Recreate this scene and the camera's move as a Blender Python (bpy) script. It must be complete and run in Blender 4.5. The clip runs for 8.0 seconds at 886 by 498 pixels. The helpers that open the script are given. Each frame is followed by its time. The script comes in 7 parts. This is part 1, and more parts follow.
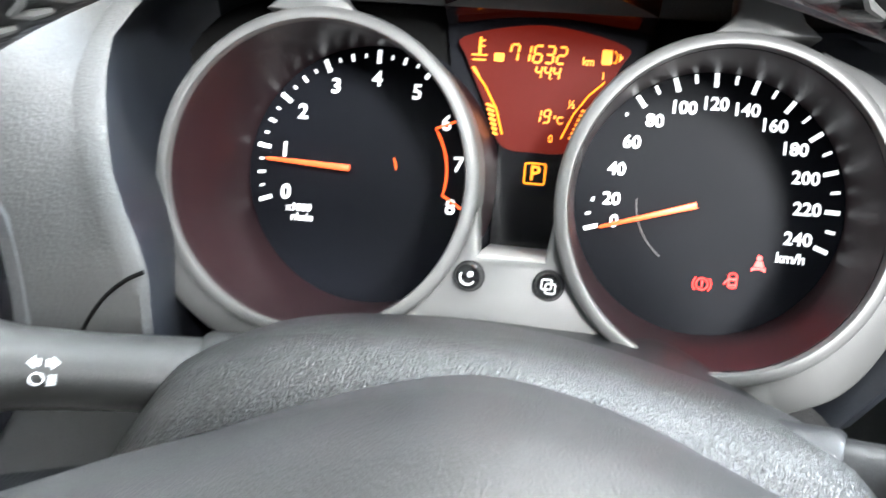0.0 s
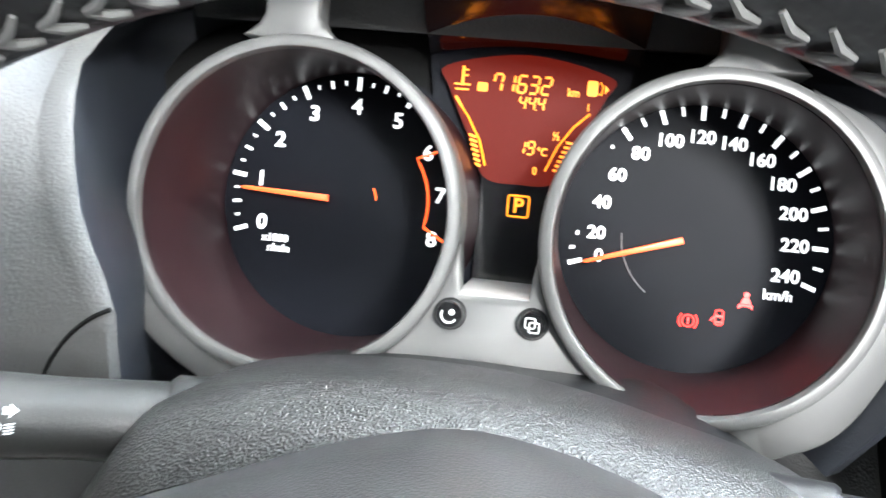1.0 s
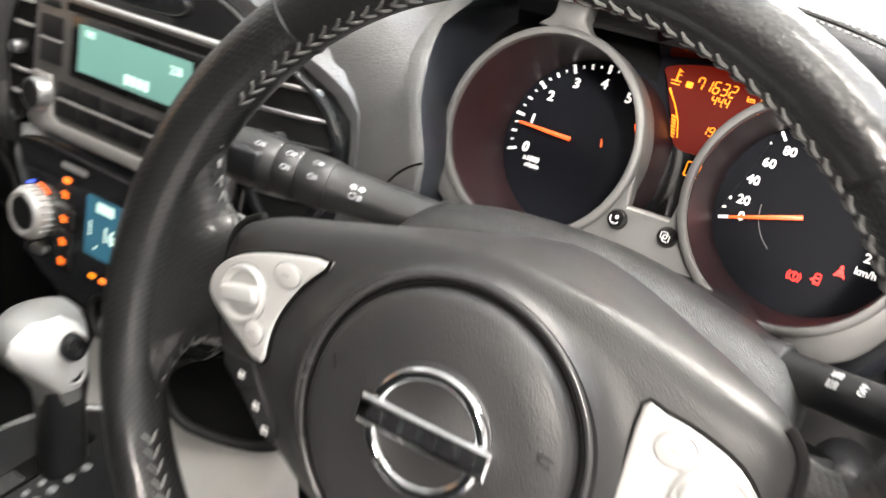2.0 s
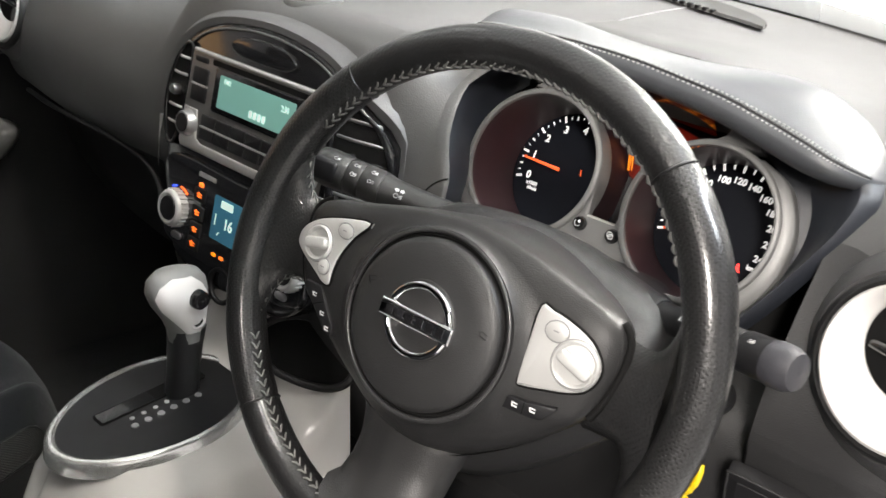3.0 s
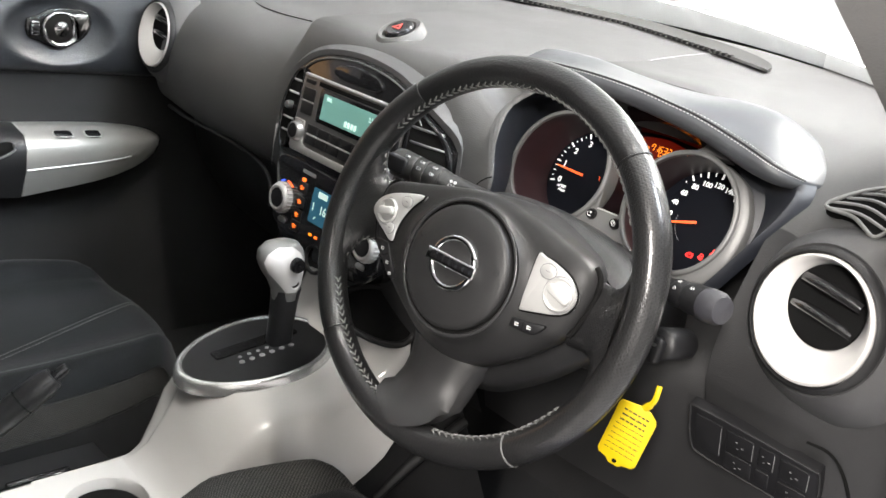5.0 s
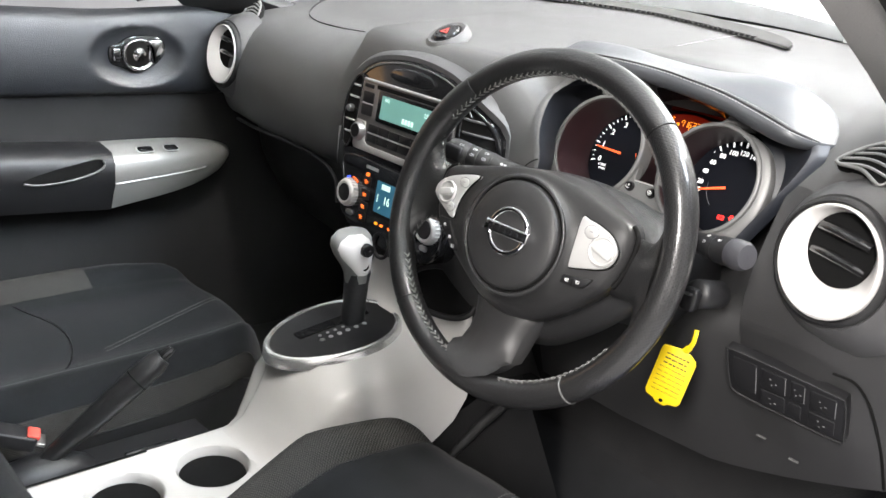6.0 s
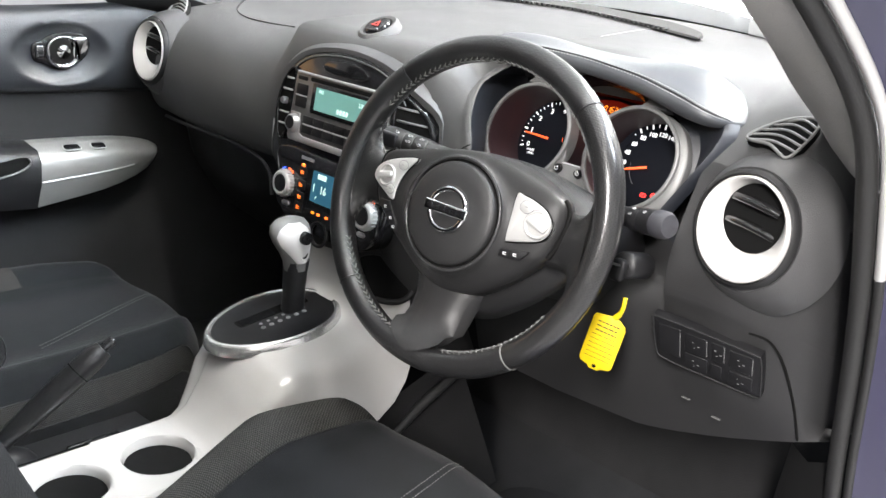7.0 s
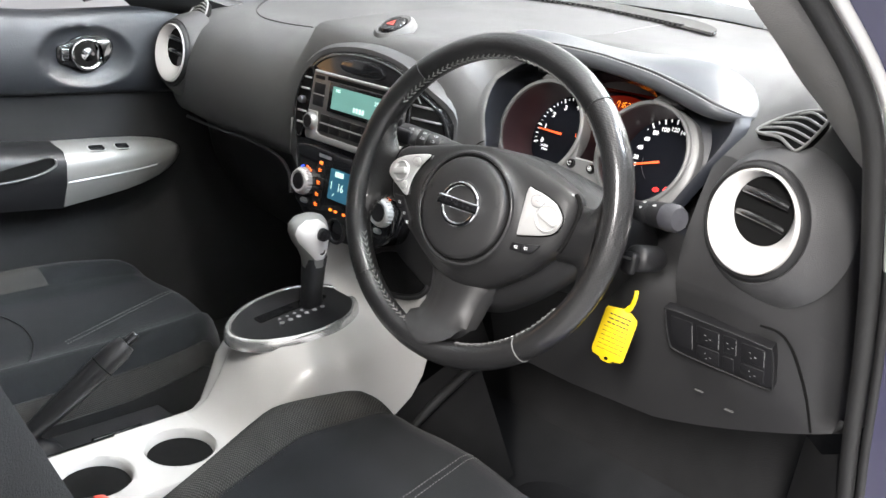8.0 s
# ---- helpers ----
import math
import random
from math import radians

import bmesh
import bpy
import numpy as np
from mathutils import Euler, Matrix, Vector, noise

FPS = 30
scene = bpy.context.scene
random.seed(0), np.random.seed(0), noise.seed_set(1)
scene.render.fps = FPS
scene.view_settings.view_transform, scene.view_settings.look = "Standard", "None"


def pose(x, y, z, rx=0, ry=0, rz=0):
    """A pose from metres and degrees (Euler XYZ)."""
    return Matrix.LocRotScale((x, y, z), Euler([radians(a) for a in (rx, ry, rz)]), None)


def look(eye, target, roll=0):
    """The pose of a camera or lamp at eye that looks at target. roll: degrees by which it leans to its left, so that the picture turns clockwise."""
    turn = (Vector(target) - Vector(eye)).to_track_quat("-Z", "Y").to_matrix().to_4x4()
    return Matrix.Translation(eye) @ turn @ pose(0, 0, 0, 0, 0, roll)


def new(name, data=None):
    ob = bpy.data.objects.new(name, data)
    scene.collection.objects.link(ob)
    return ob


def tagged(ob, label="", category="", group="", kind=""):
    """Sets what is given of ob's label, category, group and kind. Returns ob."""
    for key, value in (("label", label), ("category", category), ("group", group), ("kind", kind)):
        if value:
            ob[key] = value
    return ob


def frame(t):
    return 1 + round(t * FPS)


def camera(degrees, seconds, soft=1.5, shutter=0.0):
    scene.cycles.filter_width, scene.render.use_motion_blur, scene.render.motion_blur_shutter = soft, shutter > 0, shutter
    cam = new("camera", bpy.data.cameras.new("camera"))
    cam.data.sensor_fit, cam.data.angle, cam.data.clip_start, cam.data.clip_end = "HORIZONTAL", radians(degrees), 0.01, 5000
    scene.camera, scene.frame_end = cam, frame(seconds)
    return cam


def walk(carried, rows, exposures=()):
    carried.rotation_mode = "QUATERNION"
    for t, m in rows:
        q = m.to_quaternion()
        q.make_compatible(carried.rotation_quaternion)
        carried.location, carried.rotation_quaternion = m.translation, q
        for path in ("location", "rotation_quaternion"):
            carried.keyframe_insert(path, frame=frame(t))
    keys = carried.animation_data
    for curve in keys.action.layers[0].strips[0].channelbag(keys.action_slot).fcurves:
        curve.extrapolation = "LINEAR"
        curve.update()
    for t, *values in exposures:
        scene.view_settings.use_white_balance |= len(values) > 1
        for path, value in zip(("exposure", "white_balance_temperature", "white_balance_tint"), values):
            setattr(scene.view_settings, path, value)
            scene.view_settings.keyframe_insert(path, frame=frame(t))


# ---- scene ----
cam = camera(54.9, 8.0, shutter=0.5)
PATH = [
    (0, (0.368, -0.033, 1.168), (0.086, 1.766, 0.389), 2.2),
    (0.5, (0.363, -0.014, 1.167), (0.182, 1.813, 0.423), 2.8),
    (1, (0.365, -0.02, 1.172), (0.127, 1.799, 0.424), 3.2),
    (1.5, (0.402, -0.095, 1.186), (-0.189, 1.648, 0.413), 7.0),
    (2, (0.485, -0.195, 1.2), (-0.427, 1.391, 0.391), 9.3),
    (2.2, (0.525, -0.231, 1.207), (-0.462, 1.309, 0.397), 9.5),
    (3.3, (0.691, -0.382, 1.256), (-0.451, 1.108, 0.566), 9.9),
    (3.5, (0.71, -0.391, 1.258), (-0.465, 1.077, 0.576), 9.5),
    (4, (0.746, -0.417, 1.268), (-0.471, 1.022, 0.599), 9.5),
    (5.3, (0.875, -0.517, 1.27), (-0.439, 0.842, 0.616), 10.4),
    (5.5, (0.896, -0.529, 1.281), (-0.437, 0.802, 0.609), 9.0),
    (6, (0.923, -0.588, 1.274), (-0.446, 0.71, 0.61), 6.7),
    (6.5, (0.936, -0.627, 1.268), (-0.394, 0.724, 0.633), 6.0),
    (7, (0.944, -0.635, 1.258), (-0.302, 0.795, 0.625), 6.9),
    (7.5, (0.96, -0.637, 1.261), (-0.299, 0.775, 0.613), 6.3),
    (8, (0.964, -0.639, 1.258), (-0.322, 0.754, 0.619), 6.1),
]
walk(cam, [(t, look(eye, target, roll)) for t, eye, target, roll in PATH],
     exposures=[(0, 1.0, 6200, 7), (1.2, 1.02, 6230, 7), (1.6, 0.70, 6900, 12), (2.0, 0.46, 7050, 12), (3.3, -0.22, 6900, 11), (4.2, -0.22, 6900, 11), (5.3, 0.06, 6750, 11), (8, 0.24, 6550, 11)])

# ---- world and large lights ----
scene.view_settings.exposure = 0.0
world = bpy.data.worlds.new("world")
scene.world = world
world.use_nodes = True
world.node_tree.nodes["Background"].inputs[0].default_value = (0.75, 0.80, 0.85, 1)
world.node_tree.nodes["Background"].inputs[1].default_value = 0.4


def area_light(name, eye, target, width, depth, watts, colour=(1, 1, 1)):
    data = bpy.data.lights.new(name, "AREA")
    data.shape, data.size, data.size_y, data.energy, data.color = "RECTANGLE", width, depth, watts, colour
    ob = new(name, data)
    ob.matrix_world = look(eye, target)
    return ob


# the hall's ceiling fittings: beyond the bonnet, beside the open driver's door, beyond the passenger's side, and the rows behind
area_light("hall_light", (0.95, 2.4, 3.45), (0.4, 0.2, 1.0), 0.7, 1.6, 150, (1.0, 0.98, 0.955))
area_light("hall_light", (2.4, 0.9, 3.30), (0.6, 0.0, 0.9), 0.6, 1.5, 170, (0.80, 0.89, 1.0))
area_light("hall_light", (1.35, -0.38, 3.45), (0.2, 0.0, 0.7), 0.22, 0.7, 38, (1.0, 0.97, 0.93))
area_light("hall_light", (2.25, -3.8, 3.35), (0.6, 0.0, 0.9), 0.6, 1.4, 470, (1.0, 0.97, 0.95))
area_light("hall_light", (-2.2, 0.3, 3.45), (-0.4, 0.0, 0.8), 0.5, 1.4, 5, (0.93, 0.97, 1.0))
area_light("hall_light", (0.0, 6.0, 3.90), (0.0, 6.9, 1.2), 8.0, 0.5, 700, (1.0, 0.99, 0.98))
area_light("hall_light", (0.0, -4.0, 3.85), (0.0, -4.0, 0.0), 7.0, 1.2, 40, (1.0, 0.99, 0.98))
# daylight through the shop window on the driver's side
area_light("window_light", (6.98, -4.8, 2.05), (0.0, 0.1, 1.0), 3.6, 2.1, 50, (1.0, 0.97, 0.93))

# ---- materials ----
def shade(name, colour, rough=0.5, metal=0.0, grain=0.0, grain_size=400.0, mottle=0.0, mottle_size=12.0,
          coat=0.0, glow=0.0, glow_colour=None, spec=0.5, pattern="noise", sheen=0.0, wear=0.0, coat_rough=0.08):
    """A surface with fine relief (grain) and uneven colour at a larger scale (mottle)."""
    m = bpy.data.materials.new(name)
    m.use_nodes = True
    t = m.node_tree
    b = t.nodes["Principled BSDF"]
    b.inputs["Base Color"].default_value = (*colour, 1)
    b.inputs["Roughness"].default_value = rough
    b.inputs["Metallic"].default_value = metal
    b.inputs["Specular IOR Level"].default_value = spec
    b.inputs["Coat Weight"].default_value = coat
    b.inputs["Coat Roughness"].default_value = coat_rough
    b.inputs["Sheen Weight"].default_value = sheen
    if glow:
        b.inputs["Emission Color"].default_value = (*(glow_colour or colour), 1)
        b.inputs["Emission Strength"].default_value = glow
    co = t.nodes.new("ShaderNodeTexCoord")
    if mottle or wear:
        n = t.nodes.new("ShaderNodeTexNoise")
        n.inputs["Scale"].default_value, n.inputs["Detail"].default_value = mottle_size, 5
        t.links.new(co.outputs["Object"], n.inputs["Vector"])
        if mottle:
            mix = t.nodes.new("ShaderNodeMix")
            mix.data_type = "RGBA"
            mix.inputs["A"].default_value = (*[c * (1 - mottle) for c in colour], 1)
            mix.inputs["B"].default_value = (*[min(1, c * (1 + mottle)) for c in colour], 1)
            if mottle > 0.7:
                # crisp specks in place of soft clouds
                crisp = t.nodes.new("ShaderNodeMapRange")
                crisp.inputs["From Min"].default_value, crisp.inputs["From Max"].default_value = 0.36, 0.66
                t.links.new(n.outputs["Fac"], crisp.inputs["Value"])
                t.links.new(crisp.outputs["Result"], mix.inputs["Factor"])
            else:
                t.links.new(n.outputs["Fac"], mix.inputs["Factor"])
            t.links.new(mix.outputs["Result"], b.inputs["Base Color"])
        r = t.nodes.new("ShaderNodeMapRange")
        w = wear or 0.12
        r.inputs["To Min"].default_value, r.inputs["To Max"].default_value = max(0.02, rough - w), min(1, rough + w)
        t.links.new(n.outputs["Fac"], r.inputs["Value"])
        t.links.new(r.outputs["Result"], b.inputs["Roughness"])
    if grain:
        if pattern == "noise":
            n = t.nodes.new("ShaderNodeTexNoise")
            n.inputs["Detail"].default_value = 3
            out = n.outputs["Fac"]
        else:
            n = t.nodes.new("ShaderNodeTexVoronoi")
            n.feature = "SMOOTH_F1"
            out = n.outputs["Distance"]
        n.inputs["Scale"].default_value = grain_size
        t.links.new(co.outputs["Object"], n.inputs["Vector"])
        bump = t.nodes.new("ShaderNodeBump")
        bump.inputs["Strength"].default_value = min(1.0, grain)
        bump.inputs["Distance"].default_value = 0.0012
        t.links.new(out, bump.inputs["Height"])
        t.links.new(bump.outputs["Normal"], b.inputs["Normal"])
    return m


def glass_mat(name, tint=(1, 1, 1), rough=0.0):
    m = bpy.data.materials.new(name)
    m.use_nodes = True
    b = m.node_tree.nodes["Principled BSDF"]
    b.inputs["Base Color"].default_value = (*tint, 1)
    b.inputs["Roughness"].default_value = rough
    b.inputs["Transmission Weight"].default_value = 1.0
    b.inputs["IOR"].default_value = 1.3
    return m


def woven(name, ground, thread):
    """A coarse open weave of pale threads over a dark ground, in metres along the skin."""
    m = shade(name, ground, 0.8, grain=0.3, grain_size=900, spec=0.15)
    t = m.node_tree
    b = t.nodes["Principled BSDF"]
    co = t.nodes.new("ShaderNodeTexCoord")
    turn = t.nodes.new("ShaderNodeMapping")
    turn.inputs["Rotation"].default_value = (0, 0, radians(38))
    turn.inputs["Scale"].default_value = (1.0, 0.72, 1.0)
    dots = t.nodes.new("ShaderNodeTexVoronoi")
    dots.voronoi_dimensions = "2D"
    dots.inputs["Scale"].default_value, dots.inputs["Randomness"].default_value = 430.0, 0.12
    edge = t.nodes.new("ShaderNodeMapRange")
    edge.inputs["From Min"].default_value, edge.inputs["From Max"].default_value = 0.24, 0.46
    worn = t.nodes.new("ShaderNodeTexNoise")
    worn.inputs["Scale"].default_value = 45.0
    t.links.new(co.outputs["Object"], worn.inputs["Vector"])
    t.links.new(co.outputs["UV"], turn.inputs["Vector"])
    t.links.new(turn.outputs["Vector"], dots.inputs["Vector"])
    t.links.new(dots.outputs["Distance"], edge.inputs["Value"])
    pale = t.nodes.new("ShaderNodeMix")
    pale.data_type = "RGBA"
    pale.inputs["A"].default_value, pale.inputs["B"].default_value = (*[c * 0.7 for c in thread], 1), (*[c * 1.2 for c in thread], 1)
    t.links.new(worn.outputs["Fac"], pale.inputs["Factor"])
    mix = t.nodes.new("ShaderNodeMix")
    mix.data_type = "RGBA"
    mix.inputs["B"].default_value = (*ground, 1)
    t.links.new(pale.outputs["Result"], mix.inputs["A"])
    t.links.new(edge.outputs["Result"], mix.inputs["Factor"])
    t.links.new(mix.outputs["Result"], b.inputs["Base Color"])
    knit = t.nodes.new("ShaderNodeBump")
    knit.inputs["Strength"].default_value, knit.inputs["Distance"].default_value = 0.8, -0.001
    t.links.new(edge.outputs["Result"], knit.inputs["Height"])
    t.links.new(knit.outputs["Normal"], b.inputs["Normal"])
    return m


def perforated(name, colour):
    """Leather with rows of small punched holes, laid out in metres along the skin."""
    m = shade(name, colour, 0.34, grain=0.22, grain_size=520, pattern="cells", coat=0.6, coat_rough=0.15, spec=0.35)
    t = m.node_tree
    b = t.nodes["Principled BSDF"]
    co = t.nodes.new("ShaderNodeTexCoord")
    turn = t.nodes.new("ShaderNodeMapping")
    turn.inputs["Rotation"].default_value = (0, 0, radians(45))
    dots = t.nodes.new("ShaderNodeTexVoronoi")
    dots.voronoi_dimensions = "2D"
    dots.inputs["Scale"].default_value, dots.inputs["Randomness"].default_value = 330.0, 0.0
    edge = t.nodes.new("ShaderNodeMapRange")
    edge.inputs["From Min"].default_value, edge.inputs["From Max"].default_value = 0.17, 0.30
    t.links.new(co.outputs["UV"], turn.inputs["Vector"])
    t.links.new(turn.outputs["Vector"], dots.inputs["Vector"])
    t.links.new(dots.outputs["Distance"], edge.inputs["Value"])
    mix = t.nodes.new("ShaderNodeMix")
    mix.data_type = "RGBA"
    mix.inputs["A"].default_value, mix.inputs["B"].default_value = (0.002, 0.002, 0.002, 1), (*colour, 1)
    t.links.new(edge.outputs["Result"], mix.inputs["Factor"])
    t.links.new(mix.outputs["Result"], b.inputs["Base Color"])
    first = next(n for n in t.nodes if n.type == "BUMP")
    pit = t.nodes.new("ShaderNodeBump")
    pit.inputs["Strength"].default_value, pit.inputs["Distance"].default_value = 0.45, 0.0006
    t.links.new(edge.outputs["Result"], pit.inputs["Height"])
    t.links.new(first.outputs["Normal"], pit.inputs["Normal"])
    t.links.new(pit.outputs["Normal"], b.inputs["Normal"])
    return m


DASH = shade("dash_grey_grained_plastic", (0.065, 0.065, 0.065), 0.55, grain=0.22, grain_size=900, mottle=0.10, mottle_size=9, pattern="cells", spec=0.36)
DASH_MID = shade("dash_side_plastic", (0.055, 0.055, 0.056), 0.48, grain=0.22, grain_size=900, mottle=0.10, mottle_size=9, pattern="cells")
# dash plastic darkened: shadow low on the dash is put into the colour
DASH_DARKENED = shade("lower_dash_plastic", (0.0155, 0.0155, 0.016), 0.55, grain=0.22, grain_size=900, mottle=0.10, mottle_size=9, pattern="cells", spec=0.38)
# shaded copy of the dash plastic for the driver's side below the vent
DASH_SHADED = shade("driver_side_plastic", (0.024, 0.024, 0.0246), 0.52, grain=0.22, grain_size=900, mottle=0.10, mottle_size=9, pattern="cells", spec=0.4)
HOODIN = shade("dark_hood_plastic", (0.0135, 0.0155, 0.0205), 0.44, grain=0.12, grain_size=900, mottle=0.1)
SOFT = shade("brow_leatherette", (0.050, 0.053, 0.058), 0.36, grain=0.12, grain_size=1100, mottle=0.06, pattern="cells")
BLACK = shade("black_plastic", (0.011, 0.011, 0.012), 0.42, grain=0.15, grain_size=700, mottle=0.15, spec=0.35)
SHROUD = shade("sparkling_black_shroud", (0.019, 0.019, 0.0188), 0.38, grain=0.5, grain_size=1500, pattern="cells", mottle=0.9, mottle_size=1100, spec=0.55)
STALK = shade("satin_black_stalk", (0.022, 0.022, 0.0215), 0.36, grain=0.12, grain_size=900, mottle=0.12, spec=0.55)
PIANO = shade("gloss_black", (0.010, 0.010, 0.011), 0.10, coat=0.6, mottle=0.1)
FLAP = shade("vent_flap_black", (0.012, 0.012, 0.0125), 0.20, spec=0.7, coat=0.9)
PALETRIM = shade("pale_grey_plastic", (0.150, 0.150, 0.146), 0.42, grain=0.12, grain_size=900, mottle=0.08)
DEFROST = shade("matt_defroster_plastic", (0.050, 0.050, 0.049), 0.85, grain=0.3, grain_size=700, mottle=0.1, spec=0.1)
# near-black that puts the shade of hollows and gaps into the colour
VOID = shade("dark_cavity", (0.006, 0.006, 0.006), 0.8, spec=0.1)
LEATHER = shade("black_leather", (0.014, 0.014, 0.0145), 0.32, grain=0.30, grain_size=520, mottle=0.2, mottle_size=20, pattern="cells", wear=0.08, coat=0.6, coat_rough=0.14, spec=0.35)
PERF = perforated("perforated_leather", (0.015, 0.015, 0.0155))
HUB = shade("wheel_hub_plastic", (0.020, 0.020, 0.0205), 0.42, grain=0.16, grain_size=1300, mottle=0.1, mottle_size=15, pattern="cells", spec=0.34)
AIRBAG = shade("airbag_cover", (0.019, 0.019, 0.0195), 0.44, grain=0.16, grain_size=1200, mottle=0.1, mottle_size=18, pattern="cells", spec=0.45)
SILVER = shade("silver_painted_plastic", (0.52, 0.52, 0.51), 0.36, metal=0.35, mottle=0.06, mottle_size=25)
RINGSILVER = shade("bright_silver_ring", (0.72, 0.72, 0.71), 0.22, metal=0.75, mottle=0.05, mottle_size=25)
ARMSILVER = shade("dull_silver_plastic", (0.27, 0.268, 0.258), 0.34, metal=0.4, mottle=0.06, mottle_size=25)
BEZEL = shade("bezel_silver", (0.128, 0.128, 0.126), 0.42, metal=0.25, mottle=0.07, mottle_size=25)
CHROME = shade("chrome", (0.82, 0.82, 0.83), 0.07, metal=1.0)
STEEL = shade("satin_metal", (0.5, 0.5, 0.5), 0.3, metal=1.0)
WHITE = shade("white_gloss_trim", (0.62, 0.61, 0.595), 0.22, coat=0.4, mottle=0.03, mottle_size=6)
SUEDE = shade("grey_blue_suede", (0.0086, 0.0094, 0.0104), 0.85, grain=0.4, grain_size=900, mottle=0.65, mottle_size=16, sheen=0.08, spec=0.1)
CLOTH = shade("dark_seat_cloth", (0.012, 0.012, 0.0125), 0.9, grain=0.5, grain_size=900, mottle=0.2, sheen=0.08, spec=0.1)
WEAVE = woven("woven_mesh_cloth", (0.016, 0.016, 0.0155), (0.066, 0.064, 0.060))
CONSOLE = shade("pearl_white_trim", (0.53, 0.52, 0.50), 0.20, coat=0.5, mottle=0.03, mottle_size=6)
PALETHREAD = shade("pale_thread", (0.30, 0.30, 0.29), 0.7)
THREAD = shade("grey_thread", (0.12, 0.12, 0.117), 0.75)
CARPET = shade("black_carpet", (0.020, 0.020, 0.0205), 0.95, grain=0.9, grain_size=500, mottle=0.3, mottle_size=20, spec=0.1)
MAT = shade("floor_mat_pile", (0.022, 0.022, 0.0225), 0.95, grain=1.0, grain_size=350, mottle=0.3, mottle_size=25, spec=0.1)
INSERT = shade("black_door_cloth", (0.026, 0.026, 0.0265), 0.9, grain=0.4, grain_size=800, mottle=0.2, spec=0.1)
DOORTRIM = shade("door_upper_plastic", (0.0105, 0.0118, 0.0145), 0.42, grain=0.35, grain_size=600, mottle=0.1, mottle_size=9, pattern="cells")
DIAL = shade("dial_face", (0.0035, 0.0042, 0.0070), 0.5, mottle=0.2, spec=0.12)
TUBE = shade("dial_tube_wall", (0.017, 0.0075, 0.0095), 0.42, mottle=0.2)
LIT = shade("lit_white_marking", (0.9, 0.9, 0.9), 0.5, glow=0.9)
PRINT = shade("white_print", (0.72, 0.72, 0.72), 0.5)
DIMPRINT = shade("grey_print", (0.25, 0.25, 0.25), 0.5)
NEEDLE = shade("lit_orange_needle", (0.8, 0.12, 0.03), 0.4, glow=1.05, glow_colour=(1.0, 0.10, 0.02))
AMBER = shade("amber_lcd_mark", (0.9, 0.28, 0.015), 0.4, glow=1.15, glow_colour=(1.0, 0.25, 0.012))
LCDRED = shade("red_lcd_ground", (0.05, 0.004, 0.002), 0.5, glow=0.09, glow_colour=(0.75, 0.030, 0.006), spec=0.12)
REDLAMP = shade("red_warning_lamp", (0.9, 0.05, 0.04), 0.4, glow=2.8, glow_colour=(1.0, 0.035, 0.03))
REDLINE = shade("red_scale_line", (0.9, 0.15, 0.03), 0.4, glow=1.3, glow_colour=(1.0, 0.10, 0.02))
RADIOLCD = shade("green_lcd", (0.12, 0.28, 0.25), 0.3, glow=0.38, glow_colour=(0.20, 0.43, 0.37))
LCDTEXT = shade("lcd_text", (0.7, 0.9, 0.85), 0.4, glow=0.5, glow_colour=(0.65, 0.95, 0.85))
CLIMLCD = shade("blue_lcd", (0.03, 0.12, 0.18), 0.25, glow=0.12, glow_colour=(0.08, 0.35, 0.55))
BLUELAMP = shade("blue_lamp", (0.05, 0.1, 0.9), 0.4, glow=1.5, glow_colour=(0.04, 0.1, 1.0))
ORANGE = shade("lit_orange_key", (0.9, 0.22, 0.03), 0.4, glow=1.4, glow_colour=(1.0, 0.16, 0.02))
HAZRED = shade("hazard_red", (0.45, 0.04, 0.03), 0.4)
BUCKLE = shade("red_buckle_key", (0.62, 0.07, 0.05), 0.4)
YELLOW = shade("yellow_tag_plastic", (0.62, 0.45, 0.006), 0.42, mottle=0.05, mottle_size=60)
INK = shade("tag_ink", (0.05, 0.04, 0.02), 0.6)
PAINT = shade("dark_blue_metallic_paint", (0.009, 0.0065, 0.040), 0.34, metal=0.15, coat=0.35, mottle=0.06, mottle_size=5)
RUBBER = shade("black_rubber", (0.014, 0.014, 0.014), 0.6, grain=0.2, grain_size=500)
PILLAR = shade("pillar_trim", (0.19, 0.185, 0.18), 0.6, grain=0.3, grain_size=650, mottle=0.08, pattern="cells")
HEADLINER = shade("grey_headliner", (0.35, 0.35, 0.34), 0.95, grain=0.4, grain_size=500, mottle=0.05)
HALLWALL = shade("hall_wall_paint", (0.78, 0.79, 0.80), 0.7, mottle=0.04, mottle_size=0.5)
DARKWALL = shade("grey_hall_wall", (0.34, 0.34, 0.35), 0.7, mottle=0.1, mottle_size=0.5)
HALLFLOOR = shade("hall_floor", (0.34, 0.335, 0.33), 0.35, mottle=0.1, mottle_size=1.5)
CARTON = shade("cardboard", (0.42, 0.25, 0.12), 0.8, mottle=0.1)
SCREEN = glass_mat("windscreen_glass", (0.93, 0.97, 0.97))

# ---- building tools ----
def thing(name, label, category, m=None, group="", kind=""):
    """An empty at the base of a thing; its parts are built in its own axes."""
    ob = new(name)
    ob.empty_display_size = 0.02
    ob.matrix_basis = m or Matrix()
    return tagged(ob, label, category, group, kind)


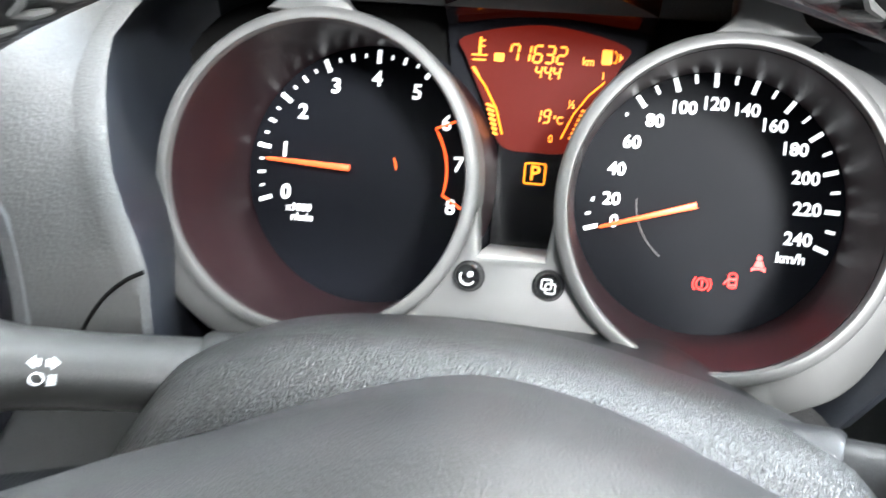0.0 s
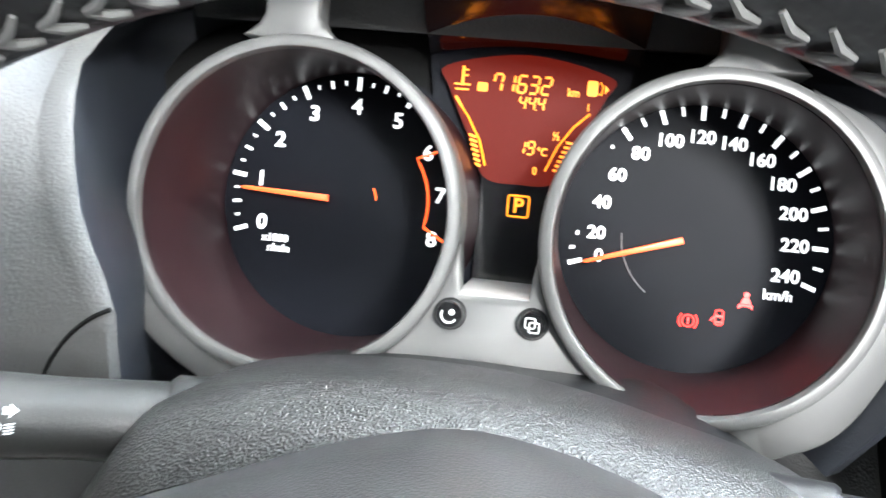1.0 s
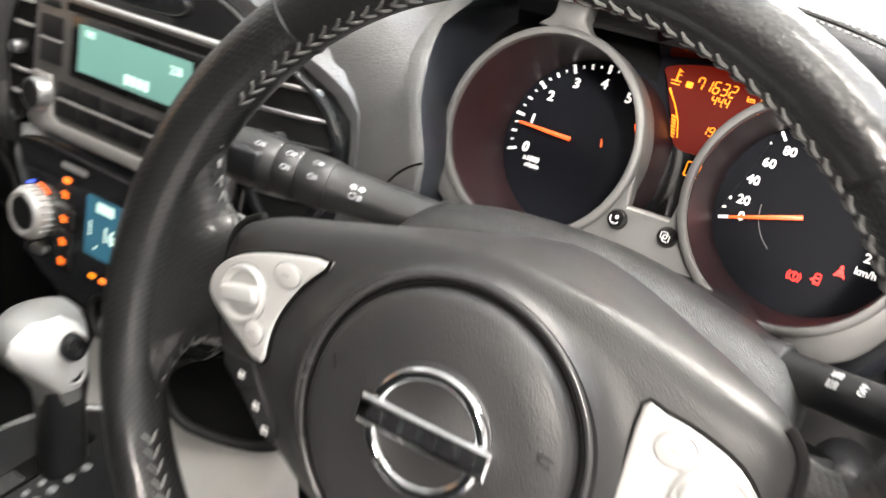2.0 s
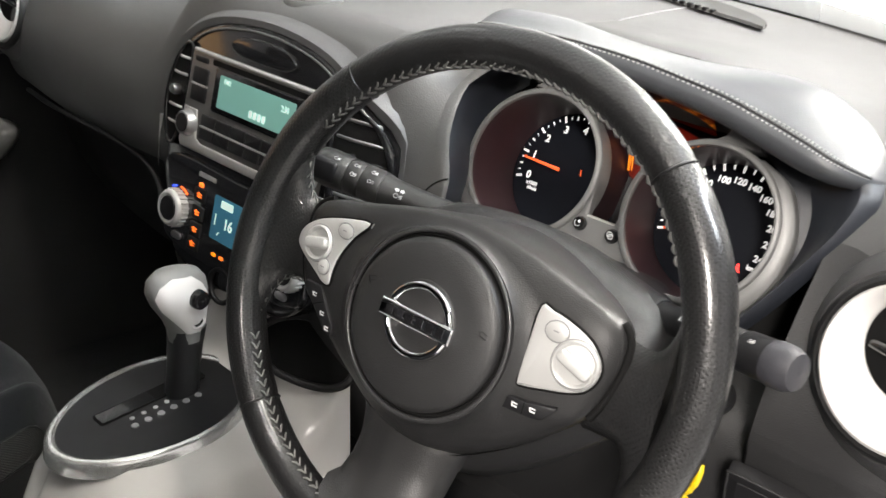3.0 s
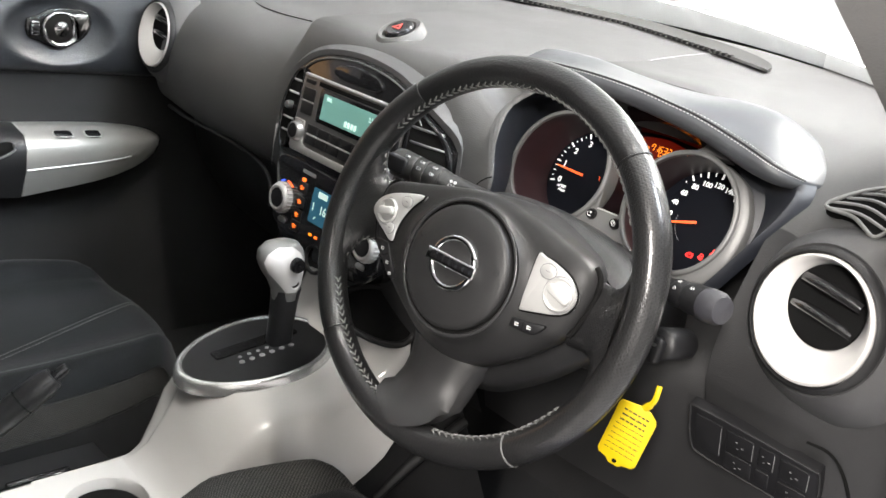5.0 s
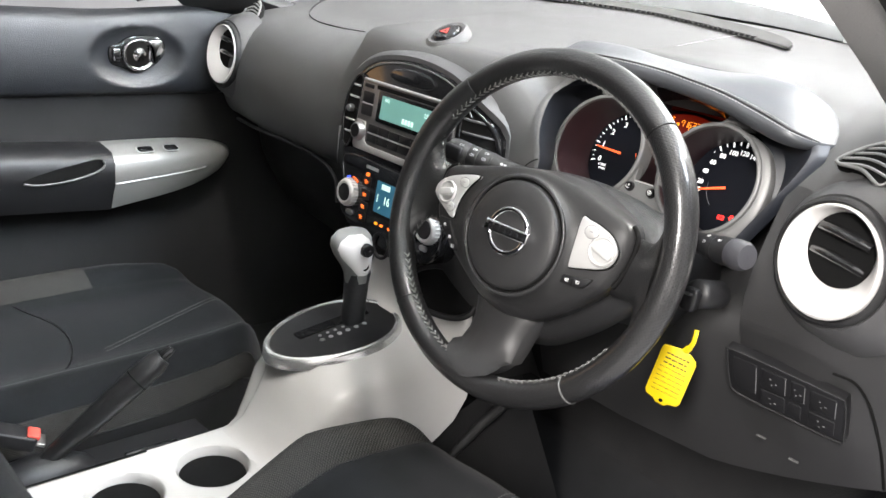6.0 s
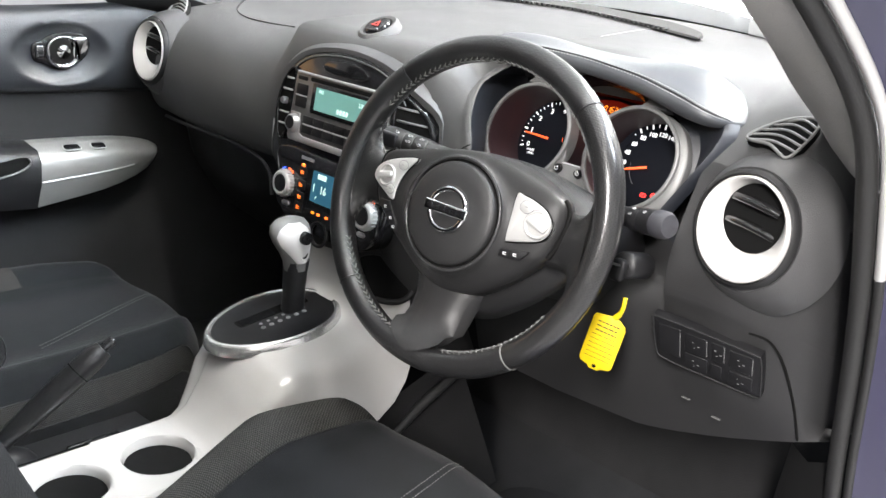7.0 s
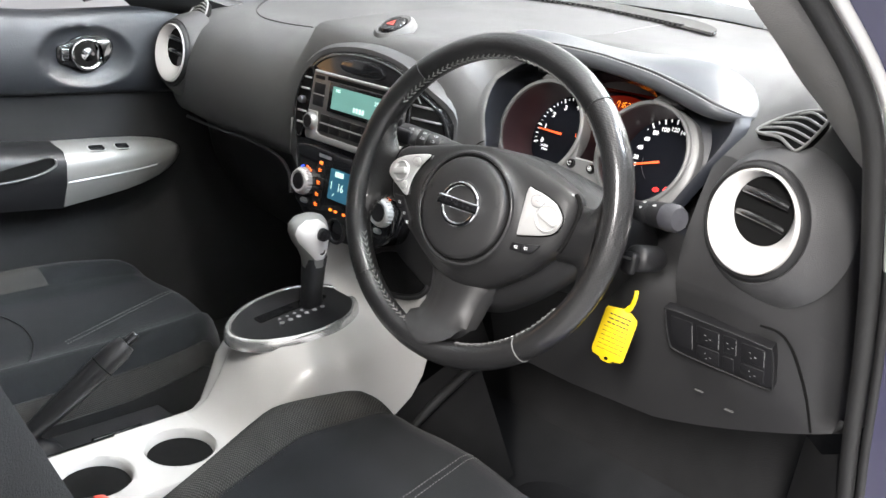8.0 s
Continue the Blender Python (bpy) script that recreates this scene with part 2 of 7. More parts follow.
def part(name, bm, material, parent=None, label="", smooth=50, m=None):
    """Links a bmesh as one mesh object under a thing or a part."""
    bmesh.ops.recalc_face_normals(bm, faces=bm.faces)
    if smooth:
        for f in bm.faces:
            f.smooth = True
        for e in bm.edges:
            if len(e.link_faces) == 2 and e.calc_face_angle(0) > radians(smooth):
                e.smooth = False
    me = bpy.data.meshes.new(name)
    bm.to_mesh(me)
    bm.free()
    for mat in material if isinstance(material, (list, tuple)) else [material]:
        me.materials.append(mat)
    ob = new(name, me)
    ob.parent = parent
    if m is not None:
        ob.matrix_basis = m
    if label:
        ob["label"] = label
    return ob


def again(ob, m):
    """Another piece on the same mesh, beside the first one."""
    c = new(ob.name.split(".")[0], ob.data)
    c.parent, c.matrix_basis = ob.parent, m
    return c


def grid(rows, closed_u=False, closed_v=False, caps=False, uv=False):
    """A skin over rows of points; uv lays metres along both ways of the skin."""
    bm = bmesh.new()
    vs = [[bm.verts.new(p) for p in r] for r in rows]
    n, k = len(vs), len(vs[0])
    layer = bm.loops.layers.uv.new("metres") if uv else None
    if uv:
        du = sum((vs[i + 1][0].co - vs[i][0].co).length for i in range(n - 1)) / (n - 1)
        dv = sum((vs[n // 2][j + 1].co - vs[n // 2][j].co).length for j in range(k - 1)) / (k - 1)
    for i in range(n if closed_u else n - 1):
        for j in range(k if closed_v else k - 1):
            a, b, c, d = vs[i][j], vs[i][(j + 1) % k], vs[(i + 1) % n][(j + 1) % k], vs[(i + 1) % n][j]
            f = bm.faces.new((a, b, c, d))
            if uv:
                for loop, (p, q) in zip(f.loops, ((i, j), (i, j + 1), (i + 1, j + 1), (i + 1, j))):
                    loop[layer].uv = (p * du, q * dv)
    if caps:
        bm.faces.new(vs[0])
        bm.faces.new(list(reversed(vs[-1])))
    return bm


def smoothed(points, steps=6, closed=False):
    """A Catmull-Rom curve through points."""
    P = [Vector(p) for p in points]
    n, out = len(P), []
    for i in range(n if closed else n - 1):
        a = P[(i - 1) % n] if closed or i > 0 else P[0] * 2 - P[1]
        b, c = P[i], P[(i + 1) % n]
        d = P[(i + 2) % n] if closed or i + 2 < n else P[-1] * 2 - P[-2]
        for s in range(steps):
            t = s / steps
            out.append(0.5 * ((2 * b) + (c - a) * t + (2 * a - 5 * b + 4 * c - d) * t * t + (3 * b - a - 3 * c + d) * t ** 3))
    if not closed:
        out.append(P[-1])
    return out


def tube(path, radius, sides=10, closed=False, flat=1.0, up=(0, 0, 1), ends=True):
    """A tube along a path; radius may be a list."""
    P = [Vector(p) for p in path]
    n, rows = len(P), []
    for i, p in enumerate(P):
        t = (P[(i + 1) % n] - P[i - 1]) if closed or 0 < i < n - 1 else (P[1] - P[0] if i == 0 else P[-1] - P[-2])
        t.normalize()
        a = Vector(up).cross(t)
        a = a.normalized() if a.length > 1e-4 else Vector((1, 0, 0))
        b = t.cross(a)
        r = radius[i] if isinstance(radius, (list, tuple)) else radius
        rows.append([p + a * (r * math.cos(2 * math.pi * k / sides)) + b * (r * flat * math.sin(2 * math.pi * k / sides)) for k in range(sides)])
    return grid(rows, closed_u=closed, closed_v=True, caps=ends and not closed)


def lathe(profile, sides=48, axis_at=(0, 0), squash=(1, 1)):
    """Turns a profile of (radius, height) about the local z axis."""
    cx, cy = axis_at
    rows = [[(cx + r * squash[0] * math.cos(2 * math.pi * k / sides), cy + r * squash[1] * math.sin(2 * math.pi * k / sides), h) for k in range(sides)] for r, h in profile]
    return grid(rows, closed_v=True, caps=True)


def slab(outline, low, high, bevel=0.0, steps=2):
    """A flat outline (x, y) with thickness from low to high in z and a rounded upper edge."""
    P = [Vector((p[0], p[1])) for p in outline]
    n = len(P)
    area = sum(P[i].x * P[(i + 1) % n].y - P[(i + 1) % n].x * P[i].y for i in range(n))
    sign = 1 if area > 0 else -1
    norms = []
    for i in range(n):
        e1, e2 = (P[i] - P[i - 1]), (P[(i + 1) % n] - P[i])
        m = Vector((e1.y, -e1.x)).normalized() + Vector((e2.y, -e2.x)).normalized()
        norms.append((m.normalized() if m.length > 1e-6 else Vector((0, 0))) * sign)
    rows = [[(*p, low) for p in P]]
    if bevel:
        for s in range(steps + 1):
            a = math.pi / 2 * s / steps
            rows.append([(*(p - q * bevel * (1 - math.cos(a))), high - bevel * (1 - math.sin(a))) for p, q in zip(P, norms)])
    else:
        rows.append([(*p, high) for p in P])
    return grid(rows, closed_v=True, caps=True)


def box(x, y, z, w, d, h, bevel=0.0):
    """A block about its middle, with eased edges."""
    bm = bmesh.new()
    bmesh.ops.create_cube(bm, size=1, matrix=Matrix.Translation((x, y, z)) @ Matrix.Diagonal((w, d, h, 1)))
    if bevel:
        bmesh.ops.bevel(bm, geom=bm.edges[:], offset=bevel, segments=2, affect="EDGES", profile=0.5)
    return bm


def join(*bms):
    """One bmesh out of several."""
    out = bms[0]
    for b in bms[1:]:
        me = bpy.data.meshes.new("tmp")
        b.to_mesh(me)
        out.from_mesh(me)
        b.free()
        bpy.data.meshes.remove(me)
    return out


def moved(bm, m):
    bm.transform(m)
    return bm


def ring_points(r, n, a0=0.0, a1=360.0, centre=(0, 0), squash=(1, 1)):
    full = abs(a1 - a0) >= 360
    return [(centre[0] + r * squash[0] * math.cos(radians(a0 + (a1 - a0) * i / (n if full else n - 1))),
             centre[1] + r * squash[1] * math.sin(radians(a0 + (a1 - a0) * i / (n if full else n - 1)))) for i in range(n)]


def rounded(w, h, r, n=5, centre=(0, 0)):
    """The outline of a rounded rectangle."""
    out = []
    for sx, sy, a in ((1, 1, 0), (-1, 1, 90), (-1, -1, 180), (1, -1, 270)):
        for i in range(n):
            t = radians(a + 90 * i / (n - 1))
            out.append((centre[0] + sx * (w / 2 - r) + r * math.cos(t), centre[1] + sy * (h / 2 - r) + r * math.sin(t)))
    return out


def text_bm(words, size, m, depth=0.0003, align="CENTER", narrow=1.0, bold=0.022):
    """Raised letters in the built-in font, middle at the origin of m."""
    cu = bpy.data.curves.new("letters", "FONT")
    cu.body, cu.size, cu.extrude, cu.align_x, cu.align_y = words, size, depth / 2, align, "CENTER"
    cu.resolution_u, cu.offset = 3, bold * size
    ob = bpy.data.objects.new("letters", cu)
    me = bpy.data.meshes.new_from_object(ob)
    bm = bmesh.new()
    bm.from_mesh(me)
    bpy.data.objects.remove(ob)
    bpy.data.curves.remove(cu)
    bpy.data.meshes.remove(me)
    bm.transform(m @ Matrix.Diagonal((narrow, 1, 1, 1)))
    return bm


def tilted(x, y, z, tilt):
    """Axes of a face that looks back at the driver: local x right, y up along the face, z out of it."""
    return pose(x, y, z, 90 - tilt, 0, 0)


def flat_bar(p, q, width, depth=0.0004, z=0.0):
    """A thin bar between two points of the local plane."""
    p, q = Vector((*p, 0)), Vector((*q, 0))
    t = (q - p).normalized()
    s = Vector((-t.y, t.x, 0)) * width / 2
    return slab([(p - s)[:2], (q - s)[:2], (q + s)[:2], (p + s)[:2]], z, z + depth)

# ---- the hall ----
part("ground", box(0, 0, -0.05, 60, 60, 0.1), HALLFLOOR, smooth=0)
tagged(bpy.data.objects["ground"], "grey polished hall floor under the car", "floor", kind="structure")
for nm, args in (("wall_north", (0, 7.1, 2.0, 14, 0.2, 4.0)), ("wall_south", (0, -7.1, 2.0, 14, 0.2, 4.0)),
                 ("wall_west", (-7.1, 0, 2.0, 0.2, 14.4, 4.0))):
    plain = nm == "wall_north"
    tagged(part(nm, box(*args), HALLWALL if plain else DARKWALL, smooth=0), "plain white painted hall wall" if plain else "plain grey hall wall", "wall", kind="structure")
east = join(*[box(7.1, y, z, 0.2, w, h) for y, z, w, h in ((2.15, 2.0, 10.1, 4.0), (-6.95, 2.0, 0.5, 4.0), (-4.8, 0.45, 3.8, 0.9), (-4.8, 3.6, 3.8, 0.8))])
tagged(part("wall_east", east, HALLWALL, smooth=0), "white hall wall with a wide shop window", "wall", kind="structure")
shop = thing("window_2", "wide shop window with dark frame in the hall wall", "window", pose(7.1, -4.8, 2.05), kind="structure")
part("frame", join(*[box(0, y, 0, 0.08, 0.06, 2.24) for y in (-1.86, 0.0, 1.86)], *[box(0, 0, z, 0.078, 3.78, 0.06) for z in (-1.12, 1.12)]), BLACK, shop, "dark window frame")
tagged(part("ceiling", box(0, 0, 4.05, 14.4, 14.4, 0.1), HALLWALL, smooth=0), "white hall ceiling", "ceiling", kind="structure")

# ---- the car's shell ----
SEAL = [(0.715, 0.46, 0.42), (0.735, 0.40, 0.60), (0.735, 0.318, 0.79), (0.735, 0.256, 0.936), (0.732, 0.195, 1.06),
        (0.722, 0.135, 1.17), (0.700, 0.018, 1.258), (0.668, -0.16, 1.355), (0.63, -0.42, 1.44), (0.62, -0.70, 1.47)]


def windscreen_foot(x):
    """Where the windscreen meets the dash."""
    return (x, 0.86 - 0.92 * x * x, 1.213 - 0.05 * x * x)


def build_shell():
    floor = part("floor", grid([[(x, y, z) for x in (-0.72, -0.3, -0.16, 0.16, 0.3, 0.72)] for y, z in ((-1.4, 0.38), (0.55, 0.38), (0.78, 0.50), (1.0, 0.78), (1.02, 1.1))]), CARPET)
    tagged(floor, "black carpeted footwell floor of the car", "floor", kind="structure")
    roof = part("roof_lining", grid([[(x, y, z - 0.10 * (x / 0.62) ** 2) for x in (-0.64, -0.5, -0.3, 0, 0.3, 0.5, 0.64)] for y, z in ((-0.30, 1.47), (-0.6, 1.53), (-1.4, 1.53))]), HEADLINER)
    tagged(roof, "grey fabric roof lining of the car", "ceiling", kind="structure")
    back = part("cabin_back", box(0, -1.45, 0.95, 1.5, 0.06, 1.2, 0.01), CLOTH)
    tagged(back, "dark cloth rear end of the cabin", "wall", kind="structure")

    # windscreen
    xs = [-0.66 + 1.32 * i / 16 for i in range(17)]
    feet = [windscreen_foot(x) for x in xs]
    tops = [(x * 0.86, -0.22 - 0.16 * (x / 0.66) ** 2, 1.475 - 0.06 * (x / 0.66) ** 2) for x in xs]
    rows = [[Vector(f).lerp(Vector(t), k / 6) + Vector((0, 0, 0.05 * math.sin(math.pi * k / 6))) for f, t in zip(feet, tops)] for k in range(7)]
    glass = part("window_1", grid(rows), SCREEN)
    glass.visible_shadow = False
    pane = glass.modifiers.new("thickness", "SOLIDIFY")
    pane.thickness = 0.005
    tagged(glass, "clear raked windscreen over the dashboard", "windscreen", kind="structure")
    # black glazing band and cowl beyond the glass
    band = part("cowl_band", grid([[Vector(f) + Vector((0, dy, dz)) for f in feet] for dy, dz in ((-0.004, 0.004), (0.005, 0.007), (0.012, 0.004), (0.05, -0.03))]), RUBBER)
    tagged(band, "black cowl panel at the foot of the windscreen", "cowl", kind="structure")
    bonnet = part("bonnet", grid([[(x, 0.876 - 0.92 * x * x * (1 - 0.6 * s) + s, 1.202 - 0.05 * x * x * (1 - 0.5 * s) - 0.012 * s) for x in [-0.8 + 1.6 * i / 32 for i in range(33)]] for s in [0.9 * k / 18 for k in range(19)]]), PAINT)
    tagged(bonnet, "dark blue metallic bonnet beyond the windscreen", "bonnet", kind="structure")

    # A-pillar trims: a broad moulding from the dash up to the roof
    def pillar(side):
        inner = [(0.592, 0.52, 1.095), (0.629, 0.35, 1.130), (0.652, 0.16, 1.186), (0.662, 0.05, 1.228), (0.650, -0.12, 1.311), (0.606, -0.36, 1.416), (0.562, -0.62, 1.471)]
        outer = [(0.728, 0.27, 1.088), (0.727, 0.185, 1.108), (0.722, 0.135, 1.170), (0.700, 0.02, 1.256), (0.668, -0.16, 1.353), (0.63, -0.42, 1.436), (0.615, -0.65, 1.468)]
        A, B = smoothed(inner, 5), smoothed(outer, 5)
        rows = []
        for a, b in zip(A, B):
            w = (b - a)
            bulge = Vector((-0.35, -0.8, 0.15)).normalized()
            rows.append([a + Vector((0.01, 0.05, -0.0)), a + Vector((0.002, 0.01, 0.002)), a + w * 0.08 + bulge * 0.010, a + w * 0.35 + bulge * 0.018, a + w * 0.7 + bulge * 0.014, a + w * 0.95 + bulge * 0.004, b + Vector((0.0, 0.02, 0))])
        if side < 0:
            rows = [[Vector((-p.x, p.y, p.z)) for p in r] for r in rows]
        return grid(rows)
    # same grey trim on both sides; the left one's shadow is put into its colour
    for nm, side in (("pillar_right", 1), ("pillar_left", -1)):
        tagged(part(nm, pillar(side), PILLAR if side > 0 else DASH_DARKENED), "grey moulded windscreen pillar trim, shade painted into the left one", "pillar", kind="structure")

    # the open driver's doorway: rubber seal, edge flange and painted body round it
    path = smoothed(SEAL, 6)
    frame_ob = thing("door_frame", "dark blue painted door aperture with black rubber seal", "door frame", kind="structure")
    part("seal", tube(path, 0.0095, 10), RUBBER, frame_ob, "black rubber door seal")
    edge = [p + Vector((0.016, 0.0, 0.004)) for p in path]
    # one flange in two colours: silver where light catches it, black where it fades
    part("flange", tube([p for p in edge if p.z > 1.02], 0.0056, 10), SILVER, frame_ob, "upper edge beside the seal, its light put into the colour")
    part("flange", tube([p for p in edge if p.z <= 1.06], 0.0050, 10), RUBBER, frame_ob, "lower edge beside the seal, darkened where the light fades")
    part("body_side", grid([[p + Vector((dx, dy * (1.0 if p.z > 1.1 else 0.6), dz)) for p in path] for dx, dy, dz in ((0.018, 0.012, 0.0), (0.028, 0.02, 0.004), (0.055, 0.03, 0.01), (0.075, 0.055, 0.01), (0.085, 0.16, -0.02), (0.09, 0.5, -0.10))]), PAINT, frame_ob)
    part("sill", grid([[(x, y, z) for y in (-1.3, -0.6, 0.0, 0.42)] for x, z in ((0.66, 0.38), (0.67, 0.44), (0.70, 0.455), (0.76, 0.45), (0.80, 0.42), (0.81, 0.25))]), PAINT, frame_ob)
    # kick panel and dash end inside the doorway
    kick = part("kick_panel", grid([[(0.640, 0.50, 0.40), (0.640, 0.47, 0.60), (0.655, 0.43, 0.72)], [(0.690, 0.44, 0.40), (0.690, 0.41, 0.60), (0.695, 0.37, 0.735)], [(0.722, 0.43, 0.40), (0.727, 0.385, 0.60), (0.727, 0.335, 0.765)]]), DASH_DARKENED)
    tagged(kick, "black plastic kick panel under the dash end", "trim panel", kind="structure")

    # closed rear of the cabin: unseen panels added on both sides to block light
    for nm, x, y0 in (("rear_side_right", 0.70, -0.86), ("rear_side_left", -0.73, -0.50)):
        tagged(part(nm, box(x, (y0 - 1.45) / 2, 0.93, 0.05, y0 + 1.45, 1.12, 0.01), CLOTH), "unseen dark side panel for centre pillar and rear door, blocks light", "wall", kind="structure")
    # trimmed bulkhead ahead of both footwells
    tagged(part("bulkhead", grid([[(x, y, z) for x in (-0.79, -0.4, 0.0, 0.4, 0.725)] for y, z in ((0.62, 0.38), (0.66, 0.70), (0.72, 1.0), (0.80, 1.15))]), CARPET), "black carpeted bulkhead under the dashboard", "wall", kind="structure")
    # passenger side body: door shut, window above
    tagged(part("body_left", grid([[(-0.80, y, z) for y in (-1.4, -0.7, 0.2, 0.95)] for z in (0.2, 0.7, 1.08)]), PAINT), "dark blue metallic body side", "car body", kind="structure")


build_shell()


# ---- passenger door ----
def build_door():
    door = thing("door_1", "closed grey passenger door trim with silver armrest", "door", pose(-0.70, 0, 0.5), kind="structure")
    base = Vector((-0.70, 0, 0.5))

    def P(x, y, z):
        return Vector((x, y, z)) - base
    ys = [-1.4, -0.6, -0.35, -0.13, 0.0, 0.1, 0.2, 0.27, 0.34, 0.42]
    def upper(y):
        bow = 0.02 * max(0, (y - 0.12) / 0.3) ** 2
        return [P(-0.75, y, 1.085 + 0.10 * max(0, y) ** 1.2), P(-0.722, y, 1.095 + 0.10 * max(0, y) ** 1.2), P(-0.700 + bow, y, 1.080 + 0.08 * max(0, y)), P(-0.688 + bow, y, 1.04), P(-0.684 + bow, y, 0.99), P(-0.690 + bow, y, 0.950), P(-0.705 + bow, y, 0.938)]
    fine = ys[:4] + [-0.05 + 0.008 * i for i in range(38)] + [0.27, 0.34, 0.42]

    def dished(p):
        """The panel sinks into an oval bowl behind the handle."""
        q = p + base
        d = ((q.y - 0.086) / 0.092) ** 2 + ((q.z - 1.012) / 0.057) ** 2
        return p - Vector((0.024 * max(0.0, 1 - d) ** 0.75, 0, 0))
    part("upper_panel", grid([[dished(p) for p in smoothed(upper(y), 9)] for y in fine]), DOORTRIM, door, "blue-grey grained upper door panel with a handle bowl")
    part("insert", grid([[P(-0.706, y, 0.940), P(-0.716, y, 0.91), P(-0.722, y, 0.84), P(-0.715, y, 0.74), P(-0.705, y, 0.62), P(-0.70, y, 0.42), P(-0.71, y, 0.30)] for y in ys + [0.7, 1.0]]), INSERT, door, "black cloth lower door panel")
    # handle bowl with its chrome pull
    AX = Matrix(((0, 0, 1, 0), (1, 0, 0, 0), (0, 1, 0, 0), (0, 0, 0, 1)))
    H = Matrix.Translation(P(-0.699, 0.092, 1.016)) @ AX
    plate = [(p.x, p.y) for p in smoothed([(-0.058, 0.012, 0), (-0.040, 0.020, 0), (-0.020, 0.032, 0), (0.012, 0.036, 0), (0.040, 0.033, 0), (0.052, 0.018, 0), (0.046, -0.006, 0), (0.022, -0.026, 0), (-0.010, -0.034, 0), (-0.036, -0.024, 0), (-0.056, -0.016, 0)], 4, closed=True)]
    cup = part("door_handle", moved(slab(plate, -0.020, 0.0005, 0.002), H), PIANO, door, "gloss black handle housing with chrome pull")
    part("pull_ring", moved(tube([(0.030 * math.cos(t) - 0.002, 0.028 * math.sin(t), 0.006) for t in [2 * math.pi * i / 36 for i in range(36)]], 0.0034, 10, closed=True), H), CHROME, cup, "chrome ring")
    part("pull_lever", moved(slab([(p.x, p.y) for p in smoothed([(0.012, 0.026, 0), (0.030, 0.031, 0), (0.042, 0.027, 0), (0.044, 0.010, 0), (0.034, -0.008, 0), (0.024, -0.018, 0), (0.020, -0.006, 0), (0.020, 0.012, 0)], 4, closed=True)], 0.002, 0.013, 0.004), H), CHROME, cup, "chrome door release lever")
    part("pull_dish", moved(lathe([(0.027, 0.0035), (0.020, 0.0015), (0.010, 0.0045), (0.0, 0.0060)], 36), H), CHROME, cup, "dished chrome plate")
    part("lock_slider", moved(slab(rounded(0.014, 0.024, 0.003, centre=(-0.046, 0.0)), 0.0, 0.008, 0.002), H), CHROME, cup, "chrome lock slider")
    for v in (-0.006, 0.001, 0.008):
        part("slider_groove", moved(flat_bar((-0.052, v), (-0.040, v), 0.0022, 0.0006, 0.0078), H), BLACK, cup, "dark groove on the slider")
    # armrest: silver front, dark rear with a pull pocket
    def arm(y):
        k = max(0.0, (y - 0.10) / 0.185)
        f = math.sqrt(max(0.0, 1 - min(1, k) ** 2.6))
        top, low, out = 0.816 + 0.032 * f, 0.816 - (0.086 - 0.042 * max(0.0, min(1.0, y / 0.26))) * f, -0.710 + 0.088 * f
        return [P(-0.735, y, top - 0.006), P(-0.70, y, top + 0.002 * f), P(out + 0.018 * 0 - 0.016 * f, y, top - 0.004 * f), P(out, y, top - 0.022 * f), P(out - 0.001, y, (top + low) / 2 - 0.006), P(out - 0.022 * f, y, low), P(-0.735, y, low + 0.01)]
    part("armrest_front", grid([arm(y) for y in [0.012, 0.03, 0.06, 0.10, 0.14, 0.18, 0.215, 0.245, 0.265, 0.278, 0.285]], caps=False), ARMSILVER, door, "silver armrest switch panel")
    part("armrest_line", tube([arm(y)[4] + Vector((0.0004, 0, 0.002)) for y in (0.014, 0.06, 0.11, 0.16, 0.20)], 0.0014, 6), SILVER, door, "bright ridge along the armrest")
    rear = part("armrest_rear", grid([[v + Vector((0.004, 0, 0.012 * min(1, (0.011 - y) * 3))) for v in arm(0.0)[:]][:] and [Vector((v.x, y, v.z + 0.014 * min(1, (0.011 - y) * 4))) for v in arm(0.0)] for y in (0.011, -0.03, -0.10, -0.2, -0.4, -0.7)]), BLACK, door, "black padded rear armrest")
    pocket = [P(-0.622, *q) for q in ((-0.150, 0.806), (-0.100, 0.822), (-0.050, 0.832), (-0.014, 0.836), (-0.011, 0.824), (-0.035, 0.812), (-0.080, 0.803), (-0.125, 0.800))]
    loop = smoothed(pocket, 5, closed=True)
    part("pull_pocket", grid([loop, [p + Vector((-0.004, 0, 0)) for p in loop], [p + Vector((-0.030, 0, 0)) for p in loop]], closed_v=True, caps=True), VOID, rear, "dark pull pocket")
    part("pocket_lip", tube(smoothed([P(-0.6195, *q) for q in ((-0.150, 0.802), (-0.125, 0.7975), (-0.080, 0.800), (-0.035, 0.809), (-0.010, 0.822), (-0.010, 0.834))], 6), 0.0020, 8), BEZEL, rear, "thin bright lip of the pull pocket")
    for y, w_, label in ((0.078, 0.030, "black window switch"), (0.130, 0.026, "black lock switch")):
        m = Matrix.Translation(P(-0.6420, y, 0.8425)) @ pose(0, 0, 0, 0, 16, 0)
        key = part("window_switch", moved(slab(rounded(0.018, w_, 0.005), -0.002, 0.0045, 0.0018), m), PIANO, door, label)
        part("switch_rim", moved(tube([(*q, 0.0018) for q in rounded(0.020, w_ + 0.002, 0.006)], 0.0010, 6, closed=True), m), SILVER, key, "bright rim")
    # mirror glimpsed outside the quarter light
    part("quarter_frame", tube([P(-0.735, 0.10, 1.13), P(-0.745, 0.22, 1.16), P(-0.73, 0.36, 1.19)], 0.02, 8), RUBBER, door, "black window frame corner")


build_door()
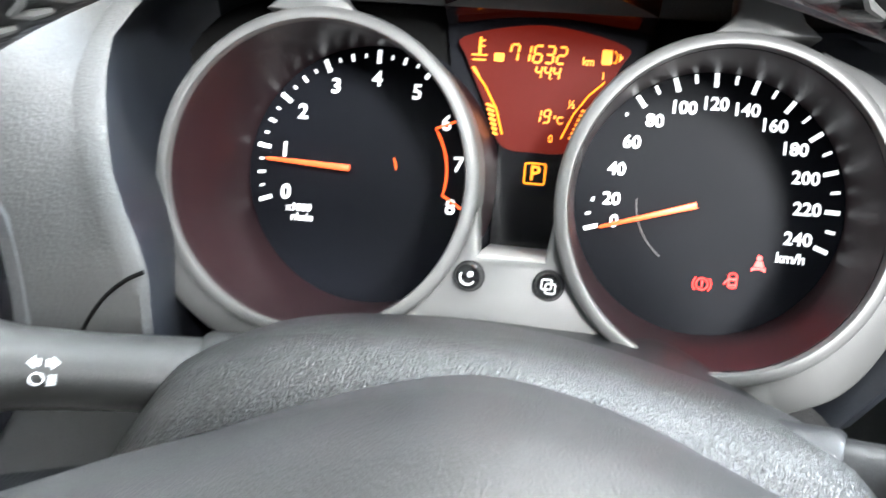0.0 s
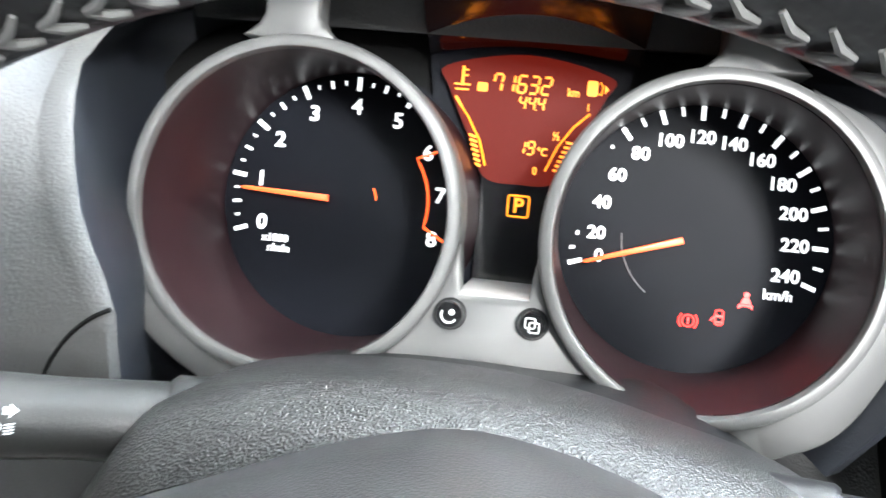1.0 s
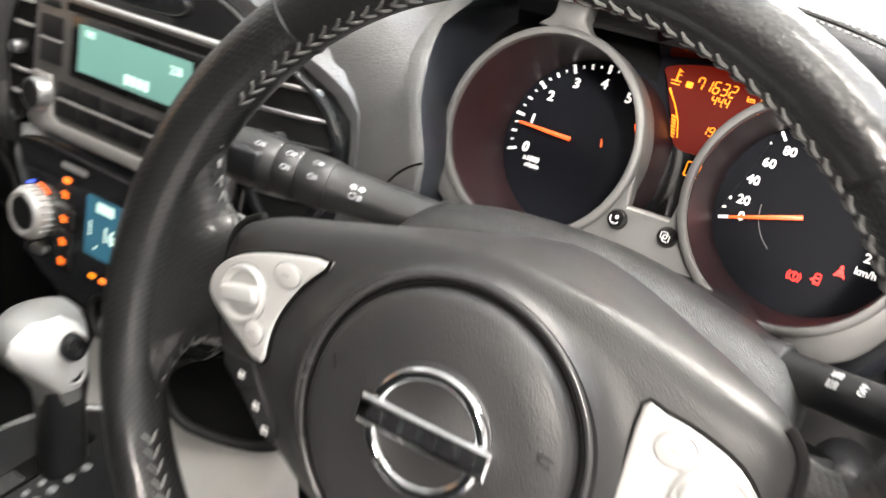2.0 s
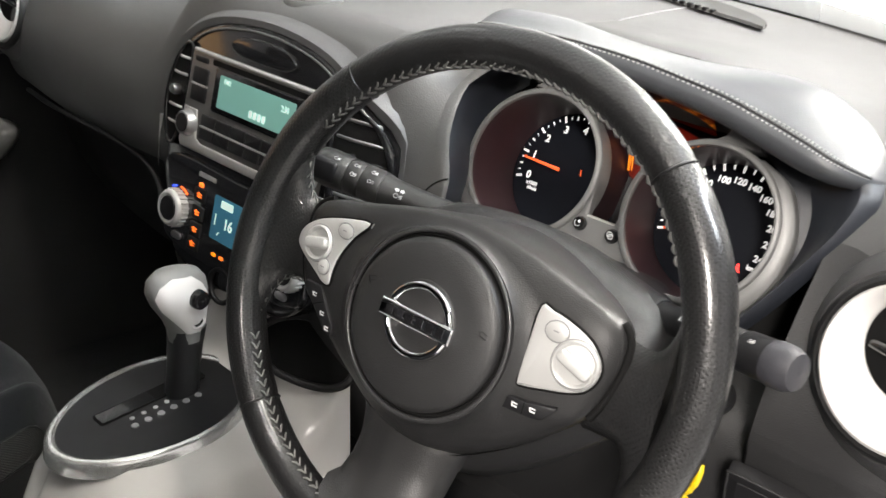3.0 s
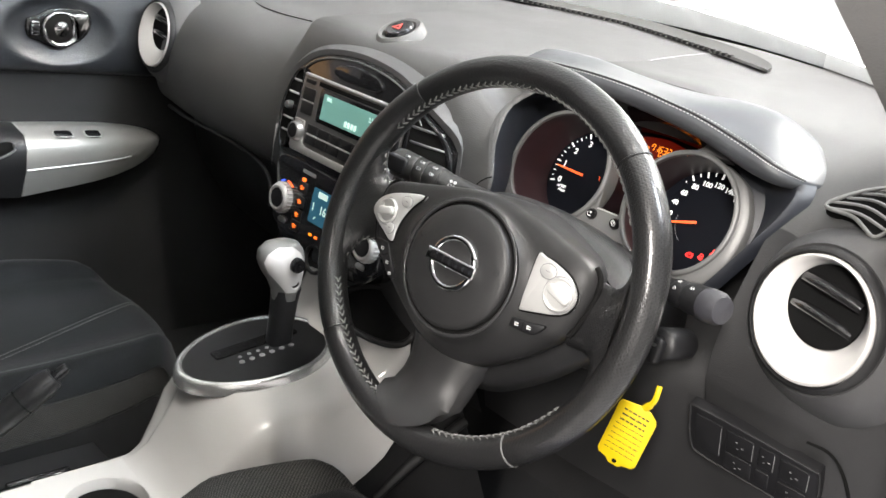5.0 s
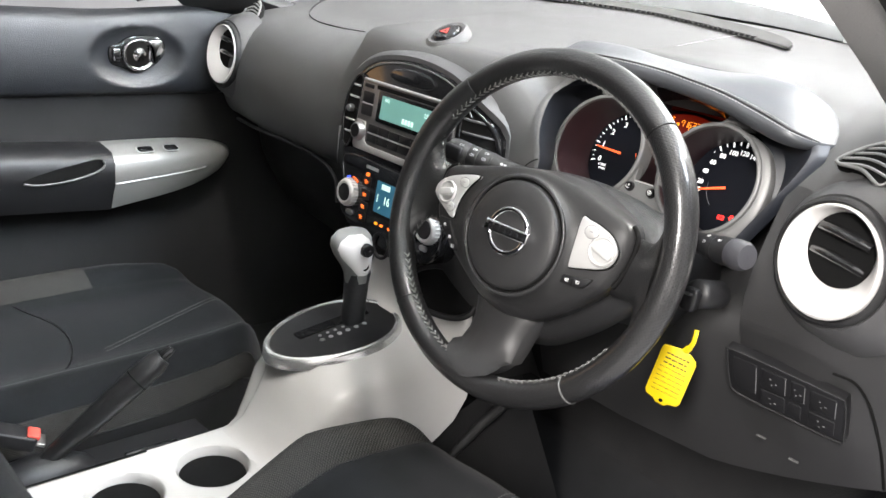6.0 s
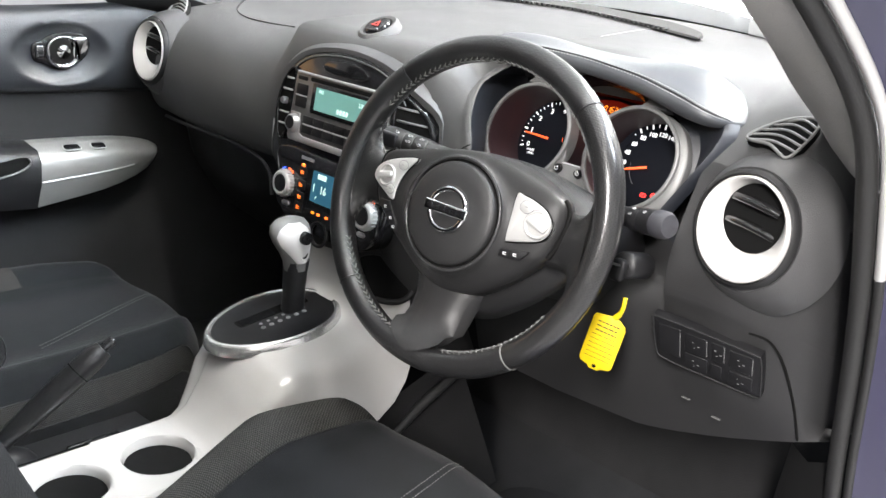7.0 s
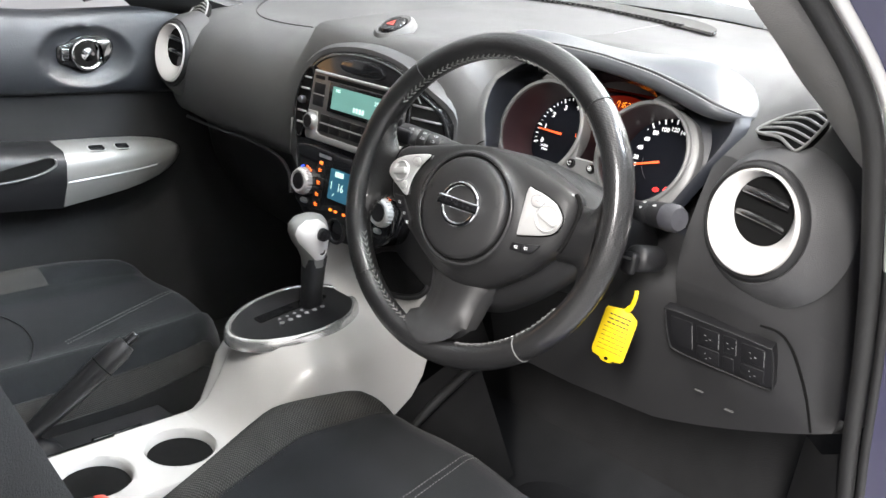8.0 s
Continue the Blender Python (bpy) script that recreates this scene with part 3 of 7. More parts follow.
tagged(part("carton", box(-2.6, -0.75, 1.0, 0.5, 0.6, 2.0, 0.01), CARTON, smooth=0), "tall brown cardboard panel standing beyond the window", "panel")

# ---- dashboard ----
# profiles (y, z) from the windscreen to the lower edge
PASS_P = [(0.55, 1.172), (0.40, 1.135), (0.31, 1.116), (0.247, 1.080), (0.218, 1.02), (0.222, 0.955), (0.245, 0.912), (0.30, 0.895), (0.33, 0.80), (0.40, 0.70)]
MID_P = [(0.55, 1.180), (0.40, 1.163), (0.30, 1.152), (0.232, 1.135), (0.222, 1.06), (0.215, 0.96), (0.212, 0.90), (0.215, 0.85), (0.235, 0.78), (0.30, 0.66)]
SIDE_P = [(0.55, 1.180), (0.42, 1.158), (0.33, 1.138), (0.262, 1.10), (0.235, 1.04), (0.232, 0.98), (0.235, 0.93), (0.245, 0.88), (0.26, 0.81), (0.33, 0.68)]
WELL_P = [(0.60, 1.185), (0.46, 1.176), (0.390, 1.168), (0.384, 1.13), (0.388, 1.08), (0.385, 1.02), (0.33, 0.96), (0.275, 0.905), (0.292, 0.81), (0.335, 0.690)]
RIGHT_P = [(0.55, 1.184), (0.43, 1.178), (0.355, 1.166), (0.302, 1.138), (0.258, 1.078), (0.238, 0.985), (0.240, 0.935), (0.252, 0.905), (0.285, 0.82), (0.335, 0.726)]
LOW_P = [(0.55, 1.181), (0.44, 1.166), (0.385, 1.150), (0.326, 1.120), (0.282, 1.080), (0.242, 0.990), (0.240, 0.935), (0.256, 0.900), (0.290, 0.822), (0.335, 0.706)]
LEDGE_P = [(0.55, 1.181), (0.44, 1.166), (0.385, 1.150), (0.345, 1.122), (0.348, 1.09), (0.365, 1.02), (0.33, 0.96), (0.275, 0.905), (0.292, 0.815), (0.335, 0.694)]
END_P = [(0.48, 1.165), (0.40, 1.158), (0.345, 1.148), (0.302, 1.125), (0.266, 1.055), (0.258, 0.97), (0.268, 0.92), (0.280, 0.885), (0.305, 0.82), (0.335, 0.760)]


def shifted(profile, dy, dz=0.0):
    return [(y + dy, z + dz) for y, z in profile]


STATIONS = [(-0.735, shifted(PASS_P, 0.10, -0.004)), (-0.70, shifted(PASS_P, 0.045, -0.002)), (-0.655, shifted(PASS_P, 0.024)), (-0.60, shifted(PASS_P, 0.016)), (-0.54, shifted(PASS_P, 0.006)), (-0.45, shifted(PASS_P, -0.006)),
            (-0.30, shifted(PASS_P, -0.012)), (-0.22, shifted(PASS_P, -0.006)), (-0.17, MID_P), (-0.05, MID_P), (0.05, MID_P), (0.145, MID_P), (0.180, SIDE_P), (0.200, SIDE_P), (0.188, WELL_P), (0.20, WELL_P),
            (0.35, WELL_P), (0.485, WELL_P), (0.497, LEDGE_P), (0.520, LEDGE_P), (0.526, LOW_P), (0.543, LOW_P), (0.585, RIGHT_P), (0.615, RIGHT_P), (0.655, END_P), (0.675, shifted(END_P, 0.008, -0.004)), (0.692, shifted(END_P, 0.022, -0.012)), (0.708, shifted(END_P, 0.050, -0.026)), (0.724, shifted(END_P, 0.105, -0.045))]


def dash_section(profile, x, part_range):
    pts = [windscreen_foot(max(-0.66, min(0.66, x)))] + [(x, y, z) for y, z in profile]
    pts[0] = (x, min(pts[0][1], 0.80), pts[0][2] - 0.004)
    s = smoothed(pts, 5)
    return s[part_range[0] * 5:part_range[1] * 5 + 1]


def build_dash():
    dash = thing("dashboard", "dark grey grained plastic dashboard with padded brow", "dashboard")
    well = STATIONS[13:21]
    def rim(x, dy=0.0):
        """The cheek's edge, which leans out towards its foot."""
        return [p + Vector((0.26 * min(0.045, 1.075 - p.z) if p.z < 1.11 else -0.0091 * max(0.0, 1 - (p.z - 1.11) / 0.025), dy, 0)) + Vector((-0.006 * max(0.0, min(1.0, (p.z - 1.035) / 0.025)), 0, 0)) for p in dash_section(SIDE_P, x, (0, 7))]
    lip = rim(0.200)
    part("upper_dash", grid([dash_section(p, x, (0, 7)) for x, p in STATIONS[:13]] + [rim(0.192), lip, [p + Vector((0.0025, 0.003, 0)) for p in lip]]), DASH, dash)
    part("hood_recess", grid([[p + Vector((dx, dy, 0)) for p in lip[15:]] for dx, dy in ((0.0024, 0.003), (0.001, 0.012), (-0.006, 0.040), (-0.016, 0.090), (-0.010, 0.15))]), HOODIN, dash, "dark inner wall of the instrument recess")
    part("upper_dash", grid([dash_section(p, x, (0, 5)) for x, p in STATIONS[20:]]), DASH, dash, "grey dash top round the driver's vent")
    # knee panel and dash end: falling light painted as a darker dash colour
    part("knee_panel", grid([dash_section(p, x, (5, 7)) for x, p in STATIONS[20:23]]), DASH_SHADED, dash, "panel under the driver's vent, shade put into its colour")
    part("dash_end", grid([dash_section(p, x, (5, 7)) for x, p in STATIONS[22:]]), DASH_SHADED, dash, "end of the dashboard, darkened to hold its shade")
    part("upper_dash", grid([dash_section(p, x, (0, 3)) for x, p in [(0.199, SIDE_P), (0.215, WELL_P), (0.35, WELL_P), (0.455, LEDGE_P), (0.4801, LOW_P)]]), DASH, dash, "grey dash top behind the brow")
    part("upper_dash", grid([dash_section(LOW_P, x, (0, 4)) for x in (0.480, 0.495, 0.510, 0.5260)]), DASH, dash, "grey dash under the end of the brow")
    part("hood_recess", grid([[Vector((q.x, q.y, min(q.z, 1.168 - 0.022 * max(0.0, min(1.0, (q.x - 0.35) / 0.10))))) for q in dash_section(p, x, (3, 7))] for x, p in [well[1], well[2], (0.44, WELL_P)] + well[3:6]]), HOODIN, dash, "dark smooth recess round the instruments")
    part("hood_side", grid([dash_section(p, x, (4, 7)) for x, p in well[5:]]), HOODIN, dash)
    # darker copy of the dash plastic carries the shadow down here
    part("lower_dash", grid([dash_section(p, x, (7, 10)) for x, p in STATIONS[:14]]), DASH_DARKENED, dash, "lower dash panel, its shadow put into the colour")

    def lower(x, profile):
        """The driver's lower panel ends in one swept line that rises to the door."""
        line = dash_section(profile, x, (7, 9))
        foot = Vector((x, 0.335 + 0.2 * max(0.0, x - 0.69), 0.690 + 0.083 * max(0.0, (x - 0.42) / 0.27) ** 1.5))
        return line + [line[-1].lerp(foot, k / 4) for k in (1, 2, 3, 4)] + [foot + Vector((0, 0.012, 0.002))]
    # the panel's shadow is in its colour
    part("lower_dash", grid([lower(x, p) for x, p in [(0.199, WELL_P), (0.27, WELL_P)] + STATIONS[16:]]), DASH_SHADED, dash, "driver's lower panel, shade put into its colour")

    # padded brow over the instruments, drooping towards the driver's door
    def along(x, pts):
        """A smooth height along the brow."""
        line = smoothed([(px, 0, pz) for px, pz in pts], 8)
        for p, q in zip(line, line[1:]):
            if p.x <= x <= q.x:
                return p.z + (q.z - p.z) * (x - p.x) / max(1e-9, q.x - p.x)
        return line[-1].z if x > line[-1].x else line[0].z
    CREST = [(0.155, 1.170), (0.175, 1.177), (0.230, 1.179), (0.284, 1.1745), (0.33, 1.172), (0.38, 1.172), (0.42, 1.1755), (0.446, 1.1755), (0.473, 1.172), (0.497, 1.162), (0.515, 1.150), (0.530, 1.136), (0.540, 1.124)]
    SEAMZ = [(0.155, 1.158), (0.20, 1.166), (0.272, 1.169), (0.337, 1.167), (0.379, 1.1625), (0.42, 1.157), (0.455, 1.149), (0.485, 1.141), (0.51, 1.133), (0.525, 1.128), (0.540, 1.122)]
    LOWZ = [(0.155, 1.146), (0.20, 1.150), (0.31, 1.149), (0.34, 1.147), (0.38, 1.143), (0.425, 1.136), (0.455, 1.128), (0.485, 1.120), (0.51, 1.116), (0.525, 1.1155), (0.540, 1.117)]
    N, M = 44, 33

    def on_brow(i, j, lift=0.0):
        x = 0.3475 + 0.1925 * math.sin(math.pi / 2 * (-1 + 2 * i / N))
        c, se, lo = along(x, CREST), along(x, SEAMZ), along(x, LOWZ)
        sec = [(0.425, c - 0.026, 0), (0.398, c - 0.012, 0), (0.370, c - 0.003, 0), (0.345, c, 0), (0.318, c - 0.30 * (c - se), 0), (0.298, c - 0.68 * (c - se), 0), (0.2850, se, 0), (0.2815, se - 0.45 * (se - lo), 0), (0.2865, lo + 0.001, 0), (0.300, lo - 0.0005, 0), (0.36, lo + 0.006, 0)]
        line = smoothed(sec, 4)
        p = line[min(len(line) - 1, int(round(j * (len(line) - 1) / M)))]
        f = math.sqrt(max(0.003, 1 - max(0.0, (x - 0.492) / 0.049) ** 2.4)) * math.sqrt(max(0.003, 1 - max(0.0, (0.205 - x) / 0.051) ** 2.4))
        y = 0.340 + (p.x - 0.340) * f
        out = Vector((0, -0.75, 0.55))
        return Vector((x, y, p.y)) + out * lift
    rows = [[on_brow(i, j) for j in range(M + 1)] for i in range(N + 1)]
    brow = part("brow", grid(rows, closed_v=True, caps=True), SOFT, dash, "soft blue-grey padded brow over the instruments")
    seam = smoothed([on_brow(i, 20, 0.0002) for i in range(2, N - 3)], 3)
    part("seam", tube(seam, 0.0012, 6), BLACK, brow, "sewn seam along the brow")
    for j in (19, 21):
        line = smoothed([on_brow(i, j, 0.0002) for i in range(2, N - 3)], 6)
        bm = bmesh.new()
        for i in range(0, len(line) - 1, 2):
            bm = join(bm, tube([line[i], line[i + 1]], 0.00055, 4))
        part("stitching", bm, PALETHREAD, brow, "grey double stitching")
    # black cheeks under the brow and beside the instruments
    part("hood_lining", grid([[(0.187 + 0.332 * i / 16, y, z - 0.028 * ((i - 8) / 8) ** 4) for i in range(17)] for y, z in ((0.300, 1.146), (0.33, 1.148), (0.375, 1.146), (0.383, 1.11))]), HOODIN, dash, "black hood lining under the brow")

    # cheek that closes the recess between the right-hand dial and the vent
    inner = [(0.438, 0.322, 1.119), (0.461, 0.319, 1.1115), (0.4866, 0.310, 1.0866), (0.496, 0.298, 1.0527), (0.4866, 0.286, 1.019), (0.471, 0.279, 1.0008), (0.455, 0.272, 0.985)]
    outer = [(0.529, 0.302, 1.122), (0.532, 0.292, 1.108), (0.528, 0.2795, 1.088), (0.518, 0.268, 1.064), (0.504, 0.260, 1.036), (0.490, 0.256, 1.010), (0.474, 0.256, 0.985)]
    A, B = smoothed(inner, 5), smoothed(outer, 5)
    part("hood_cheek", grid([[a, a.lerp(b, 0.3) + Vector((0, 0.014, 0)), a.lerp(b, 0.6) + Vector((0, 0.013, 0)), a.lerp(b, 0.85) + Vector((0, 0.006, 0)), a.lerp(b, 0.97) + Vector((0, 0.0005, 0)), b, b + Vector((0.006, 0.004, 0)), b + Vector((0.012, 0.014, 0))] for a, b in zip(A, B)]), HOODIN, dash, "dark cheek between instruments and vent")

    # defroster panel and its teeth near the windscreen
    def near(x):
        return 0.730 - 0.25 * max(0.0, x) - 0.25 * x * x

    def dash_top(x, y):
        return 1.178 + (y - 0.55) * 0.105
    xs = [-0.10 + 0.418 * math.sin(math.pi / 2 * (-1 + 2 * i / 48)) for i in range(49)]
    wide = [0.078 * max(0.0, 1 - abs((x + 0.10) / 0.4185) ** 5) ** 0.5 for x in xs]
    part("defroster_slot", grid([[(x, near(x) + k * w - 0.012 * (1 - w / 0.078), dash_top(x, near(x) + k * w) + 0.0075 + dz) for x, w in zip(xs, wide)] for k, dz in ((0.0, -0.003), (0.03, 0.0005), (0.10, 0.0002), (0.5, 0.0), (0.95, 0.0015), (1.0, -0.003))]), DEFROST, dash, "long matt grey defroster panel")
    tooth = part("notch", box(0, 0, 0, 0.0050, 0.010, 0.004, 0.0008), VOID, dash, "small dark notch along the panel")
    for i in range(60):
        x = -0.46 + 0.70 * i / 59
        m = Matrix.Translation((x, near(x) + 0.001, dash_top(x, near(x)) + 0.0078))
        if i:
            again(tooth, m)
        else:
            tooth.matrix_basis = m
    # passenger airbag joint
    joint = [(-0.643, 0.5077, 1.1540), (-0.6052, 0.4314, 1.1388), (-0.5304, 0.361, 1.1271), (-0.4455, 0.3196, 1.1212), (-0.3652, 0.3115, 1.1198), (-0.2888, 0.3173, 1.1218)]
    part("airbag_joint", tube(smoothed(joint, 8), 0.0013, 6), BLACK, dash, "fine joint of the airbag flap")

    # hazard switch in its raised oval seat
    M = pose(-0.022, 0.2665, 1.1545, 28, 0, 0)
    seat = part("switch_seat", moved(lathe([(0.032, -0.010), (0.030, 0.0005), (0.026, 0.0045), (0.0215, 0.003), (0.020, -0.004), (0.0, -0.004)], 36, squash=(1.0, 1.15)), M), DASH, dash, "grey oval switch seat")
    haz = part("hazard_switch", moved(lathe([(0.0195, -0.004), (0.0195, 0.004), (0.017, 0.007), (0.0, 0.0062)], 32, squash=(1.0, 1.1)), M), PIANO, seat, "round black hazard switch")
    tri = [(0.0095 * math.cos(radians(a)), 0.0095 * math.sin(radians(a)) - 0.0015) for a in (90, 210, 330)]
    inn = [(x * 0.45, (y + 0.0015) * 0.45 - 0.0015) for x, y in tri]
    bm = bmesh.new()
    for i in range(3):
        j = (i + 1) % 3
        v = [bm.verts.new((*q, 0.0078)) for q in (tri[i], tri[j], inn[j], inn[i])]
        bm.faces.new(v)
    part("triangle", moved(bm, M), HAZRED, haz, "red triangle mark", smooth=0)

    # round air vents with white dished rings
    def vent(x, y, z, turn, name):
        m = Matrix.Translation((x, y, z)) @ pose(0, 0, 0, 0, 0, turn) @ pose(0, 0, 0, 84, 0, 0) @ Matrix.Diagonal((0.96, 0.97, 1, 1))
        col = part("vent_collar", moved(grid([[(r * math.cos(2 * math.pi * k / 56), r * math.sin(2 * math.pi * k / 56) - sh, h) for k in range(56)] for r, h, sh in ((0.0675, -0.020, 0.0), (0.0662, -0.004, 0.0), (0.0645, 0.002, 0.0), (0.0615, 0.004, 0.0), (0.0592, -0.002, 0.0))], closed_v=True), m), DASH_DARKENED, dash, "dark collar round the air vent")
        part("vent_mound", moved(grid([[(r * math.cos(2 * math.pi * k / 56), r * math.sin(2 * math.pi * k / 56) - sh, h) for k in range(56)] for r, h, sh in ((0.094, -0.050, 0.003), (0.084, -0.026, 0.002), (0.074, -0.010, 0.001), (0.0685, -0.0045, 0.0), (0.0655, -0.006, 0.0))], closed_v=True), m), DASH_MID, dash, "grey mound round the air vent")
        ring = part("vent_ring", moved(grid([[(r * math.cos(2 * math.pi * k / 56) + 0.001 * s, r * math.sin(2 * math.pi * k / 56) + 0.0130 * s, h) for k in range(56)] for r, h, s in ((0.0590, -0.004, 0), (0.0586, 0.0035, 0), (0.0565, 0.0052, 0.03), (0.052, 0.003, 0.25), (0.0465, -0.003, 0.60), (0.0402, -0.009, 0.97), (0.0386, -0.012, 1.0), (0.0382, -0.030, 1.0))], closed_v=True), m), WHITE, col, "glossy white dished vent ring")
        core = m @ Matrix.Translation((0.001, 0.0130, 0)) @ Matrix.Diagonal((1.115, 1.115, 1, 1))
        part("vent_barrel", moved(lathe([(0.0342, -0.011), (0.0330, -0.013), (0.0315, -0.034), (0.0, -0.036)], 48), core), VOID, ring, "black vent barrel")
        for v, rad in ((0.0145, 0.0280), (-0.0095, 0.0295)):
            pts = []
            for k in range(9):
                u = -1 + 2 * k / 8
                nose = [radians(-90 + 180 * q / 8) for q in range(9)]
                pts.append([(rad * 0.97 * u, v - 0.0035, -0.028)] + [(rad * u, v - 0.0035 * u * u + 0.0046 * math.sin(a), -0.0085 - 0.006 * u * u + 0.0065 * math.cos(a)) for a in nose] + [(rad * 0.97 * u, v + 0.0035, -0.028)])
            part("vent_flap", moved(grid(pts, closed_v=True, caps=True), core @ pose(0, 0, 0, 10, 0, -5)), FLAP, ring, "curved gloss black flap")
        return col
    vent(0.606, 0.226, 1.029, -13, "right")
    vent(-0.622, 0.226, 1.030, 0, "left")

    # leaf-shaped side window grilles
    def grille(side):
        out = [(-0.052, -0.020), (-0.030, 0.004), (0.0, 0.022), (0.028, 0.030), (0.044, 0.027), (0.046, 0.010), (0.036, -0.022), (0.026, -0.034), (0.012, -0.030), (-0.012, -0.021)]
        if side < 0:
            out = [(-x, y) for x, y in reversed(out)]
        o = [(p.x, p.y) for p in smoothed([(*q, 0) for q in out], 4, closed=True)]
        m = Matrix.Translation((0.604, 0.282, 1.1265) if side > 0 else (-0.632, 0.300, 1.116)) @ pose(0, 0, 0, 48 if side > 0 else 44, 2 * side, 0) @ Matrix.Diagonal((0.64, 0.86, 0.8, 1))
        pan = part("side_grille", moved(slab(o, -0.012, 0.0005, 0.001), m), VOID, dash, "dark leaf-shaped side window grille")
        part("grille_rim", moved(tube([(*q, 0.004) for q in o], 0.0024, 8, closed=True), m), PALETRIM, pan, "pale grey rim")
        for v in (-0.020, -0.010, 0.0, 0.010, 0.020):
            xs = [x for x in [i * 0.001 - 0.055 for i in range(111)] if inside(o, x, v)]
            if xs:
                a, b = xs[0], xs[-1]
                part("slat", moved(tube(smoothed([(a, v - 0.002, 0.003), ((a + b) / 2, v + 0.003, 0.007), (b, v - 0.003, 0.004)], 5), 0.0019, 8, flat=0.7), m), PALETRIM, pan)
    def inside(poly, x, y):
        hit = False
        for i in range(len(poly)):
            (x1, y1), (x2, y2) = poly[i - 1], poly[i]
            if (y1 > y) != (y2 > y) and x < (x2 - x1) * (y - y1) / (y2 - y1) + x1:
                hit = not hit
        return hit
    grille(1)
    grille(-1)

    # switch panel low on the driver's side
    m = Matrix.Translation((0.585, 0.262, 0.862)) @ Matrix.Rotation(radians(4), 4, "Z") @ pose(0, 0, 0, 115, 0, 0)
    pan_out = [(p.x, p.y) for p in smoothed([(-0.066, 0.030, 0), (-0.060, 0.038, 0), (0.0, 0.036, 0), (0.055, 0.032, 0), (0.064, 0.026, 0), (0.066, -0.022, 0), (0.060, -0.034, 0), (0.0, -0.032, 0), (-0.052, -0.028, 0), (-0.063, -0.016, 0)], 4, closed=True)]
    pan = part("switch_panel", moved(slab(pan_out, -0.01, 0.002, 0.001), m), BLACK, dash, "black panel of small switches")
    part("panel_rim", moved(tube([(*q, 0.0022) for q in pan_out], 0.0013, 8, closed=True), m), DASH_DARKENED, pan, "fine raised rim")
    for x, y, w_, h_ in ((-0.045, 0.006, 0.030, 0.048), (-0.012, 0.014, 0.030, 0.030), (-0.012, -0.016, 0.030, 0.026), (0.015, 0.014, 0.018, 0.030), (0.042, 0.012, 0.030, 0.030), (0.042, -0.018, 0.030, 0.024), (0.013, -0.017, 0.016, 0.024)):
        sw = part("switch", moved(slab(rounded(w_ - 0.002, h_ - 0.002, 0.002, centre=(x, y)), 0.0, 0.0030, 0.0006), m), BLACK, pan)
        if x > -0.04 and not (x == 0.013):
            for dx, dy, l in ((-0.004, 0.004, 0.005), (0.004, -0.002, 0.006), (-0.002, -0.006, 0.004)):
                part("print_mark", moved(slab(rounded(l * 0.45, 0.0010, 0.0004, 3, centre=(x + dx * 0.8, y + dy * 0.8)), 0.0030, 0.0033), m), DIMPRINT, sw, "faint printed mark")
        part("key_edge", moved(flat_bar((x + w_ / 2 - 0.0015, y - h_ * 0.4), (x + w_ / 2 - 0.0015, y + h_ * 0.4), 0.0005, 0.0033), m), DIMPRINT, sw, "bright key edge") if x != 0.013 and y > 0 else None
    for x, z in ((0.560, 0.786), (0.602, 0.778)):
        part("fuse_lid_catch", box(x, 0.292, z, 0.011, 0.004, 0.0010), THREAD, dash, "thin bright catch on the lower panel")
    # joint of the lower driver's panel
    jt = [(0.628, 0.2565, 0.910), (0.645, 0.2660, 0.906), (0.657, 0.2755, 0.893), (0.668, 0.2880, 0.868), (0.679, 0.3120, 0.822), (0.687, 0.3310, 0.776)]
    part("panel_joint", tube(smoothed(jt, 5), 0.0016, 6), VOID, dash, "dark panel joint")
    # glove box upper lip on the passenger side
    lip = [(-0.62, 0.262, 0.902), (-0.5, 0.240, 0.908), (-0.36, 0.232, 0.912), (-0.27, 0.236, 0.902), (-0.225, 0.232, 0.882), (-0.205, 0.224, 0.85)]
    part("glovebox_lip", tube(smoothed(lip, 5), 0.0035, 8), DASH_DARKENED, dash, "rounded glove box lip")
    # panel seam left of the instruments
    part("cheek_joint", tube(smoothed([(0.180, 0.2318, 0.985), (0.186, 0.2318, 1.003), (0.196, 0.2322, 1.018), (0.206, 0.2328, 1.027), (0.2135, 0.2336, 1.031)], 5), 0.0009, 6), VOID, dash, "dark panel joint beside the instruments")


build_dash()

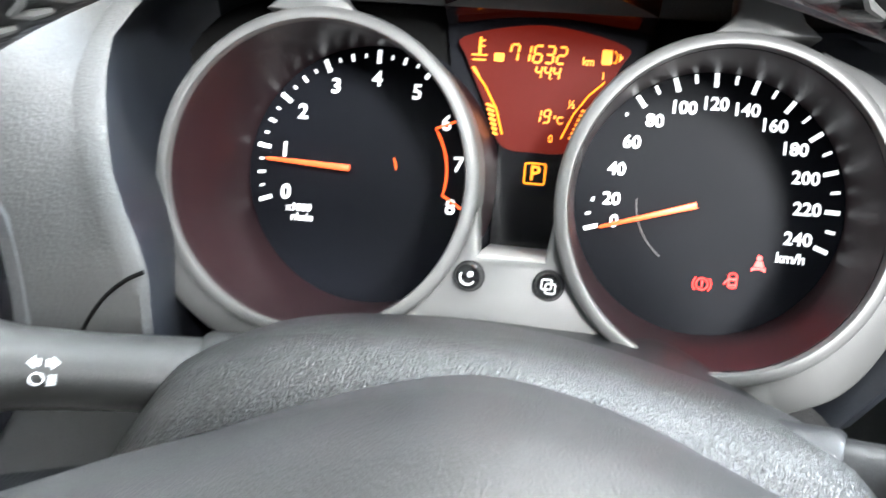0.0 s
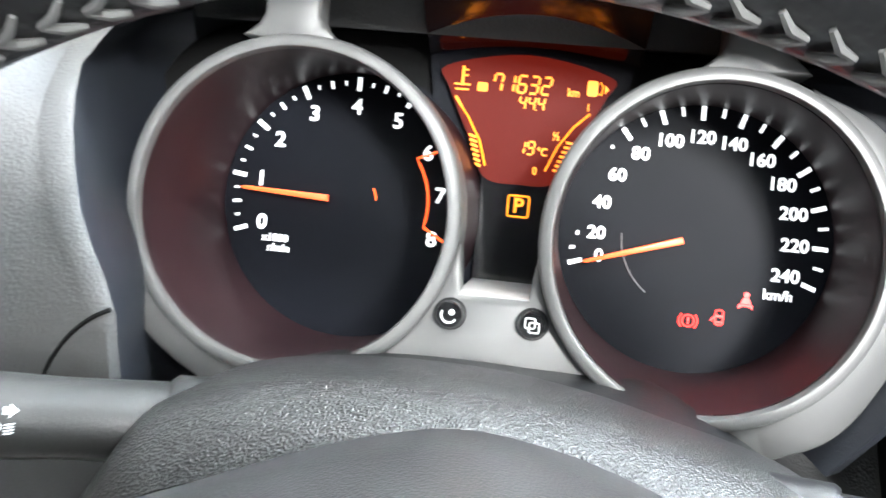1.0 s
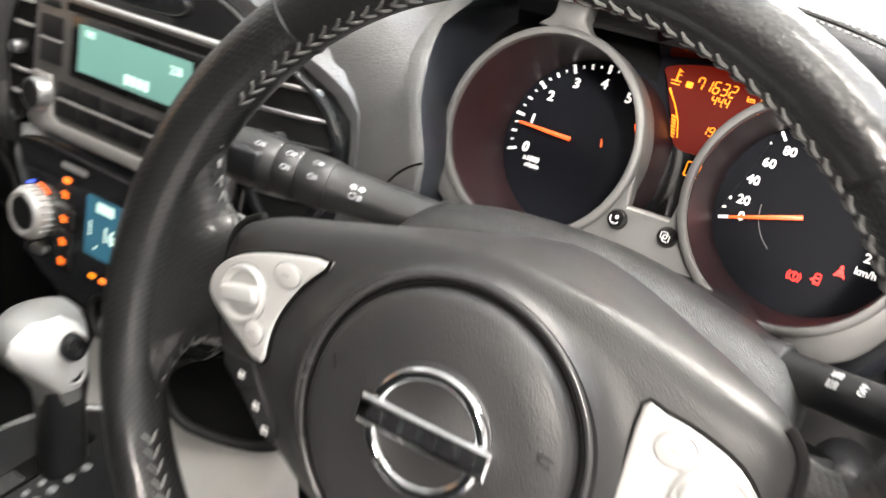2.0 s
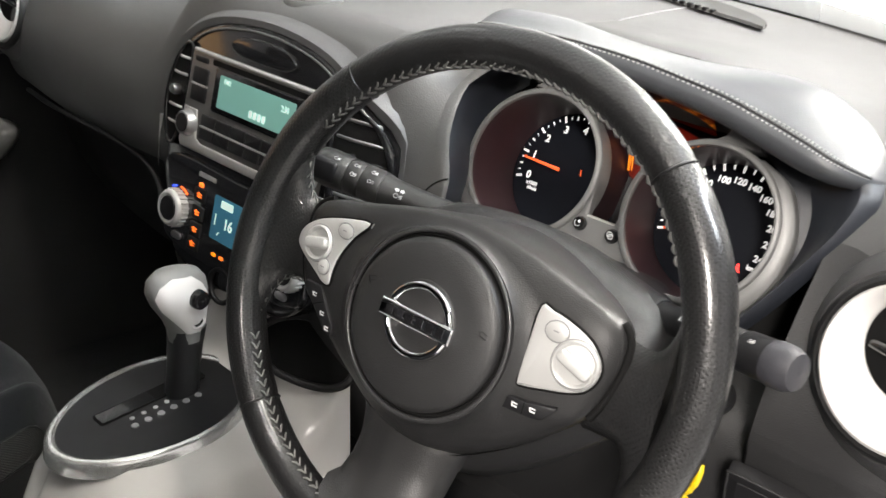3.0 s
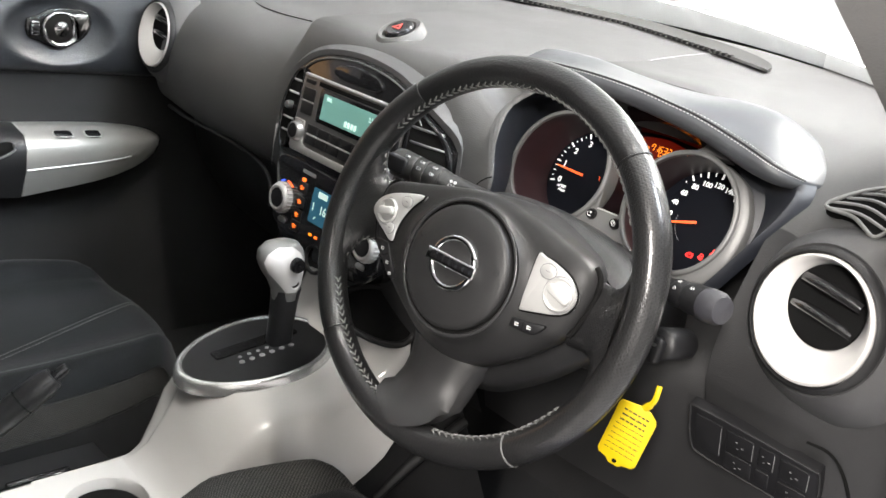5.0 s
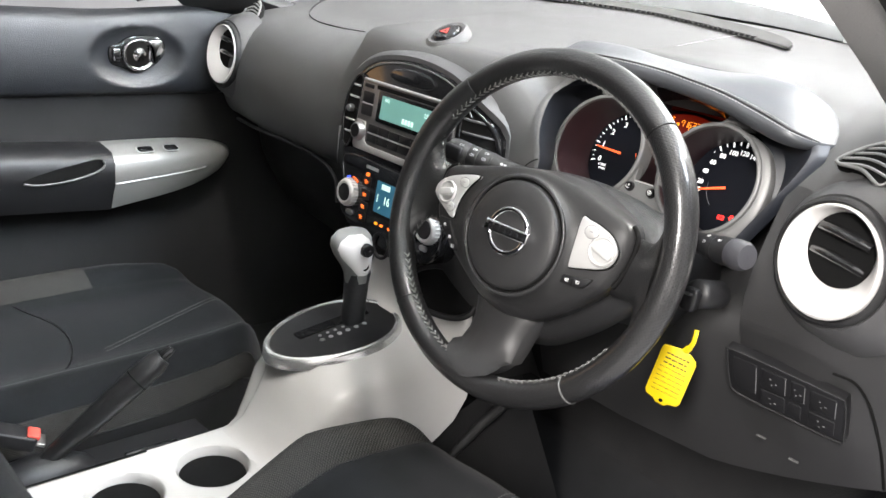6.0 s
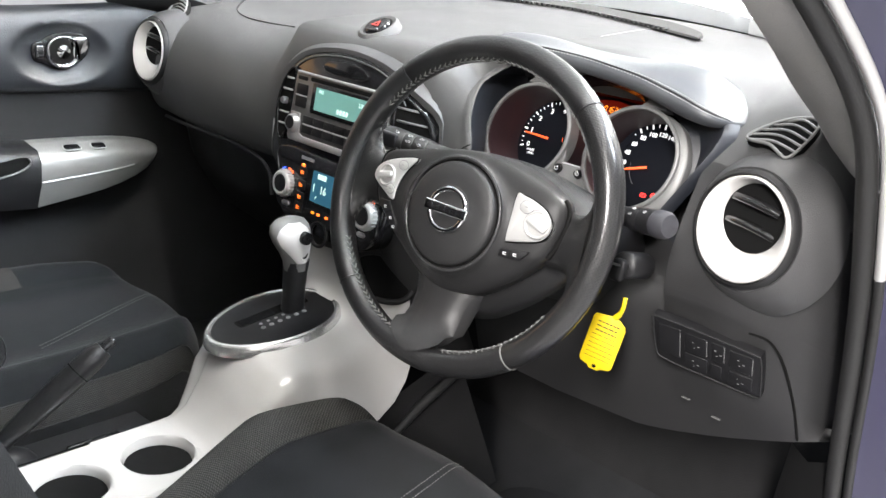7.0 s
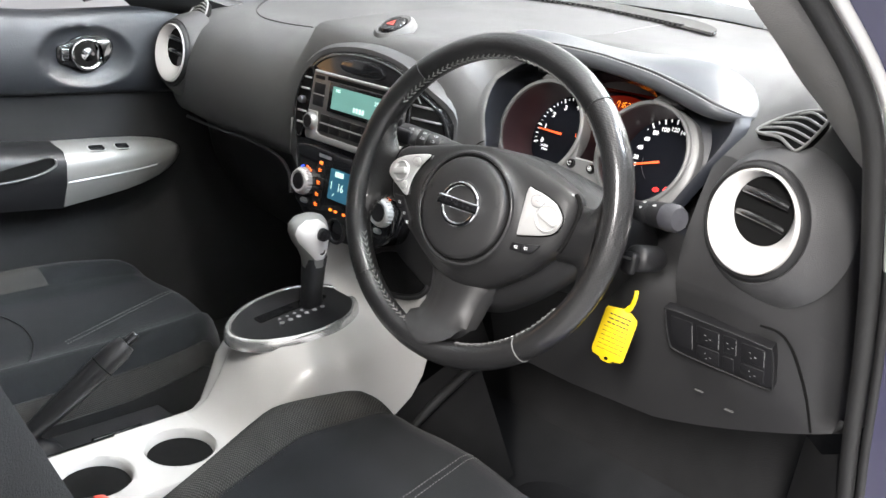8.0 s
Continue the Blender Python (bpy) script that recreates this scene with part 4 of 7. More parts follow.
# ---- instrument cluster ----
def build_cluster():
    K = tilted(0.351, 0.345, 1.05, 20)
    cl = thing("instrument_cluster", "twin-dial instrument cluster, lit, with silver bezels", "instrument cluster", K)
    F = 0.058          # the bezels stand this far in front of the dial plates
    RL, RR, RV = -0.0885, 0.0750, -0.0135
    # plate behind everything
    part("back_plate", slab(rounded(0.36, 0.15, 0.05, 8, centre=(0, -0.005)), -0.012, -0.004), VOID, cl, "black back plate")

    def bezel(cu, side):
        n = 72
        rows = []
        for r, h in ((0.0696, F - 0.022), (0.0694, F - 0.004), (0.0688, F - 0.0012), (0.0680, F - 0.0004), (0.0652, F + 0.0004), (0.0640, F + 0.0002), (0.0635, F - 0.0008), (0.0633, F - 0.004)):
            r *= 0.992 if side < 0 else 0.972
            h += 0.0 if side < 0 else 0.006
            rows.append([(cu + r * (1 if side < 0 else 0.958) * math.cos(2 * math.pi * k / n), RV + r * math.sin(2 * math.pi * k / n), h) for k in range(n)])
        ring = part("bezel_ring", grid(rows, closed_v=True), BEZEL, cl, "satin silver bezel ring")
        dc = -0.077 if side < 0 else 0.077
        walls = []
        for r, h, c, v in ((0.0631, F - 0.004, cu, RV), (0.0626, F - 0.012, cu, RV), (0.0615, F * 0.55, cu * 0.6 + dc * 0.4, -0.0118), (0.0605, 0.0, dc, -0.0105)):
            r, h = (r, h) if side < 0 else (r * 0.972, h + 0.006 * h / F)
            walls.append([(c + r * (1 if side < 0 else 0.958 + 0.042 * (1 - h / F)) * math.cos(2 * math.pi * k / n), v + r * math.sin(2 * math.pi * k / n), h) for k in range(n)])
        part("dial_tube", grid(walls, closed_v=True), TUBE, ring, "dark red-tinted tube wall")
        return ring
    left, right = bezel(RL, -1), bezel(RR, 1)

    # silver mask between and around the rings
    web = [(RL + 0.0682 * math.cos(radians(a)), RV + 0.0682 * math.sin(radians(a))) for a in (-58, -50, -42, -34, -26, -18)]
    web += [(-0.0192, -0.020), (-0.0180, -0.030), (-0.0172, -0.0402), (0.0090, -0.0398), (0.0102, -0.030), (0.0116, -0.020)]
    web += [(RR + 0.0645 * math.cos(radians(a)), RV + 0.0665 * math.sin(radians(a))) for a in (198, 206, 214, 222, 230, 238)]
    web += [(0.035, -0.075), (-0.045, -0.075)]
    web_ob = part("centre_web", slab(web, F - 0.012, F - 0.003, 0.0015), BEZEL, cl, "silver web between the dials")
    part("pocket_floor", grid([[(x, y, z) for x in (-0.0176, -0.0172, 0.0090, 0.0094)] for y, z in ((-0.0410, F - 0.0035), (-0.0396, F - 0.0030), (-0.0385, F - 0.006), (-0.0372, 0.006))]), SILVER, web_ob, "bright pocket floor")
    # outer flanks of the bezels, flared towards the lower corners
    FLANK = {-1: [(108, 0.0690), (150, 0.0702), (185, 0.0700), (198, 0.0712), (206, 0.0808), (216, 0.0804), (240, 0.0796), (268, 0.0810)],
             1: [(-92, 0.0690), (-78, 0.0755), (-68, 0.0812), (-53, 0.0828), (-28, 0.0794), (0, 0.0772), (36, 0.0755), (64, 0.0690)]}
    for cu, s in ((RL, -1), (RR, 1)):
        tab = FLANK[s]
        angles = [tab[0][0] + (tab[-1][0] - tab[0][0]) * i / 60 for i in range(61)]

        def wide(a):
            for (a0, r0), (a1, r1) in zip(tab, tab[1:]):
                if a0 <= a <= a1:
                    f = (a - a0) / (a1 - a0)
                    return r0 + (r1 - r0) * f * f * (3 - 2 * f)
            return tab[-1][1]
        top = F - 0.002 if s < 0 else F + 0.003
        ri = 0.0670 if s < 0 else 0.0640

        def at(r, a, h, sx=1.0):
            return (cu + r * sx * math.cos(radians(a)), RV + r * math.sin(radians(a)), h)
        sx = 1.0 if s < 0 else 0.965
        part("bezel_flank", grid([[at(ri, a, top) for a in angles], [at(wide(a) - 0.0012, a, top - 0.0012, sx) for a in angles], [at(wide(a), a, top - 0.0028, sx) for a in angles], [at(wide(a) + 0.0005, a, top - 0.014, sx) for a in angles]]), BEZEL, left if s < 0 else right, "silver flank of the bezel")
    # posts up to the hood
    for cu, s, half in ((RL - 0.0060, -1, 0.0112), (RR + 0.0083, 1, 0.0115)):
        o = [(cu - half, 0.090), (cu + half, 0.090), (cu + half, 0.062), (cu + half + 0.002, 0.0585), (cu + half + 0.008, 0.0530), (cu, 0.0510), (cu - half - 0.008, 0.0530), (cu - half - 0.002, 0.0585), (cu - half, 0.062)]
        part("bezel_post", slab(o, F - 0.014, F - 0.001 + (0.004 if s > 0 else 0), 0.002), BEZEL, left if s < 0 else right, "silver post up to the hood")
    # sloping shoulders behind the rings, up to the hood
    part("shoulder", grid([[(cu_x, v, h) for cu_x in [-0.150 + 0.285 * i / 24 for i in range(25)]] for v, h in ((0.066, 0.020), (0.078, 0.030), (0.088, 0.036))]), DASH, cl, "grey shoulder above the dials")

    def dial(cu, cv, angle, major, step_count, numbers, num_r, size):
        face = part("dial_face", slab(ring_points(0.0635, 64, centre=(cu, -0.0105)), -0.004, 0.0), DIAL, cl, "black dial face")
        for i in range(step_count + 1):
            a = radians(angle(i / major))
            if i % major == 0:
                r0, r1, w = 0.0500, 0.0562, 0.0019
            elif major == 4 and i % 2 == 0:
                r0, r1, w = 0.0515, 0.0550, 0.0013
            elif major == 4:
                r0, r1, w = 0.0525, 0.0545, 0.0010
            else:
                r0, r1, w = 0.0520, 0.0560, 0.0013
            part("tick", flat_bar((cu + r0 * math.cos(a), cv + r0 * math.sin(a)), (cu + r1 * math.cos(a), cv + r1 * math.sin(a)), w, 0.0005, 0.0), LIT, face)
        for k, word in enumerate(numbers):
            a = radians(angle(k))
            part("numeral", text_bm(word, size, Matrix.Translation((cu + num_r * math.cos(a), cv + num_r * math.sin(a), 0.0006))), LIT, face, smooth=0)
        return face
    tach = dial(-0.0784, -0.0081, lambda k: 199.4 - 27.4 * k, 4, 32, [str(k) for k in range(9)], 0.0425, 0.0098)
    speed = dial(0.0772, -0.0082, lambda k: 198.6 - 13.9 * k if k < 1 else 184.7 - 18.57 * (k - 1), 2, 24, [str(20 * k) for k in range(13)], 0.0424, 0.0080)
    part("unit_print", join(text_bm("x1000", 0.0050, Matrix.Translation((-0.1115, -0.0290, 0.0006))), text_bm("r/min", 0.0050, Matrix.Translation((-0.1095, -0.0335, 0.0006)))), LIT, tach, smooth=0)
    part("unit_print", text_bm("km/h", 0.0062, Matrix.Translation((0.1149, -0.0311, 0.0006))), LIT, speed, smooth=0)
    # red zone bracket on the rev counter
    c, rr = Vector((-0.0784, -0.0081)), 0.0370
    arc = [(c.x + rr * math.cos(radians(a)), c.y + rr * math.sin(radians(a)), 0.0006) for a in range(-14, 37, 5)]
    arc = [(c.x + 0.048 * math.cos(radians(-18)), c.y + 0.048 * math.sin(radians(-18)), 0.0006)] + arc + [(c.x + 0.048 * math.cos(radians(33)), c.y + 0.048 * math.sin(radians(33)), 0.0006)]
    part("red_zone", tube(arc, 0.0006, 4), REDLINE, tach, "red zone line")
    # painted red glint near the dial's middle, a short glowing arc
    part("glint", tube([(c.x + 0.013 * math.cos(radians(a)), c.y + 0.013 * math.sin(radians(a)), 0.001) for a in (5, 18, 30)], 0.0004, 4), REDLINE, tach, "faint red glint drawn as a glowing line")
    part("inner_ring", tube([(0.077 + 0.031 * math.cos(radians(a)), -0.0105 + 0.031 * math.sin(radians(a)), 0.0006) for a in range(180, 236, 6)], 0.0003, 4), DIMPRINT, speed, "thin grey arc")

    def needle(cu, cv, angle, r0, r1, parent):
        m = Matrix.Translation((cu, cv, 0.0045)) @ Matrix.Rotation(radians(angle), 4, "Z")
        part("needle", moved(slab([(r0, -0.0015), (r1 - 0.002, -0.0008), (r1, 0), (r1 - 0.002, 0.0008), (r0, 0.0015)], 0, 0.0018, 0.0004), m), NEEDLE, parent, "lit orange needle")
    needle(-0.0784, -0.0085, 178.0, 0.0085, 0.0500, tach)
    needle(0.0772, -0.0095, 198.0, 0.0055, 0.0500, speed)

    # warning lamps
    def lamp(bm, x, y, label):
        part("warning_lamp", moved(bm, Matrix.Translation((x, y, 0.0005))), REDLAMP, speed, label, smooth=0)
    def arc_bar(r, a0, a1, w=0.0007):
        return tube([(r * math.cos(radians(a)), r * math.sin(radians(a)), 0) for a in range(a0, a1 + 1, 15)], w / 2, 4)
    ringb = tube([(0.0026 * math.cos(2 * math.pi * k / 20), 0.0026 * math.sin(2 * math.pi * k / 20), 0) for k in range(20)], 0.00035, 4, closed=True)
    lamp(join(ringb, arc_bar(0.0040, -45, 45), arc_bar(0.0040, 135, 225), flat_bar((0, -0.0002), (0, 0.0016), 0.0007), flat_bar((0, -0.0013), (0, -0.0007), 0.0007)), 0.0785, -0.0460, "red handbrake warning lamp")
    lamp(join(tube([(*q, 0) for q in rounded(0.0034, 0.0064, 0.0011)], 0.00035, 4, closed=True), flat_bar((-0.0016, 0.0006), (0.0016, 0.0006), 0.0009), flat_bar((-0.0016, -0.0020), (0.0016, -0.0020), 0.0006), flat_bar((-0.0018, 0.0004), (-0.0036, -0.0016), 0.0007)), 0.0915, -0.0432, "red door-open warning lamp")
    lamp(join(slab(ring_points(0.0012, 12, centre=(0, 0.0030)), 0, 0.0004), slab([(-0.0022, -0.0010), (-0.0012, 0.0016), (0.0012, 0.0016), (0.0022, -0.0010)], 0, 0.0004), slab([(-0.0030, -0.0032), (-0.0030, -0.0014), (0.0030, -0.0014), (0.0030, -0.0032), (0.0016, -0.0022), (-0.0016, -0.0022)], 0, 0.0004)), 0.1020, -0.0350, "red seat belt warning lamp")

    # trip display between the dials
    lcd_out = [(p.x, p.y) for p in smoothed([(-0.038, 0.056, 0), (-0.002, 0.063, 0), (0.034, 0.056, 0), (0.033, 0.047, 0), (0.021, 0.024, 0), (0.014, 0.008, 0), (-0.002, 0.006, 0), (-0.017, 0.008, 0), (-0.025, 0.024, 0), (-0.036, 0.046, 0)], 5, closed=True)]
    lcd = part("trip_display", slab(lcd_out, 0.002, 0.006), LCDRED, cl, "red-lit trip display with amber figures")
    part("display_surround", slab([(-0.050, 0.080), (0.048, 0.080), (0.036, 0.020), (0.016, -0.045), (-0.020, -0.045), (-0.040, 0.020)], -0.002, 0.001), DIAL, cl, "dark display surround")
    Z = 0.0064
    T = lambda words, size, x, y, narrow=0.85: text_bm(words, size, Matrix.Translation((x, y, Z)), narrow=narrow)
    SEG = {"0": "abcdef", "1": "bc", "3": "abcdg", "4": "fgbc", "6": "afgedc", "7": "abcf", "9": "abcdfg", "2": "abged"}

    def digits(word, x, y, h):
        """Seven-bar figures, leaning a little."""
        w, out = h * 0.48, []
        for ch in word:
            if ch == ".":
                out.append(slab(rounded(h * 0.1, h * 0.1, 0.0002, 3, centre=(x - w * 0.28, y - h * 0.5)), Z, Z + 0.0003))
                continue
            ends = {"a": ((0, h / 2), (w, h / 2)), "g": ((0, 0), (w, 0)), "d": ((0, -h / 2), (w, -h / 2)), "f": ((0, h / 2), (0, 0)), "b": ((w, h / 2), (w, 0)), "e": ((0, 0), (0, -h / 2)), "c": ((w, 0), (w, -h / 2))}
            for k in SEG[ch]:
                p, q = (Vector((x + e[0] + 0.12 * e[1], y + e[1])) for e in ends[k])
                t = (q - p).normalized() * h * 0.05
                out.append(flat_bar(tuple(p + t), tuple(q - t), h * 0.125, 0.0003, Z))
            x += w + h * 0.24
        return join(*out)
    part("figure", digits("71632", -0.0165, 0.0500, 0.0074), AMBER, lcd, smooth=0)
    part("figure", T("km", 0.0050, 0.0185, 0.0480), AMBER, lcd, smooth=0)
    part("figure", digits("44.4", -0.0045, 0.0420, 0.0056), AMBER, lcd, smooth=0)
    part("figure", digits("19", -0.0030, 0.0225, 0.0056), AMBER, lcd, smooth=0)
    part("figure", T("°C", 0.0050, 0.0075, 0.0210), AMBER, lcd, smooth=0)
    part("figure", T("1", 0.0045, 0.0255, 0.0420), AMBER, lcd, smooth=0)
    part("figure", T("½", 0.0050, 0.0130, 0.0285), AMBER, lcd, smooth=0)
    part("figure", T("0", 0.0048, 0.0050, 0.0125), AMBER, lcd, smooth=0)
    part("mode_mark", slab(rounded(0.0045, 0.0038, 0.0006, 3, centre=(-0.0215, 0.0475)), Z - 0.0002, Z + 0.0002), AMBER, lcd, smooth=0)
    part("temperature_mark", join(flat_bar((-0.0305, 0.0475), (-0.0305, 0.0560), 0.0012, z=Z), flat_bar((-0.0305, 0.0545), (-0.0282, 0.0545), 0.0007, z=Z), flat_bar((-0.0305, 0.0520), (-0.0282, 0.0520), 0.0007, z=Z), flat_bar((-0.0340, 0.0480), (-0.0270, 0.0480), 0.0007, z=Z), flat_bar((-0.0335, 0.0458), (-0.0275, 0.0458), 0.0007, z=Z)), AMBER, lcd, smooth=0)
    part("fuel_mark", join(slab(rounded(0.0045, 0.0066, 0.0007, 3, centre=(0.0265, 0.0505)), Z, Z + 0.0004), tube([(0.0290, 0.0485, Z), (0.0305, 0.0480, Z), (0.0310, 0.0515, Z), (0.0298, 0.0535, Z)], 0.0003, 4), slab([(0.0318, 0.0485), (0.0335, 0.0505), (0.0318, 0.0525)], Z, Z + 0.0004)), AMBER, lcd, smooth=0)
    part("gauge_arc", tube([(-0.0330, 0.0420, Z), (-0.0265, 0.0340, Z), (-0.0205, 0.0240, Z), (-0.0170, 0.0130, Z)], 0.0004, 4), AMBER, lcd, smooth=0)
    part("gauge_arc", tube([(0.0265, 0.0395, Z), (0.0200, 0.0330, Z), (0.0140, 0.0240, Z), (0.0095, 0.0130, Z)], 0.0004, 4), AMBER, lcd, smooth=0)
    part("gauge_tip", flat_bar((-0.0330, 0.0425), (-0.0300, 0.0385), 0.0013, z=Z), AMBER, lcd, smooth=0)
    for i in range(7):
        k = i / 6
        part("gauge_bar", flat_bar((-0.0255 + 0.0040 * k, 0.0262 - 0.0125 * k), (-0.0220 + 0.0030 * k, 0.0252 - 0.0125 * k), 0.0011, z=Z), AMBER, lcd, smooth=0)
        part("gauge_bar", flat_bar((0.0175 - 0.0045 * k, 0.0262 - 0.0125 * k), (0.0215 - 0.0060 * k, 0.0258 - 0.0125 * k), 0.0011, z=Z), AMBER, lcd, smooth=0)
    part("display_visor", grid([[(x, v + 0.006 * (1 - (x / 0.046) ** 2), h) for x in [-0.046 + 0.092 * i / 12 for i in range(13)]] for v, h in ((0.0605, 0.006), (0.0645, 0.016), (0.069, 0.027), (0.078, 0.044))]), PIANO, cl, "glossy visor above the display")
    # gear position display
    gear = part("gear_display", slab(rounded(0.030, 0.058, 0.003, centre=(-0.003, -0.012)), 0.002, 0.005), PIANO, cl, "dark gear position display")
    part("gear_letter", text_bm("P", 0.0092, Matrix.Translation((-0.0005, -0.0035, 0.0054)), narrow=1.0), AMBER, gear, smooth=0)
    part("gear_frame", tube([(*q, 0.0054) for q in rounded(0.0092, 0.0092, 0.0008, 3, centre=(-0.0005, -0.0035))], 0.0004, 4, closed=True), AMBER, gear, smooth=0)

    # two push buttons on the web
    for x, y, kind in ((-0.0205, -0.0485, "dim"), (0.0115, -0.0490, "page")):
        b = part("push_button", moved(lathe([(0.0058, -0.003), (0.0056, 0.0035), (0.0048, 0.0050), (0, 0.0052)], 24), Matrix.Translation((x, y, F - 0.003))), PIANO, web_ob, "small round black push button")
        seat = part("button_seat", moved(lathe([(0.0066, -0.001), (0.0064, 0.0006), (0.0058, 0.0004)], 24), Matrix.Translation((x, y, F - 0.0032))), BLACK, b)
        m = Matrix.Translation((x, y, F + 0.0024))
        if kind == "page":
            part("mark", moved(join(tube([(*q, 0) for q in rounded(0.0038, 0.0038, 0.0006, 3, centre=(-0.0008, 0.0008))], 0.0003, 4, closed=True), tube([(*q, 0) for q in rounded(0.0038, 0.0038, 0.0006, 3, centre=(0.0008, -0.0008))], 0.0003, 4, closed=True)), m), PRINT, b, smooth=0)
        else:
            part("mark", moved(join(arc_bar(0.0030, 150, 330, 0.0008), slab(ring_points(0.0012, 10, centre=(0.0010, 0.0012)), 0, 0.0003)), m), PRINT, b, smooth=0)


build_cluster()

# ---- steering wheel, column and stalks ----
def build_wheel():
    W = tilted(0.3526, 0.0670, 1.0053, 15.9) @ pose(0, 0, 0, 0, 3.9, 0)
    wheel = thing("steering_wheel", "black leather three-spoke steering wheel with silver control pads", "steering wheel", W)
    RM, RT = 0.1768, 0.0147

    def rim_point(a, t, r=RT):
        """a round the wheel, t round the tube; 0 is outward, 90 towards the driver."""
        rr = RM + r * math.cos(t)
        return Vector((rr * math.cos(a), rr * math.sin(a), 1.12 * r * math.sin(t)))

    def thick(deg):
        """The grips at ten-to-two are fuller."""
        return RT * (1.0 + 0.06 * math.exp(-((deg - 28) / 16) ** 2) + 0.06 * math.exp(-((deg - 152) / 16) ** 2))
    seams = [49.0, 134.4, 226.8, 310.5]
    arcs = [(seams[3] - 360, seams[0], PERF), (seams[0], seams[1], LEATHER), (seams[1], seams[2], PERF), (seams[2], seams[3], LEATHER)]
    for a0, a1, mat in arcs:
        n = max(16, int((a1 - a0) / 2.5))
        rows = []
        for i in range(n + 1):
            deg = a0 + (a1 - a0) * i / n
            edge = 0.0007 if i in (0, n) else 0.0
            rows.append([rim_point(radians(deg), 2 * math.pi * k / 24, thick(deg % 360) - edge) for k in range(24)])
        part("rim_section", grid(rows, closed_v=True, caps=True, uv=True), mat, wheel, "perforated leather grip" if mat is PERF else "smooth black leather rim section")
    for deg in seams:
        part("rim_seam", tube([rim_point(radians(deg), 2 * math.pi * k / 28, thick(deg) - 0.0002) for k in range(28)], 0.0009, 6, closed=True), THREAD if deg == seams[3] else BLACK, wheel, "raised seam across the rim")

    # side spokes: leather that flares into the rim
    EDGE = smoothed([(0.112, 0.0335, 0), (0.124, 0.0320, 0), (0.1345, 0.0310, 0), (0.1430, 0.0335, 0), (0.1485, 0.0440, 0), (0.1500, 0.0590, 0), (0.1475, 0.0780, 0)], 4)

    def spoke_point(side, s, v, front=True):
        """s from the hub to the rim, v across from the lower to the upper edge."""
        k = s * (len(EDGE) - 1)
        i = min(int(k), len(EDGE) - 2)
        e = EDGE[i].lerp(EDGE[i + 1], k - i)
        mid = 0.112 + 0.062 * s
        w = abs(v)
        x = mid * (1 - w) + e.x * w
        y = math.copysign(e.y * w, v) - 0.001
        zf, zb = -0.010 + 0.016 * s ** 1.3, -0.040 + 0.030 * s
        half = (zf - zb) / 2 * math.sqrt(max(0.0, 1 - 0.98 * w ** 3.2))
        return Vector((side * x, y, (zf + zb) / 2 + (half if front else -half)))
    for side in (1, -1):
        rows = []
        for k in range(21):
            s = k / 20
            across = [-1 + 2 * j / 14 for j in range(15)]
            rows.append([spoke_point(side, s, v) for v in across] + [spoke_point(side, s, v, False) for v in reversed(across[1:-1])])
        part("side_spoke", grid(rows, closed_v=True, caps=True, uv=True), PERF, wheel, "perforated leather side spoke")

    # herringbone stitching along the inner side of the rim and the edges of the spokes
    st = join(*[tube([(-0.0030, 0.0036 * k, 0.0), (-0.0006, 0.0016 * k, 0.0009), (0.0024, 0.0001 * k, 0.0004)], [0.0006, 0.0009, 0.0006], 6) for k in (-1, 1)])
    first = None

    def stitch(p, x_ax, z_ax):
        nonlocal first
        x_ax, z_ax = x_ax.normalized(), z_ax.normalized()
        y_ax = z_ax.cross(x_ax)
        m = Matrix.Translation(p) @ Matrix((x_ax, y_ax, z_ax)).transposed().to_4x4()
        if first is None:
            first = part("stitch", st, THREAD, wheel, m=m)
        else:
            again(first, m)
    for a0, a1 in ((31, 149), (209, 258), (282, 331)):
        n = int((a1 - a0) * 0.40)
        for i in range(n):
            deg = a0 + (a1 - a0) * (i + 0.5) / n
            a, t = radians(deg), radians(158)
            stitch(rim_point(a, t, thick(deg) + 0.0001), Vector((math.sin(a), -math.cos(a), 0)) * (1 if deg < 90 or deg > 270 else -1), Vector((math.cos(a) * math.cos(t), math.sin(a) * math.cos(t), math.sin(t))))
    for side, sgn in ((-1, 1), (-1, -1)):
        for i in range(9):
            s = 0.16 + 0.74 * i / 8
            p, q = spoke_point(side, s, 0.985 * sgn), spoke_point(side, s + 0.03, 0.985 * sgn)
            stitch(p, q - p, Vector((0, sgn, 0.8)))

    # hub: a shield round the airbag cover that rises behind into a deep cowl
    out = [(0, 0.0630), (0.035, 0.0605), (0.065, 0.0550), (0.092, 0.0480), (0.113, 0.0415), (0.1235, 0.0330), (0.1265, 0.0200), (0.1255, 0.0050), (0.1215, -0.0130), (0.1150, -0.0270), (0.1020, -0.0420), (0.084, -0.0600), (0.060, -0.0790), (0.034, -0.0950), (0, -0.1020)]
    out = out + [(-x * (1 + 0.055 * min(1, x / 0.11)), y * (1 - 0.11 * min(1, x / 0.085)) if y > 0 else y) for x, y in reversed(out[1:-1])]
    O = [Vector((p.x, p.y)) for p in smoothed([(*q, 0) for q in out], 4, closed=True)]
    c = Vector((0.0005, -0.0110))
    ring = [c + (p - c).normalized() * 0.0640 for p in O]

    def low(p):
        return max(0.0, min(1.0, (-0.030 - p.y) / 0.065))

    def high(p):
        return max(0.0, min(1.0, (p.y + 0.004) / 0.040))
    rows = []
